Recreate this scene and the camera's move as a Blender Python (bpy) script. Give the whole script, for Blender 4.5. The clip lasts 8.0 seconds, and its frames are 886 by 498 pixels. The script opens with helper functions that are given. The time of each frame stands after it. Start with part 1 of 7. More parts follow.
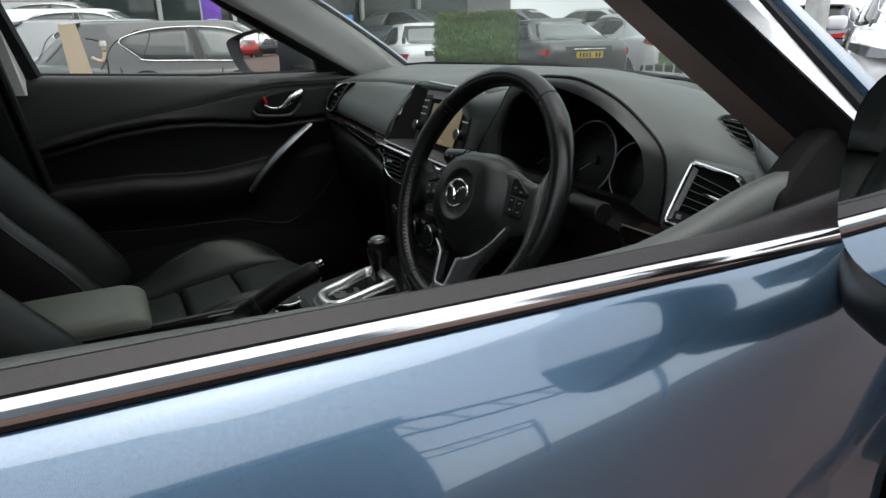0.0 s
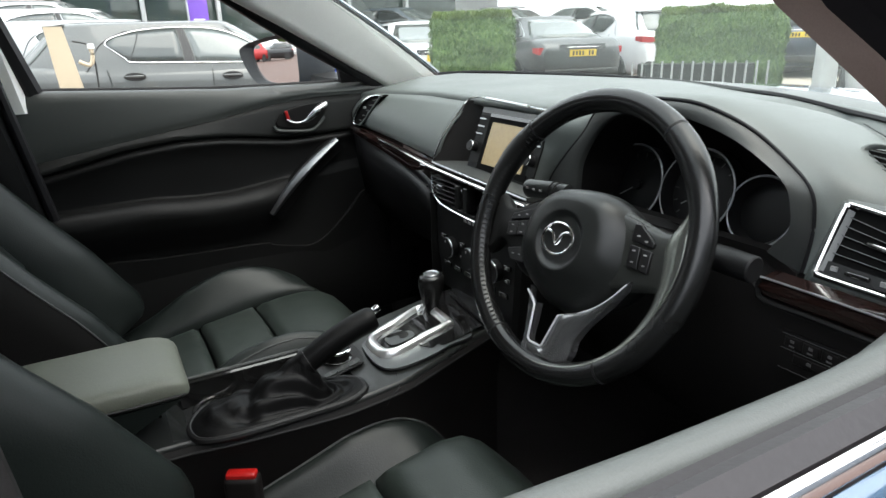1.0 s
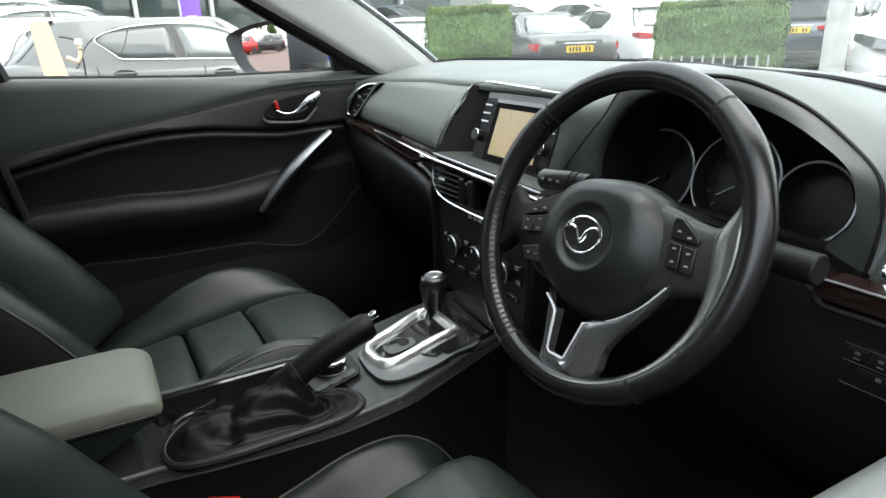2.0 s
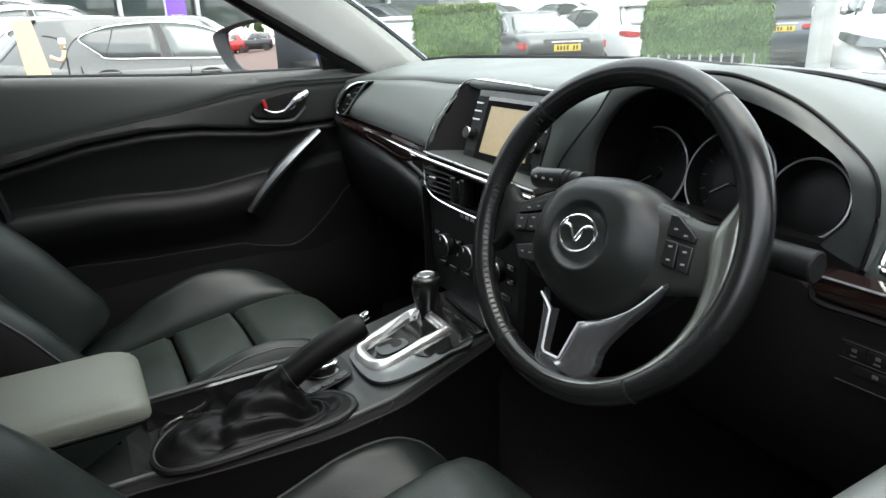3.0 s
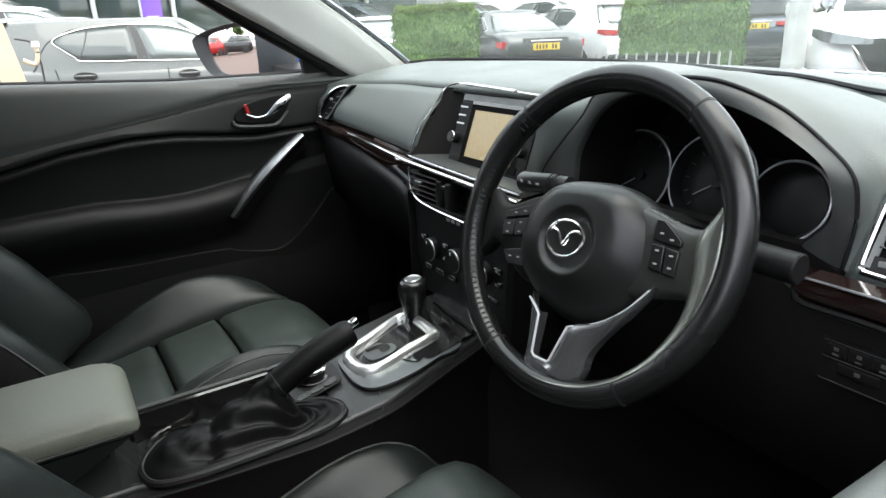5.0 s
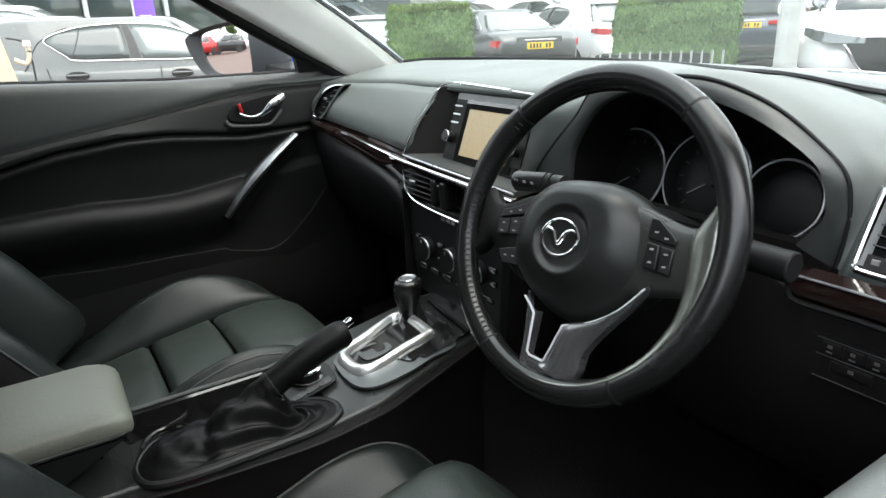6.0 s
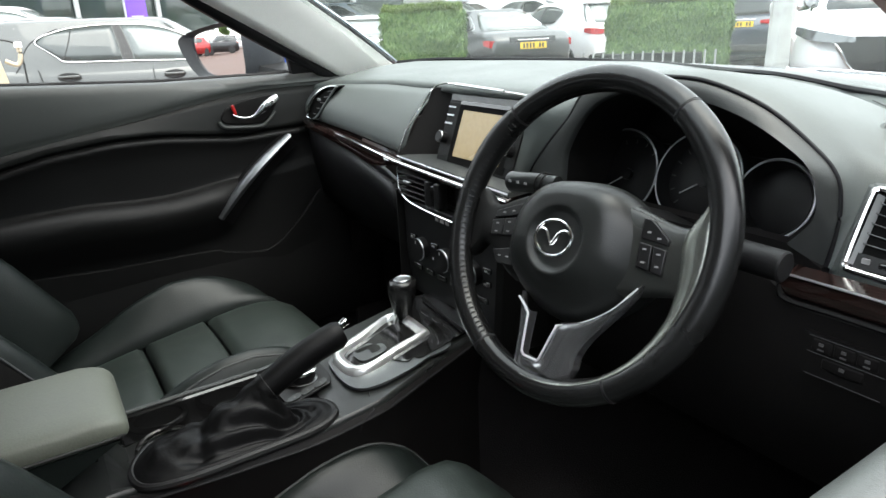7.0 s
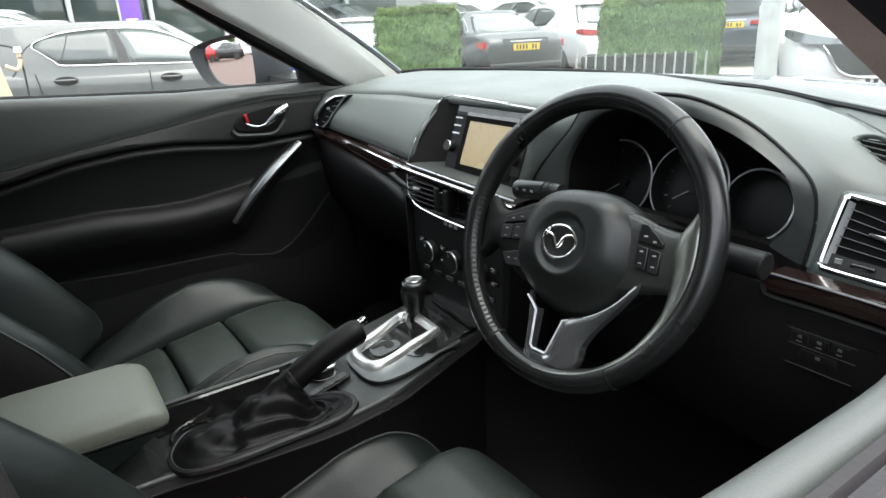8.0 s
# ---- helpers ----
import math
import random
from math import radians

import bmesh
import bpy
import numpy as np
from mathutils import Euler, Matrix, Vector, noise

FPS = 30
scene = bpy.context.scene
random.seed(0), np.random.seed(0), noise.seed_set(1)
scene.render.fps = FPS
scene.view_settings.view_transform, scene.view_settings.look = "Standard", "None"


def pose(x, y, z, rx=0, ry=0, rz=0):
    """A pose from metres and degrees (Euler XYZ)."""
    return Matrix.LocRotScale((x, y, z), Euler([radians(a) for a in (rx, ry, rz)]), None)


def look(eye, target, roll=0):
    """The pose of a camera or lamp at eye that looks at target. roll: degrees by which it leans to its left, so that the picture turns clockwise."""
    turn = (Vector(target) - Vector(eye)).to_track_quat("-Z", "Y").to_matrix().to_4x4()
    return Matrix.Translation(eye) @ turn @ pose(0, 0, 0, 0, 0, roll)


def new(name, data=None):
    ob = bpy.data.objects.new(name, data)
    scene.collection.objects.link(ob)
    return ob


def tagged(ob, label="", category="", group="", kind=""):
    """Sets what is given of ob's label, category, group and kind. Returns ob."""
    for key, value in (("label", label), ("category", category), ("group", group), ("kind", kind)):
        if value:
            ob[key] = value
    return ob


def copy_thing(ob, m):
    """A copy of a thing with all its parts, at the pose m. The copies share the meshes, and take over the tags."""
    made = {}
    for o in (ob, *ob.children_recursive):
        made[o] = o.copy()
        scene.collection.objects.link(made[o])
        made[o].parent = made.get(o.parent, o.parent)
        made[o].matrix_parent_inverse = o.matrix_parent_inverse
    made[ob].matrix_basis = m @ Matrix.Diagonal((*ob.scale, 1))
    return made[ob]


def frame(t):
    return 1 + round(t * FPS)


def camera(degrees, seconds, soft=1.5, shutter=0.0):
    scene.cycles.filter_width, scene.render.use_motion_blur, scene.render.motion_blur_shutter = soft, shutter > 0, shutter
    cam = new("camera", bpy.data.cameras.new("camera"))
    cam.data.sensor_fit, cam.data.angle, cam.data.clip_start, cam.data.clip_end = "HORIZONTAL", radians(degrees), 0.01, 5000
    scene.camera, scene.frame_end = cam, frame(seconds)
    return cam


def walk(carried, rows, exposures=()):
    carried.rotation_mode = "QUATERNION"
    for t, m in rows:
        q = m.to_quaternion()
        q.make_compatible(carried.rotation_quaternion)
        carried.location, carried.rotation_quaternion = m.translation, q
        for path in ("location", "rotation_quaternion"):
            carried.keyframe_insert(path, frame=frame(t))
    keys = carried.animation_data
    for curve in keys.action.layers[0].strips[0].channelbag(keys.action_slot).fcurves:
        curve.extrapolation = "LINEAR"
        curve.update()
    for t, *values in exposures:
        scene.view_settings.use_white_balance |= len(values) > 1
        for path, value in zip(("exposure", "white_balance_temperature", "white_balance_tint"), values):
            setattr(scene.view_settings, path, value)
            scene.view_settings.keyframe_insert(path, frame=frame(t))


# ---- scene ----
cam = camera(69.56, 8.0)
# seconds, eye in metres, yaw, pitch and roll in degrees; x to the car's right, y to its front, origin under the steering wheel
ROWS = [
    (0.0, 1.163, -0.455, 1.093, 62.55, -18.50, 1.16),
    (0.5, 1.051, -0.513, 1.127, 61.74, -18.70, 1.44),
    (1.0, 0.962, -0.504, 1.120, 61.19, -18.75, 1.48),
    (1.5, 0.896, -0.470, 1.094, 61.06, -18.84, 1.61),
    (3.0, 0.860, -0.468, 1.085, 59.69, -19.00, 1.73),
    (3.5, 0.862, -0.471, 1.090, 59.17, -19.04, 1.83),
    (4.0, 0.864, -0.472, 1.091, 58.69, -19.10, 1.91),
    (4.5, 0.859, -0.474, 1.094, 58.25, -19.11, 2.03),
    (6.0, 0.856, -0.474, 1.094, 57.37, -19.23, 2.10),
    (6.5, 0.856, -0.474, 1.095, 57.11, -19.26, 2.15),
    (7.0, 0.858, -0.475, 1.096, 56.80, -19.26, 2.23),
    (7.5, 0.859, -0.478, 1.099, 56.56, -19.22, 2.27),
    (8.0, 0.899, -0.533, 1.124, 56.13, -19.27, 2.38),
]
EXPOSURES = [(0.0, 0.32), (0.3, 0.45), (0.5, 1.02), (1.0, 1.55), (1.5, 1.85), (8.0, 1.85)]
walk(cam, [(t, pose(x, y, z, 90 + pitch, roll, yaw)) for t, x, y, z, yaw, pitch, roll in ROWS], EXPOSURES)

# ------------------------------------------------------------------ light
world = bpy.data.worlds.new("overcast_sky")
scene.world = world
world.use_nodes = True
wn = world.node_tree.nodes
sky = wn.new("ShaderNodeTexSky")
sky.sky_type, sky.sun_disc = "NISHITA", False
sky.sun_elevation, sky.sun_rotation = radians(70), radians(63)
sky.dust_density, sky.air_density, sky.ozone_density = 6.0, 1.0, 1.0
mixw = wn.new("ShaderNodeMix")
mixw.data_type = "RGBA"
mixw.inputs[0].default_value = 0.8
mixw.inputs[7].default_value = (9.0, 9.4, 9.8, 1)
world.node_tree.links.new(sky.outputs[0], mixw.inputs[6])
world.node_tree.links.new(mixw.outputs[2], wn["Background"].inputs[0])
wn["Background"].inputs[1].default_value = 0.15
sun = new("sun", bpy.data.lights.new("sun", "SUN"))
sun.data.energy, sun.data.angle, sun.data.color = 1.1, radians(60), (1.0, 0.97, 0.92)
sun.matrix_basis = look((3, 1.5, 9), (0, 0, 0))


# ------------------------------------------------------------------ materials
def material(name, color, rough=0.5, metal=0.0, vary=0.12, grain=120.0, bump=0.0, stain=6.0, coat=0.0, alpha=1.0, spec=0.5, emit=None):
    """A principled surface with variation at two scales and a fine relief."""
    m = bpy.data.materials.new(name)
    m.use_nodes = True
    nt = m.node_tree
    b = nt.nodes["Principled BSDF"]
    b.inputs["Roughness"].default_value, b.inputs["Metallic"].default_value = rough, metal
    b.inputs["Specular IOR Level"].default_value = spec
    b.inputs["Coat Weight"].default_value, b.inputs["Coat Roughness"].default_value = coat, 0.04
    b.inputs["Base Color"].default_value = (*color, 1)
    co = nt.nodes.new("ShaderNodeTexCoord")
    big, fine = nt.nodes.new("ShaderNodeTexNoise"), nt.nodes.new("ShaderNodeTexNoise")
    big.inputs["Scale"].default_value, fine.inputs["Scale"].default_value = stain, grain
    big.inputs["Detail"].default_value = 4
    for n in (big, fine):
        nt.links.new(co.outputs["Object"], n.inputs["Vector"])
    if vary > 0:
        add = nt.nodes.new("ShaderNodeMath")
        add.operation = "ADD"
        nt.links.new(big.outputs["Fac"], add.inputs[0])
        nt.links.new(fine.outputs["Fac"], add.inputs[1])
        ramp = nt.nodes.new("ShaderNodeMapRange")
        ramp.inputs["From Min"].default_value, ramp.inputs["From Max"].default_value = 0.6, 1.4
        ramp.inputs["To Min"].default_value, ramp.inputs["To Max"].default_value = 1 - vary, 1 + vary
        nt.links.new(add.outputs[0], ramp.inputs["Value"])
        mul = nt.nodes.new("ShaderNodeVectorMath")
        mul.operation = "SCALE"
        mul.inputs[0].default_value = color
        nt.links.new(ramp.outputs[0], mul.inputs["Scale"])
        nt.links.new(mul.outputs[0], b.inputs["Base Color"])
        rr = nt.nodes.new("ShaderNodeMapRange")
        rr.inputs["From Min"].default_value, rr.inputs["From Max"].default_value = 0.3, 0.7
        rr.inputs["To Min"].default_value, rr.inputs["To Max"].default_value = max(rough - 0.06, 0.02), min(rough + 0.06, 1)
        nt.links.new(big.outputs["Fac"], rr.inputs["Value"])
        nt.links.new(rr.outputs[0], b.inputs["Roughness"])
    if bump > 0:
        bp = nt.nodes.new("ShaderNodeBump")
        bp.inputs["Strength"].default_value, bp.inputs["Distance"].default_value = bump, 0.001
        nt.links.new(fine.outputs["Fac"], bp.inputs["Height"])
        nt.links.new(bp.outputs[0], b.inputs["Normal"])
    if emit:
        b.inputs["Emission Color"].default_value, b.inputs["Emission Strength"].default_value = (*emit, 1), 1.0
    return m


def glass_material(name, tint=(1, 1, 1), dust_haze=0.06, mirror=0.1):
    """Thin glazing: clear, surface reflection, pale film for dust and painted reflection haze."""
    m = bpy.data.materials.new(name)
    m.use_nodes = True
    nt = m.node_tree
    nt.nodes.remove(nt.nodes["Principled BSDF"])
    out = nt.nodes["Material Output"]
    tr, gl, df = nt.nodes.new("ShaderNodeBsdfTransparent"), nt.nodes.new("ShaderNodeBsdfGlossy"), nt.nodes.new("ShaderNodeBsdfDiffuse")
    tr.inputs[0].default_value = (*tint, 1)
    gl.inputs["Roughness"].default_value = 0.02
    df.inputs[0].default_value = (0.75, 0.76, 0.76, 1)
    a, c = nt.nodes.new("ShaderNodeMixShader"), nt.nodes.new("ShaderNodeMixShader")
    no = nt.nodes.new("ShaderNodeTexNoise")
    no.inputs["Scale"].default_value, no.inputs["Detail"].default_value = 3.0, 6
    mr = nt.nodes.new("ShaderNodeMapRange")
    mr.inputs["From Min"].default_value, mr.inputs["From Max"].default_value = 0.35, 0.7
    mr.inputs["To Min"].default_value, mr.inputs["To Max"].default_value = dust_haze * 0.6, dust_haze * 1.4
    co = nt.nodes.new("ShaderNodeTexCoord")
    nt.links.new(co.outputs["Object"], no.inputs["Vector"])
    nt.links.new(no.outputs["Fac"], mr.inputs["Value"])
    nt.links.new(mr.outputs[0], a.inputs[0])
    nt.links.new(tr.outputs[0], a.inputs[1])
    nt.links.new(df.outputs[0], a.inputs[2])
    lw, pw, sc = nt.nodes.new("ShaderNodeLayerWeight"), nt.nodes.new("ShaderNodeMath"), nt.nodes.new("ShaderNodeMapRange")
    lw.inputs["Blend"].default_value = 0.5
    pw.operation = "POWER"
    pw.inputs[1].default_value = 4.0
    sc.inputs["To Min"].default_value, sc.inputs["To Max"].default_value = 0.4 * mirror, 0.8
    nt.links.new(lw.outputs["Facing"], pw.inputs[0])
    nt.links.new(pw.outputs[0], sc.inputs["Value"])
    nt.links.new(sc.outputs[0], c.inputs[0])
    nt.links.new(a.outputs[0], c.inputs[1])
    nt.links.new(gl.outputs[0], c.inputs[2])
    nt.links.new(c.outputs[0], out.inputs["Surface"])
    return m


def paint_material(name, color, flake=0.5, rough=0.28, metal=0.6, coat=1.0, coat_ior=1.5):
    """Car paint: metallic flakes under a clear coat."""
    m = material(name, color, rough, metal, vary=0.0, coat=coat)
    nt = m.node_tree
    b = nt.nodes["Principled BSDF"]
    vo, ra = nt.nodes.new("ShaderNodeTexVoronoi"), nt.nodes.new("ShaderNodeMapRange")
    vo.inputs["Scale"].default_value = 900
    b.inputs["Coat IOR"].default_value = coat_ior
    ra.inputs["To Min"].default_value, ra.inputs["To Max"].default_value = 1 - 0.25 * flake, 1 + 0.25 * flake
    mu = nt.nodes.new("ShaderNodeVectorMath")
    mu.operation = "SCALE"
    mu.inputs[0].default_value = color
    co = nt.nodes.new("ShaderNodeTexCoord")
    nt.links.new(co.outputs["Object"], vo.inputs["Vector"])
    nt.links.new(vo.outputs["Color"], ra.inputs["Value"])
    nt.links.new(ra.outputs[0], mu.inputs["Scale"])
    nt.links.new(mu.outputs[0], b.inputs["Base Color"])
    return m


PERF = material("perforated_leather", (0.007, 0.0072, 0.0072), 0.25, vary=0.2, grain=900, bump=0.15)
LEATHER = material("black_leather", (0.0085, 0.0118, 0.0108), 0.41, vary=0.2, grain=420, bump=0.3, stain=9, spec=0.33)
RIM = material("wheel_leather", (0.008, 0.0082, 0.0082), 0.22, vary=0.2, grain=700, bump=0.05)
THREADDARK = material("black_thread", (0.02, 0.02, 0.02), 0.6, vary=0.1)
PAD = material("soft_dash_plastic", (0.100, 0.113, 0.108), 0.48, vary=0.1, grain=700, bump=0.4)
DARK = material("black_plastic", (0.0055, 0.0055, 0.0058), 0.45, vary=0.12, grain=600, bump=0.2, spec=0.35)
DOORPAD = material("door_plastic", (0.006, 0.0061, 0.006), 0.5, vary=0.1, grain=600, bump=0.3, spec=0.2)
SILLPAD = material("grey_sill_plastic", (0.068, 0.076, 0.0725), 0.5, vary=0.1, grain=600, bump=0.3)
ARMPAD = material("armrest_leather", (0.105, 0.112, 0.090), 0.5, vary=0.12, grain=420, bump=0.3)
GLOSS = material("gloss_black", (0.008, 0.008, 0.008), 0.07, vary=0.1, coat=0.5)
WOOD = material("dark_red_gloss_trim", (0.012, 0.006, 0.005), 0.10, vary=0.4, grain=30, coat=0.8)
CARPET = material("black_carpet", (0.016, 0.0145, 0.0142), 0.95, vary=0.3, grain=300, bump=0.8, spec=0.1)
CHROME = material("chrome", (0.8, 0.8, 0.8), 0.12, 1.0, vary=0.04)
SATIN = material("satin_silver", (0.5, 0.51, 0.52), 0.32, 1.0, vary=0.06)
PLATE = material("brushed_plate", (0.13, 0.135, 0.135), 0.34, 0.85, vary=0.06, grain=300, bump=0.1)
GAUGERING = material("dark_silver_ring", (0.36, 0.37, 0.38), 0.28, 0.45, vary=0.05)
BRIGHT = material("bright_satin_silver", (0.75, 0.76, 0.76), 0.3, 0.9, vary=0.05)
RED = material("red_plastic", (0.36, 0.010, 0.009), 0.35, vary=0.1)
WHITE = material("white_print", (0.6, 0.6, 0.6), 0.5, vary=0.0)
MARK = material("dim_print", (0.10, 0.10, 0.10), 0.5, vary=0.0)
GREYPRINT = material("grey_print", (0.25, 0.25, 0.25), 0.5, vary=0.0)
SCREEN = material("unlit_display", (0.34, 0.25, 0.12), 0.25, vary=0.08, stain=4)
# windscreen pillar trim in two tones: daylight painted pale, shade painted brown grey
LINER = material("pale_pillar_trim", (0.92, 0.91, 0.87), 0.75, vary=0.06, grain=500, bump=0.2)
BROWN = material("shaded_pillar_trim", (0.115, 0.083, 0.070), 0.75, vary=0.08, grain=500, bump=0.2)
RUBBER = material("black_rubber", (0.010, 0.0095, 0.011), 0.5, vary=0.15, grain=200, spec=0.3)
SEAL = material("dull_seal_rubber", (0.022, 0.0200, 0.0215), 0.42, vary=0.2, grain=200, bump=0.2, spec=0.35)
BLUE = paint_material("blue_metallic_paint", (0.074, 0.144, 0.228), metal=0.6, rough=0.27, coat_ior=2.0)
# most of the windscreen's film is the dashboard's reflected haze, painted in
GLASS = glass_material("windscreen_glass", (0.88, 0.93, 0.90), 0.16, 0.09)
LIP = material("dark_grey_plastic", (0.036, 0.039, 0.0375), 0.45, vary=0.1, grain=600, bump=0.2)
TINTGLASS = glass_material("tinted_glass", (0.35, 0.37, 0.36), 0.02, 0.08)
SIDEGLASS = glass_material("side_glass", (0.93, 0.96, 0.94), 0.03, 0.08)
INKBLACK = material("groove_black", (0.004, 0.004, 0.004), 0.9, vary=0.0, spec=0.1)
DARKSATIN = material("dark_satin_grey", (0.13, 0.135, 0.135), 0.4, vary=0.1)
KNEE = material("black_lower_plastic", (0.0075, 0.0068, 0.0067), 0.6, vary=0.12, grain=600, bump=0.2, spec=0.18)
MIRROR = material("mirror_glass", (0.9, 0.9, 0.9), 0.01, 1.0, vary=0.0)


# ------------------------------------------------------------------ mesh helpers
def thing(name, at, label, category, group="", kind=""):
    e = new(name)
    e.empty_display_size = 0.1
    e.matrix_basis = at if isinstance(at, Matrix) else Matrix.Translation(at)
    return tagged(e, label, category, group, kind)


def part(name, bm, mat, parent=None, label="", smooth=True, local=False, sharp=38):
    """Link a bmesh as one mesh object under a thing or a part. Its points are in the world unless local."""
    me = bpy.data.meshes.new(name)
    bmesh.ops.recalc_face_normals(bm, faces=bm.faces)
    bm.to_mesh(me)
    bm.free()
    me.materials.append(mat)
    if smooth:
        me.polygons.foreach_set("use_smooth", [True] * len(me.polygons))
        me.set_sharp_from_angle(angle=radians(sharp))
    ob = new(name, me)
    if parent is not None:
        ob.parent = parent
        if parent.type == "EMPTY" and not local:
            ob.matrix_parent_inverse = parent.matrix_basis.inverted()
    if label:
        tagged(ob, label)
    return ob


def solid(ob, t, offset=-1):
    m = ob.modifiers.new("thickness", "SOLIDIFY")
    m.thickness, m.offset = t, offset
    return ob


def bevel(ob, w, n=2):
    m = ob.modifiers.new("rounded_edges", "BEVEL")
    m.width, m.segments, m.limit_method, m.angle_limit = w, n, "ANGLE", radians(30)
    return ob


def spline(pts, n=6, closed=False):
    """A smooth Catmull-Rom line through the points."""
    p = [Vector(q) for q in pts]
    k = len(p)
    out = []
    for i in range(k if closed else k - 1):
        if closed:
            a, b, c, d = p[i - 1], p[i], p[(i + 1) % k], p[(i + 2) % k]
        else:
            a, b, c, d = p[max(i - 1, 0)], p[i], p[i + 1], p[min(i + 2, k - 1)]
        for j in range(n):
            t = j / n
            out.append(0.5 * ((2 * b) + (c - a) * t + (2 * a - 5 * b + 4 * c - d) * t * t + (3 * b - a - 3 * c + d) * t ** 3))
    if not closed:
        out.append(p[-1])
    return out


def sheet(rows, close_u=False, close_v=False, bm=None):
    """Quads through rows of points."""
    bm = bm or bmesh.new()
    vs = [[bm.verts.new(q) for q in r] for r in rows]
    nr, nc = len(vs), len(vs[0])
    for i in range(nr if close_u else nr - 1):
        for j in range(nc if close_v else nc - 1):
            a, b = vs[i], vs[(i + 1) % nr]
            bm.faces.new((a[j], a[(j + 1) % nc], b[(j + 1) % nc], b[j]))
    return bm


def loft(loops, caps=True):
    """A closed body through closed loops of equal length."""
    bm = bmesh.new()
    vs = [[bm.verts.new(q) for q in r] for r in loops]
    n = len(vs[0])
    for a, b in zip(vs, vs[1:]):
        for j in range(n):
            bm.faces.new((a[j], a[(j + 1) % n], b[(j + 1) % n], b[j]))
    if caps:
        bm.faces.new(vs[0])
        bm.faces.new(vs[-1])
    return bm


def tube(path, r, segs=10, closed=False, flat=1.0, up=(0, 0, 1), taper=None):
    """A tube along a path; flat squeezes it along up."""
    p = [Vector(q) for q in path]
    k = len(p)
    loops = []
    for i in range(k):
        a, b = (p[i - 1], p[(i + 1) % k]) if closed else (p[max(i - 1, 0)], p[min(i + 1, k - 1)])
        t = (b - a).normalized()
        s = t.cross(Vector(up))
        s = s.normalized() if s.length > 1e-4 else t.orthogonal().normalized()
        w = s.cross(t).normalized()
        rr = r if taper is None else r * taper(i / max(k - 1, 1))
        loops.append([p[i] + s * (rr * math.cos(2 * math.pi * j / segs)) + w * (rr * flat * math.sin(2 * math.pi * j / segs)) for j in range(segs)])
    if closed:
        return sheet(loops, close_u=True, close_v=True)
    return loft(loops)


def block(c, s, bm=None, turn=None):
    """A box at c with sizes s."""
    bm = bm or bmesh.new()
    m = Matrix.Translation(c) @ (turn or Matrix()) @ Matrix.Diagonal((*s, 1))
    bmesh.ops.create_cube(bm, size=1, matrix=m)
    return bm


def rounded(c, s, r, n=3, turn=None):
    """A box with rounded edges."""
    bm = block((0, 0, 0), s)
    bmesh.ops.bevel(bm, geom=bm.edges[:], offset=r, segments=n, affect="EDGES", profile=0.5)
    bm.transform(Matrix.Translation(c) @ (turn or Matrix()))
    return bm


def plate(outline, thick, direction):
    """A flat outline of points pushed along a direction."""
    d = Vector(direction).normalized() * thick
    a = [Vector(q) for q in outline]
    return loft([a, [q + d for q in a]])


def ring(m, r, w, segs=40, squash=1.0):
    """A round wire ring in the local xy plane of m."""
    path = [m @ Vector((r * math.cos(2 * math.pi * i / segs), r * squash * math.sin(2 * math.pi * i / segs), 0)) for i in range(segs)]
    return tube(path, w, 8, closed=True, up=m.to_3x3() @ Vector((0, 0, 1)))


def disc(m, r, h, segs=32, r2=None):
    """A round puck from local z 0 to h."""
    r2 = r if r2 is None else r2
    prof = [(r, 0), (r, h * 0.7), (r2 - (r2 * 0.06), h), ]
    return loft([[m @ Vector((q * math.cos(2 * math.pi * i / segs), q * math.sin(2 * math.pi * i / segs), z)) for i in range(segs)] for q, z in prof])


def smoothstep(a, b, x):
    t = min(max((x - a) / (b - a), 0), 1)
    return t * t * (3 - 2 * t)


def lerp(a, b, t):
    return a + (b - a) * t


def table(xs, ys, x):
    return float(np.interp(x, xs, ys))


def patch(S, u0, u1, v0, v1, puff, nu=16, nv=12, sink=0.012, drop=(0, 0, -1)):
    """A stitched, stuffed panel on a surface S(u, v): its edges dip into the seams."""
    d = Vector(drop)
    rows = []
    for i in range(nv + 1):
        v = lerp(v0, v1, i / nv)
        row = []
        for j in range(nu + 1):
            u = lerp(u0, u1, j / nu)
            e = min(1, min(i, nv - i) / nv * 7, min(j, nu - j) / nu * 7)
            h = puff * math.sqrt(max(0.0, 1 - (1 - e) ** 2))
            at = Vector(S(u, v))
            row.append(at - d * (h + e * puff * (0.09 * noise.noise(at * 17) + 0.05 * noise.noise(at * 46))))
        rows.append(row)
    bm = sheet(rows)
    for line in (rows[0], rows[-1], [r[0] for r in rows], [r[-1] for r in rows]):
        sheet([line, [q + d * sink for q in line]], bm=bm)
    bmesh.ops.remove_doubles(bm, verts=bm.verts, dist=1e-5)
    return bm


# ------------------------------------------------------------------ ground
def ground_z(x, y):
    """The lot dips beside the passenger's side and rises again towards the showroom."""
    return -0.16 * smoothstep(-1.5, -6.0, x) * smoothstep(7.0, 2.0, y) - 0.06 * smoothstep(-1.5, -6.0, x) + 0.10 * min(max(-9.5 - x, 0), 8) * smoothstep(5.5, 2.5, y) + 0.45 * smoothstep(-14.4, -15.6, x) * smoothstep(3.0, 6.0, y) * smoothstep(60.0, 30.0, y)


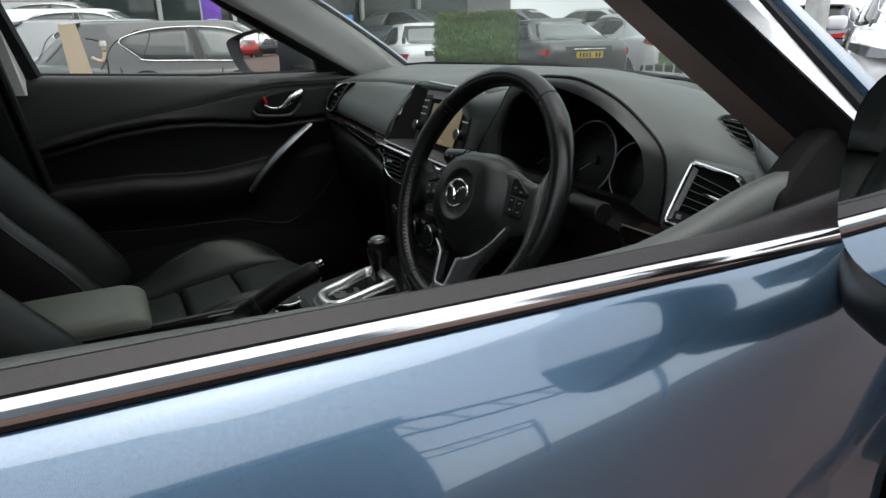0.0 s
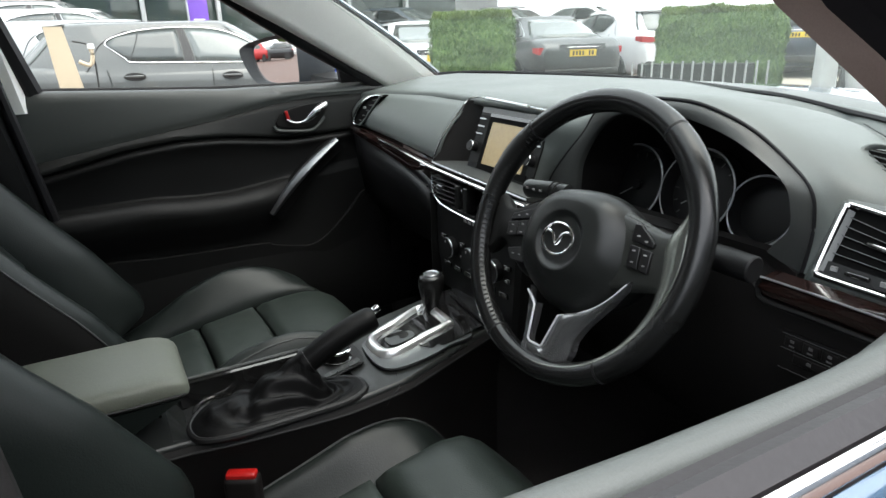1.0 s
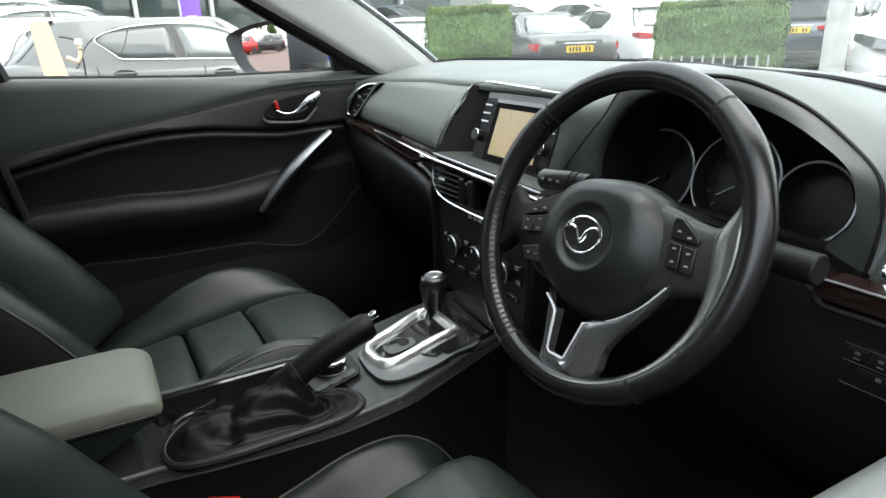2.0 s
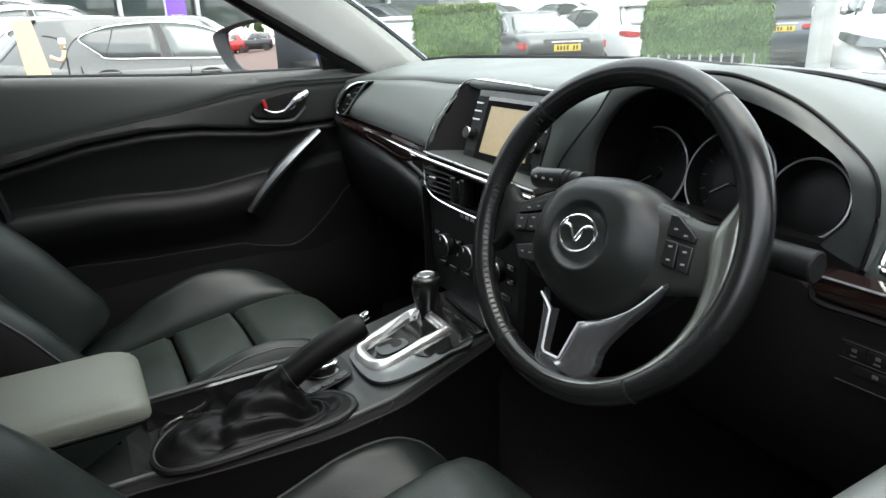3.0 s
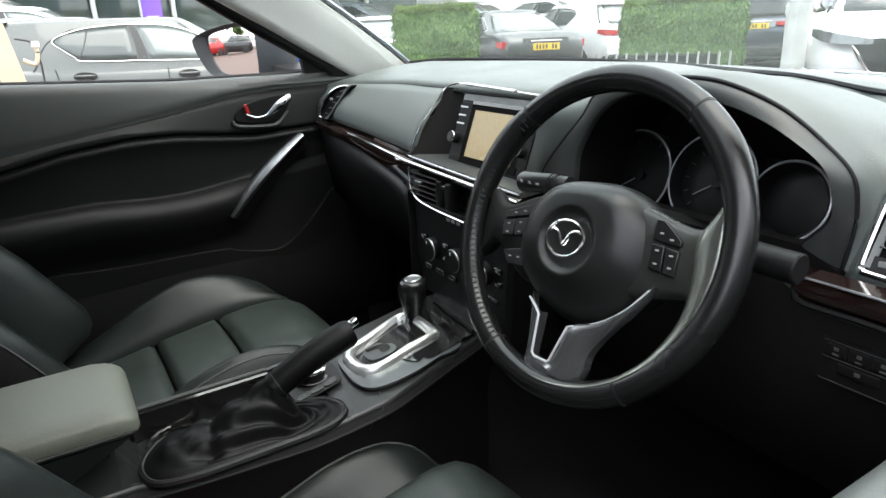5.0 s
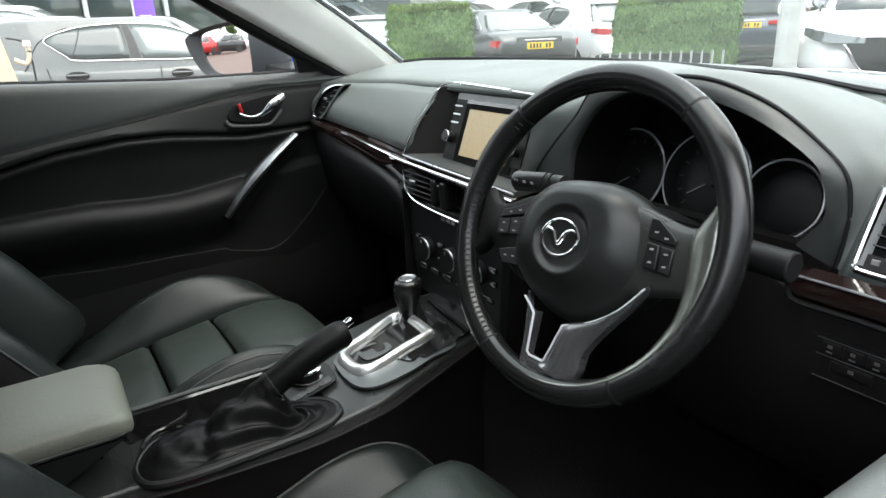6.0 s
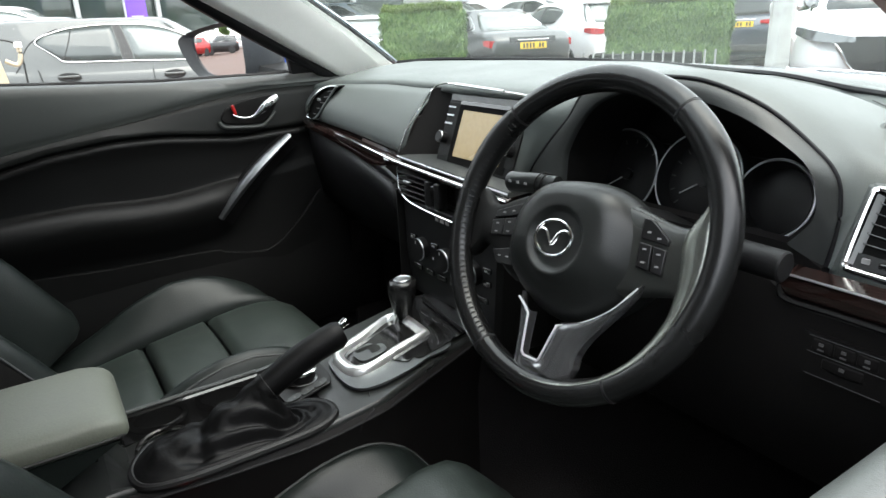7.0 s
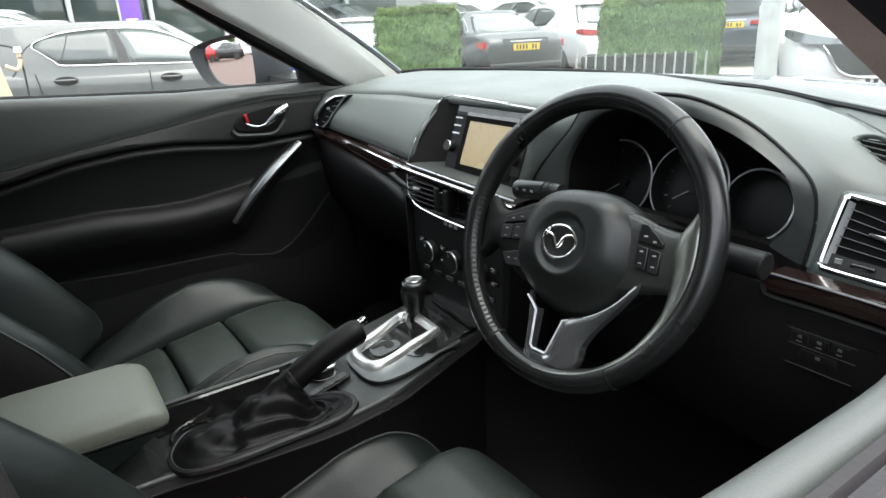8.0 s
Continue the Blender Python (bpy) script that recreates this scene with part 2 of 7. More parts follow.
def paving():
    c = sorted({*np.linspace(-300, -20, 8), *np.linspace(-20, 20, 61), *np.linspace(20, 300, 8)})
    m = material("red_brown_block_paving", (0.090, 0.053, 0.043), 0.85, vary=0.2, grain=6, bump=0.3, stain=0.4)
    return tagged(part("ground", sheet([[(x, y, ground_z(x, y)) for x in c] for y in c]), m), "worn red brown block paving of the car lot", "ground", kind="structure")


paving()
# ------------------------------------------------------------------ the car: shell
def car_shell():
    shell = thing("car_body", (0, 0, 0.15), "blue metallic saloon car body with dark headlining and glass", "car")
    # roof and headlining
    rows = []
    for y in np.linspace(-2.1, -0.30, 10):
        rows.append([(x, y, 1.44 - 0.05 * (x / 0.6) ** 2 - 0.10 * smoothstep(-1.3, -2.1, y) - 0.05 * smoothstep(-0.7, -0.3, y)) for x in np.linspace(-0.60, 0.60, 9)])
    solid(part("roof", sheet(rows), BLUE, shell), 0.02)
    rows = [[(x, y, z - 0.035) for x, y, z in r] for r in rows]
    solid(part("headlining", sheet(rows), LINER, shell, "pale grey woven headlining"), 0.008)
    for sx in (-1, 1):
        # cant rail above the door openings
        path = spline([(sx * 0.575, -0.20, 1.365), (sx * 0.59, -0.8, 1.385), (sx * 0.59, -1.4, 1.37), (sx * 0.57, -2.0, 1.26)], 6)
        part("roof_rail", tube(path, 0.045, 10), BLUE, shell)
        # windscreen pillar: trim inside, sash and paint outside
        def edge(base, top, u):
            b, t = Vector(base), Vector(top)
            v = t - b
            k = min(u, 1.1) + 0.35 * max(u - 1.1, 0)
            p = b + Vector((v.x * k, v.y * u, v.z * u))
            return Vector((sx * p.x, p.y, p.z))
        us = np.linspace(-0.9, 2.35, 16)
        if sx < 0:
            # the passenger's pillar: pale trim between the door's window frame and the windscreen
            vs = np.linspace(-0.45, 2.6, 18)
            low = [Vector((-0.715 + 0.075 * v - 0.004 * v * v, 0.222 - 0.150 * v - 0.008 * v * v, 0.990 + 0.083 * v + 0.002 * v * v)) for v in vs]
            upp = [Vector((-0.700 + 0.060 * v, 0.362 - 0.130 * v - 0.006 * v * v, 1.018 + 0.080 * v)) for v in vs]
            part("pillar_trim", loft([[a + Vector((-0.03, 0.004, -0.004)), a, a.lerp(b, 0.12) + Vector((0.008, -0.008, 0.008)), a.lerp(b, 0.45) + Vector((0.014, -0.012, 0.018)), a.lerp(b, 0.8) + Vector((0.010, -0.012, 0.004)), b, b + Vector((-0.03, 0.02, 0.0))] for a, b in zip(low, upp)]), LINER, shell, "pillar trim, daylight painted in as pale grey", sharp=75)
            part("windscreen_pillar", loft([[a + Vector((-0.032, 0.010, 0.0)), b + Vector((-0.012, 0.022, 0.004)), b + Vector((-0.035, 0.045, 0.0)), a + Vector((-0.060, 0.035, 0.0))] for a, b in zip(low, upp)]), BLUE, shell)
            part("screen_side_seal", tube([b + Vector((0.002, 0.004, 0.003)) for b in upp], 0.0042, 8), RUBBER, shell, "black seal along the windscreen's edge")
        e0 = [edge((0.715, 0.202, 0.951), (0.60, 0.027, 1.126), u) for u in us]
        e1 = [edge((0.735, 0.175, 0.987), (0.622, 0.059, 1.125), u) for u in us]
        e2 = [edge((0.775, 0.179, 1.019), (0.705, 0.086, 1.12), u) for u in us]
        e3 = [edge((0.780, 0.228, 0.996), (0.710, 0.124, 1.12), u) for u in us]
        e4 = [edge((0.785, 0.240, 1.030), (0.715, 0.172, 1.12), u) for u in us]
        out = Vector((sx, 0, 0))
        fr = [p + Vector((sx * 0.012, 0.185, 0.0)) for p in e0]
        if sx > 0:
            part("pillar_trim", loft([[a, a.lerp(f, 0.25) - out * 0.012, a.lerp(f, 0.7) - out * 0.01, f, f + out * 0.02, b] for a, f, b in zip(e0, fr, e1)]), BROWN, shell, "pillar trim, shade painted in as brown grey", sharp=60)
            part("pillar_sash", loft([[a, a.lerp(b, 0.3) + out * 0.004, a.lerp(b, 0.34) - out * 0.004, a.lerp(b, 0.62) + out * 0.006, a.lerp(b, 0.68) - out * 0.002, b, b + Vector((-sx * 0.03, 0.05, 0))] for a, b in zip(e1, e2)]), RUBBER, shell, "black rubber door frame seal")
            part("pillar_bright_strip", loft([[a + out * 0.004, a.lerp(b, 0.5) + out * 0.010, b + out * 0.004, b - out * 0.02, a - out * 0.02] for a, b in zip(e2, e3)]), BRIGHT, shell, "bright strip along the windscreen pillar")
            part("gutter_seal", loft([[c - out * 0.004, c.lerp(d, 0.25) + out * 0.002, c.lerp(d, 0.52) - out * 0.002, c.lerp(d, 0.52) - out * 0.02, c - out * 0.02] for c, d in zip(e3, e4)]), RUBBER, shell, "black gutter seal beside the bright strip")
            part("windscreen_pillar", loft([[c.lerp(d, 0.50) - out * 0.003, c.lerp(d, 0.60) + Vector((0.001, 0.002, 0.003)), d + Vector((-0.014, 0.014, 0.006)), d + Vector((-0.030, 0.034, 0.006)), d + Vector((-0.05, 0.06, -0.004)), f + out * 0.02, c - out * 0.03] for c, d, f in zip(e3, e4, fr)]), BLUE, shell)
        # middle pillar
        path = [Vector((sx * lerp(0.745, 0.60, t), lerp(-0.62, -0.78, t), lerp(0.30, 1.36, t))) for t in np.linspace(0, 1, 8)]
        part("middle_pillar", tube(path, 0.05, 8, flat=1.5, up=(0, 1, 0)), DARK, shell)
        part("door_seal", tube([p + Vector((-sx * 0.02, 0.075, 0)) for p in path], 0.011, 8), RUBBER, shell)
        if sx < 0:
            part("pillar_cover", loft([[(lerp(-0.715, -0.605, t), y - 0.045 * t, lerp(0.975, 1.33, t)) for y in (-0.685, -0.625)] + [(lerp(-0.745, -0.63, t), y - 0.045 * t, lerp(0.975, 1.33, t)) for y in (-0.615, -0.70)] for t in np.linspace(0, 1, 5)]), LINER, shell, "pale middle pillar trim")
        # front wing
        rows = []
        for y in np.linspace(0.42, 1.75, 10):
            f = (y - 0.42) / 1.33
            top_z = 0.905 - 0.16 * f * f
            rows.append([(sx * (0.72 - 0.06 * f), y, top_z + 0.012), (sx * (0.80 - 0.06 * f), y, top_z), (sx * (0.875 - 0.06 * f), y, top_z - 0.10), (sx * (0.905 - 0.06 * f), y, 0.62), (sx * (0.90 - 0.06 * f), y, 0.30)])
        solid(part("front_wing", sheet(rows), BLUE, shell), 0.01)
        # rear door and quarter
        rows = []
        for y in np.linspace(-1.58, -0.70, 8):
            rows.append([(sx * (0.83 + ox), y, 0.955 + oz) for ox, oz in ((-0.02, 0.0), (0.01, -0.03), (0.056, -0.12), (0.08, -0.22), (0.05, -0.42), (0.04, -0.64))])
        solid(part("rear_door", sheet(rows), BLUE, shell), 0.02)
        rows = []
        for y in np.linspace(-2.78, -1.60, 9):
            f = (y + 1.60) / -1.18
            rows.append([(sx * lerp(0.72, 0.66, f), y, lerp(1.10, 0.99, f)), (sx * lerp(0.81, 0.76, f), y, lerp(0.98, 0.94, f)), (sx * lerp(0.90, 0.84, f), y, 0.76), (sx * lerp(0.88, 0.82, f), y, 0.50), (sx * lerp(0.87, 0.80, f), y, 0.30)])
        solid(part("rear_wing", sheet(rows), BLUE, shell), 0.01)
        path = spline([(sx * 0.57, -1.85, 1.33), (sx * 0.66, -2.15, 1.16), (sx * 0.70, -2.35, 1.03)], 5)
        part("rear_pillar", tube(path, 0.07, 8, flat=1.3), BLUE, shell)
        rows = [[(sx * lerp(0.80, 0.60, t), y, lerp(0.95, 1.33, t)) for y in np.linspace(-1.58 - 0.2 * (1 - t), -0.72, 5)] for t in np.linspace(0, 1, 4)]
        gq = part("rear_window_glass", sheet(rows), TINTGLASS, shell)
        gq.visible_shadow = False
    # bonnet and scuttle
    rows = []
    for y in np.linspace(0.66, 1.75, 10):
        f = (y - 0.66) / 1.1
        rows.append([(x, y, table([0.66, 1.0, 1.4, 1.6, 1.75], [0.984, 0.980, 0.934, 0.870, 0.785], y) - 0.07 * (x / 0.7) ** 2 - 0.012 * math.exp(-((abs(x) - 0.48) / 0.05) ** 2)) for x in np.linspace(-0.72, 0.72, 17)])
    solid(part("bonnet", sheet(rows), BLUE, shell), 0.01)
    rows = [[(x, y, z - 0.08 * (x / 0.72) ** 2) for x in np.linspace(-0.74, 0.74, 13)] for y, z in ((0.50, 0.962), (0.56, 0.978), (0.66, 1.004), (0.70, 1.004), (0.73, 0.95))]
    solid(part("scuttle_panel", sheet(rows), DARKSATIN, shell, "plain grey plastic panel under the wipers"), 0.008)
    rows = [[(x, y - 0.16 * (x / 0.78) ** 2, z) for x in np.linspace(-0.78, 0.78, 11)] for y, z in ((1.74, 0.765), (1.90, 0.72), (2.0, 0.62), (2.04, 0.50), (2.03, 0.36), (1.97, 0.24))]
    solid(part("front_bumper", sheet(rows), BLUE, shell), 0.012)
    # glass
    rows = []
    for t in np.linspace(0, 1, 8):
        hw = lerp(0.725, 0.60, t)
        rows.append([(x * hw, lerp(0.60, -0.27, t) - 0.20 * (1 - 0.4 * t) * x * x, lerp(0.985, 1.385, t) + 0.02 * math.sin(math.pi * t) - 0.02 * x * x) for x in np.linspace(-1, 1, 15)])
    part("screen_seal", tube([Vector(q) + Vector((0, -0.004, 0.004)) for q in rows[0]], 0.008, 8), RUBBER, shell, "black windscreen seal")
    g = part("windscreen", sheet(rows), GLASS, shell)
    g.visible_shadow = False
    # rear window, boot and tail
    rows = [[(x * hw, y, z) for x in np.linspace(-1, 1, 7)] for hw, y, z in ((0.57, -1.98, 1.345), (0.60, -2.25, 1.18), (0.64, -2.48, 1.04))]
    gq = part("rear_window", sheet(rows), TINTGLASS, shell)
    gq.visible_shadow = False
    rows = [[(x * hw, y, z) for x in np.linspace(-1, 1, 7)] for hw, y, z in ((0.68, -2.46, 1.035), (0.68, -2.70, 1.01), (0.68, -2.82, 0.98), (0.74, -2.88, 0.80), (0.80, -2.90, 0.62), (0.80, -2.86, 0.32))]
    solid(part("boot", sheet(rows), BLUE, shell), 0.01)
    part("parcel_shelf", block((0, -2.2, 0.99), (1.2, 0.6, 0.02)), CARPET, shell)
    # floor, sills, bulkhead
    part("floor_pan", block((0, -0.75, 0.25), (1.56, 3.0, 0.04)), CARPET, shell, "black floor carpet")
    part("bulkhead", block((0, 0.62, 0.55), (1.5, 0.06, 0.62)), CARPET, shell)
    for sx in (-1, 1):
        part("side_sill", rounded((sx * 0.76, -0.6, 0.31), (0.12, 2.5, 0.14), 0.03), DARK, shell)
        part("footwell_side", block((sx * 0.70, 0.42, 0.58), (0.03, 0.42, 0.56)), CARPET, shell)
        part("tyre_front", tube([(sx * 0.80, 1.25 + 0.27 * math.cos(a), 0.33 + 0.27 * math.sin(a)) for a in np.linspace(0, 2 * math.pi, 28)[:-1]], 0.07, 10, closed=True, up=(1, 0, 0)), RUBBER, shell)
        part("tyre_rear", tube([(sx * 0.80, -1.6 + 0.27 * math.cos(a), 0.33 + 0.27 * math.sin(a)) for a in np.linspace(0, 2 * math.pi, 28)[:-1]], 0.07, 10, closed=True, up=(1, 0, 0)), RUBBER, shell)
    part("rear_bench", rounded((0, -1.35, 0.42), (1.3, 0.5, 0.25), 0.06), LEATHER, shell)
    part("rear_backrest", rounded((0, -1.72, 0.75), (1.3, 0.2, 0.7), 0.06, turn=Matrix.Rotation(radians(-20), 4, "X")), LEATHER, shell)
    return shell


car_shell()


# ------------------------------------------------------------------ doors
def belt_z(y):
    """Height of the driver's door waistline."""
    return table([-0.65, -0.4, 0.0, 0.25, 0.45], [0.938, 0.931, 0.917, 0.908, 0.900], y)


SAIL = material("dull_black_corner", (0.006, 0.006, 0.0065), 0.8, vary=0.15, grain=300, bump=0.2, spec=0.12)


def driver_door():
    d = thing("driver_door", (0.82, -0.15, 0.3), "blue metallic driver's door, window lowered, chrome waistline strip", "car door")
    ys = np.linspace(-0.66, 0.36, 18)

    def belt_x(y):
        return table([-0.65, -0.4, 0.0, 0.2, 0.4], [0.836, 0.832, 0.822, 0.812, 0.792], y)
    # the shoulder rolls over sooner towards the front
    def skin(y):
        h = table([-0.65, -0.307, -0.25, -0.176, -0.13, -0.083, -0.014, 0.068, 0.102, 0.36], [0.084, 0.078, 0.074, 0.069, 0.064, 0.057, 0.052, 0.049, 0.046, 0.036], y)
        ox, last, out = 0.006, 0.0, [(0.0, -0.014), (0.006, -0.016)]
        for q in np.linspace(0.15, 2.7, 18):
            nz = table([0, 0.5, 1.0, 1.6, 2.5], [0.62, 0.54, 0.36, 0.12, 0.02], q - 0.07)
            ox += (q - last) * h * nz / math.sqrt(1 - nz * nz)
            last = q
            out.append((ox, -0.016 - q * h))
        z1 = out[-1][1]
        return out + [(ox - a, lerp(z1, -0.63, t)) for a, t in ((0.002, 0.15), (0.014, 0.3), (0.022, 0.45), (0.024, 0.7), (0.034, 0.94), (0.055, 1.0))]
    rows = [[(belt_x(y) + ox, y, belt_z(y) + oz) for ox, oz in skin(y)] for y in np.linspace(-0.66, 0.36, 30)]
    solid(part("outer_skin", sheet(rows), BLUE, d, "blue metallic paint"), 0.012)
    # rounded chrome strip with its black edge
    prof = [(0.000, 0.0012), (0.0025, 0.0005), (0.0050, -0.0026), (0.0063, -0.0060), (0.0066, -0.0082), (0.006, -0.0102), (0.0, -0.011)]
    part("chrome_strip", loft([[(belt_x(y) + a, y, belt_z(y) + b) for a, b in prof] for y in np.linspace(-0.66, 0.198, 16)]), CHROME, d, "polished chrome waistline strip")
    prof = [(0.000, -0.0105), (0.0055, -0.0105), (0.0055, -0.0135), (0.0, -0.0145)]
    part("strip_edge", loft([[(belt_x(y) + a, y, belt_z(y) + b) for a, b in prof] for y in ys]), RUBBER, d)
    # outer and inner wiper seals
    prof = [(-0.002, -0.016), (-0.002, 0.002), (-0.012, 0.010), (-0.019, 0.008), (-0.023, -0.004), (-0.023, -0.02)]
    def flare(y, b):
        return table([-0.1, 0.0, 0.134, 0.2, 0.36], [0, 0.003, 0.019, 0.026, 0.03], y) if b > -0.008 else 0.0
    part("outer_seal", loft([[(belt_x(y) + a, y, belt_z(y) + b + (flare(y, b) if a < -0.01 else 0.0)) for a, b in prof] for y in ys]), SEAL, d, "black rubber window seal")
    prof = [(-0.024, -0.03), (-0.024, -0.010), (-0.030, -0.005), (-0.036, -0.005), (-0.039, -0.012), (-0.039, -0.03)]
    part("inner_seal", loft([[(belt_x(y) + a, y, belt_z(y) + b + flare(y, b)) for a, b in prof] for y in ys]), SEAL, d)
    # padded inner top, turning down into the door
    rows = []
    full = ((0.779, -0.03), (0.779, 0.0155), (0.775, 0.0185), (0.771, 0.0176), (0.766, 0.0135), (0.761, 0.0065), (0.758, -0.004), (0.7555, -0.028), (0.750, -0.08))
    lean = ((0.779, -0.03), (0.779, 0.014), (0.775, 0.0185), (0.768, 0.017), (0.760, 0.010), (0.752, 0.0), (0.745, -0.013), (0.739, -0.035), (0.733, -0.09))
    for y in np.linspace(-0.66, 0.135, 30):
        top = table([-0.66, -0.50, -0.35, -0.28, -0.20, -0.13, -0.06, -0.03, 0.01, 0.05, 0.09, 0.13, 0.20], [0.908, 0.902, 0.8955, 0.8915, 0.8895, 0.8885, 0.891, 0.897, 0.907, 0.921, 0.932, 0.938, 0.940], y)
        k = smoothstep(-0.03, -0.13, y)
        rows.append([(lerp(a, c, k), y, top + lerp(b, d2, k)) for (a, b), (c, d2) in zip(lean, full)] + [(a, y, top + b) for a, b in ((0.735, -0.20), (0.735, -0.32), (0.725, -0.46), (0.735, -0.58))])
    solid(part("inner_panel", sheet(rows), SILLPAD, d, "grey grained door lining", sharp=85), 0.008, 1)
    # corner trim by the mirror
    outline = [(0.772, 0.085, 0.905), (0.766, 0.36, 0.905), (0.756, 0.35, 0.965), (0.745, 0.26, 1.0), (0.742, 0.190, 1.0), (0.748, 0.150, 0.982), (0.754, 0.118, 0.962), (0.762, 0.092, 0.945)]
    bevel(part("mirror_sail", plate(outline, 0.03, (1, 0, 0)), SAIL, d, "black corner trim beside the mirror"), 0.006)
    # window frame along the pillar and roof
    path = spline([(0.60, -0.10, 1.285), (0.585, -0.30, 1.325), (0.58, -0.50, 1.335), (0.60, -0.66, 1.325)], 6)
    part("window_frame", tube(path, 0.020, 10, flat=1.3), RUBBER, d, "black window frame with rubber run")
    def upright(prof, n=8):
        return loft([[(lerp(0.782, 0.60, t) + a, lerp(-0.528, -0.615, t) + b, lerp(0.905, 1.325, t)) for a, b in prof] for t in np.linspace(0, 1, n)])
    part("rear_frame", upright([(0.010, -0.030), (0.018, -0.09), (-0.022, -0.09), (-0.020, -0.030)]), SAIL, d, "black rear upright of the window frame")
    part("glass_run", upright([(0.012, -0.020), (0.012, -0.003), (0.006, 0.0), (-0.004, -0.001), (-0.012, -0.006), (-0.016, -0.020)]), KNEE, d, "black rubber glass run")
    part("glass_run_lip", upright([(0.013, -0.023), (0.013, -0.020), (-0.017, -0.020), (-0.017, -0.023)]), SEAL, d)
    # mirror
    part("mirror_foot", loft([[(x, y + dy, z + dz) for dy, dz in ((-0.05, -0.012), (0.05, -0.016), (0.06, 0.012), (-0.04, 0.018))] for x, y, z in ((0.80, 0.26, 0.925), (0.85, 0.24, 0.925), (0.91, 0.20, 0.945))]), DARK, d)
    foot = [((0.800, 0.185, 0.882), 0.016, 0.012), ((0.825, 0.160, 0.877), 0.022, 0.017), ((0.865, 0.120, 0.868), 0.030, 0.024), ((0.915, 0.085, 0.880), 0.040, 0.034), ((0.97, 0.070, 0.915), 0.045, 0.045)]
    part("mirror_arm", loft([[(x, y + a * math.cos(v), z + b * math.sin(v)) for v in np.linspace(0, 2 * math.pi, 17)[:-1]] for (x, y, z), a, b in foot]), DARK, d, "black mirror arm")
    bm = bmesh.new()
    bmesh.ops.create_icosphere(bm, subdivisions=4, radius=1)
    for v in bm.verts:
        x, y, z = v.co
        s = lambda q: math.copysign(abs(q) ** 0.62, q)
        v.co = Vector((1.010 + 0.118 * s(x), 0.05 + (0.05 * math.copysign(abs(y) ** 0.25, y) if y < 0 else 0.085 * s(y)), 1.000 + 0.094 * s(z)))
    part("mirror_housing", bm, DARK, d, "black door mirror housing")
    oval = [(1.008 + 0.107 * math.copysign(abs(math.cos(q)) ** 0.6, math.cos(q)), -0.0045, 1.002 + 0.080 * math.copysign(abs(math.sin(q)) ** 0.6, math.sin(q))) for q in np.linspace(0, 2 * math.pi, 41)[:-1]]
    part("mirror_glass", plate(oval, 0.003, (0, -1, 0)), MIRROR, d, "silvered mirror glass")
    part("outer_handle", rounded((0.905, -0.45, 0.78), (0.03, 0.2, 0.025), 0.01), BLUE, d)
    return d


driver_door()


def sill_z(y):
    """Height of the passenger door's waistline."""
    return table([-0.75, -0.6, -0.2, 0.1, 0.3], [1.021, 1.016, 0.997, 0.996, 0.999], y)


DOORTOP = material("lit_door_top_plastic", (0.044, 0.048, 0.045), 0.46, vary=0.1, grain=600, bump=0.3, spec=0.4)
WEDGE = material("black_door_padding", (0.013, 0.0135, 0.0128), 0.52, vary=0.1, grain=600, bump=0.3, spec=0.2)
PULL = material("dull_silver_paint", (0.20, 0.21, 0.22), 0.36, 0.9, vary=0.08)


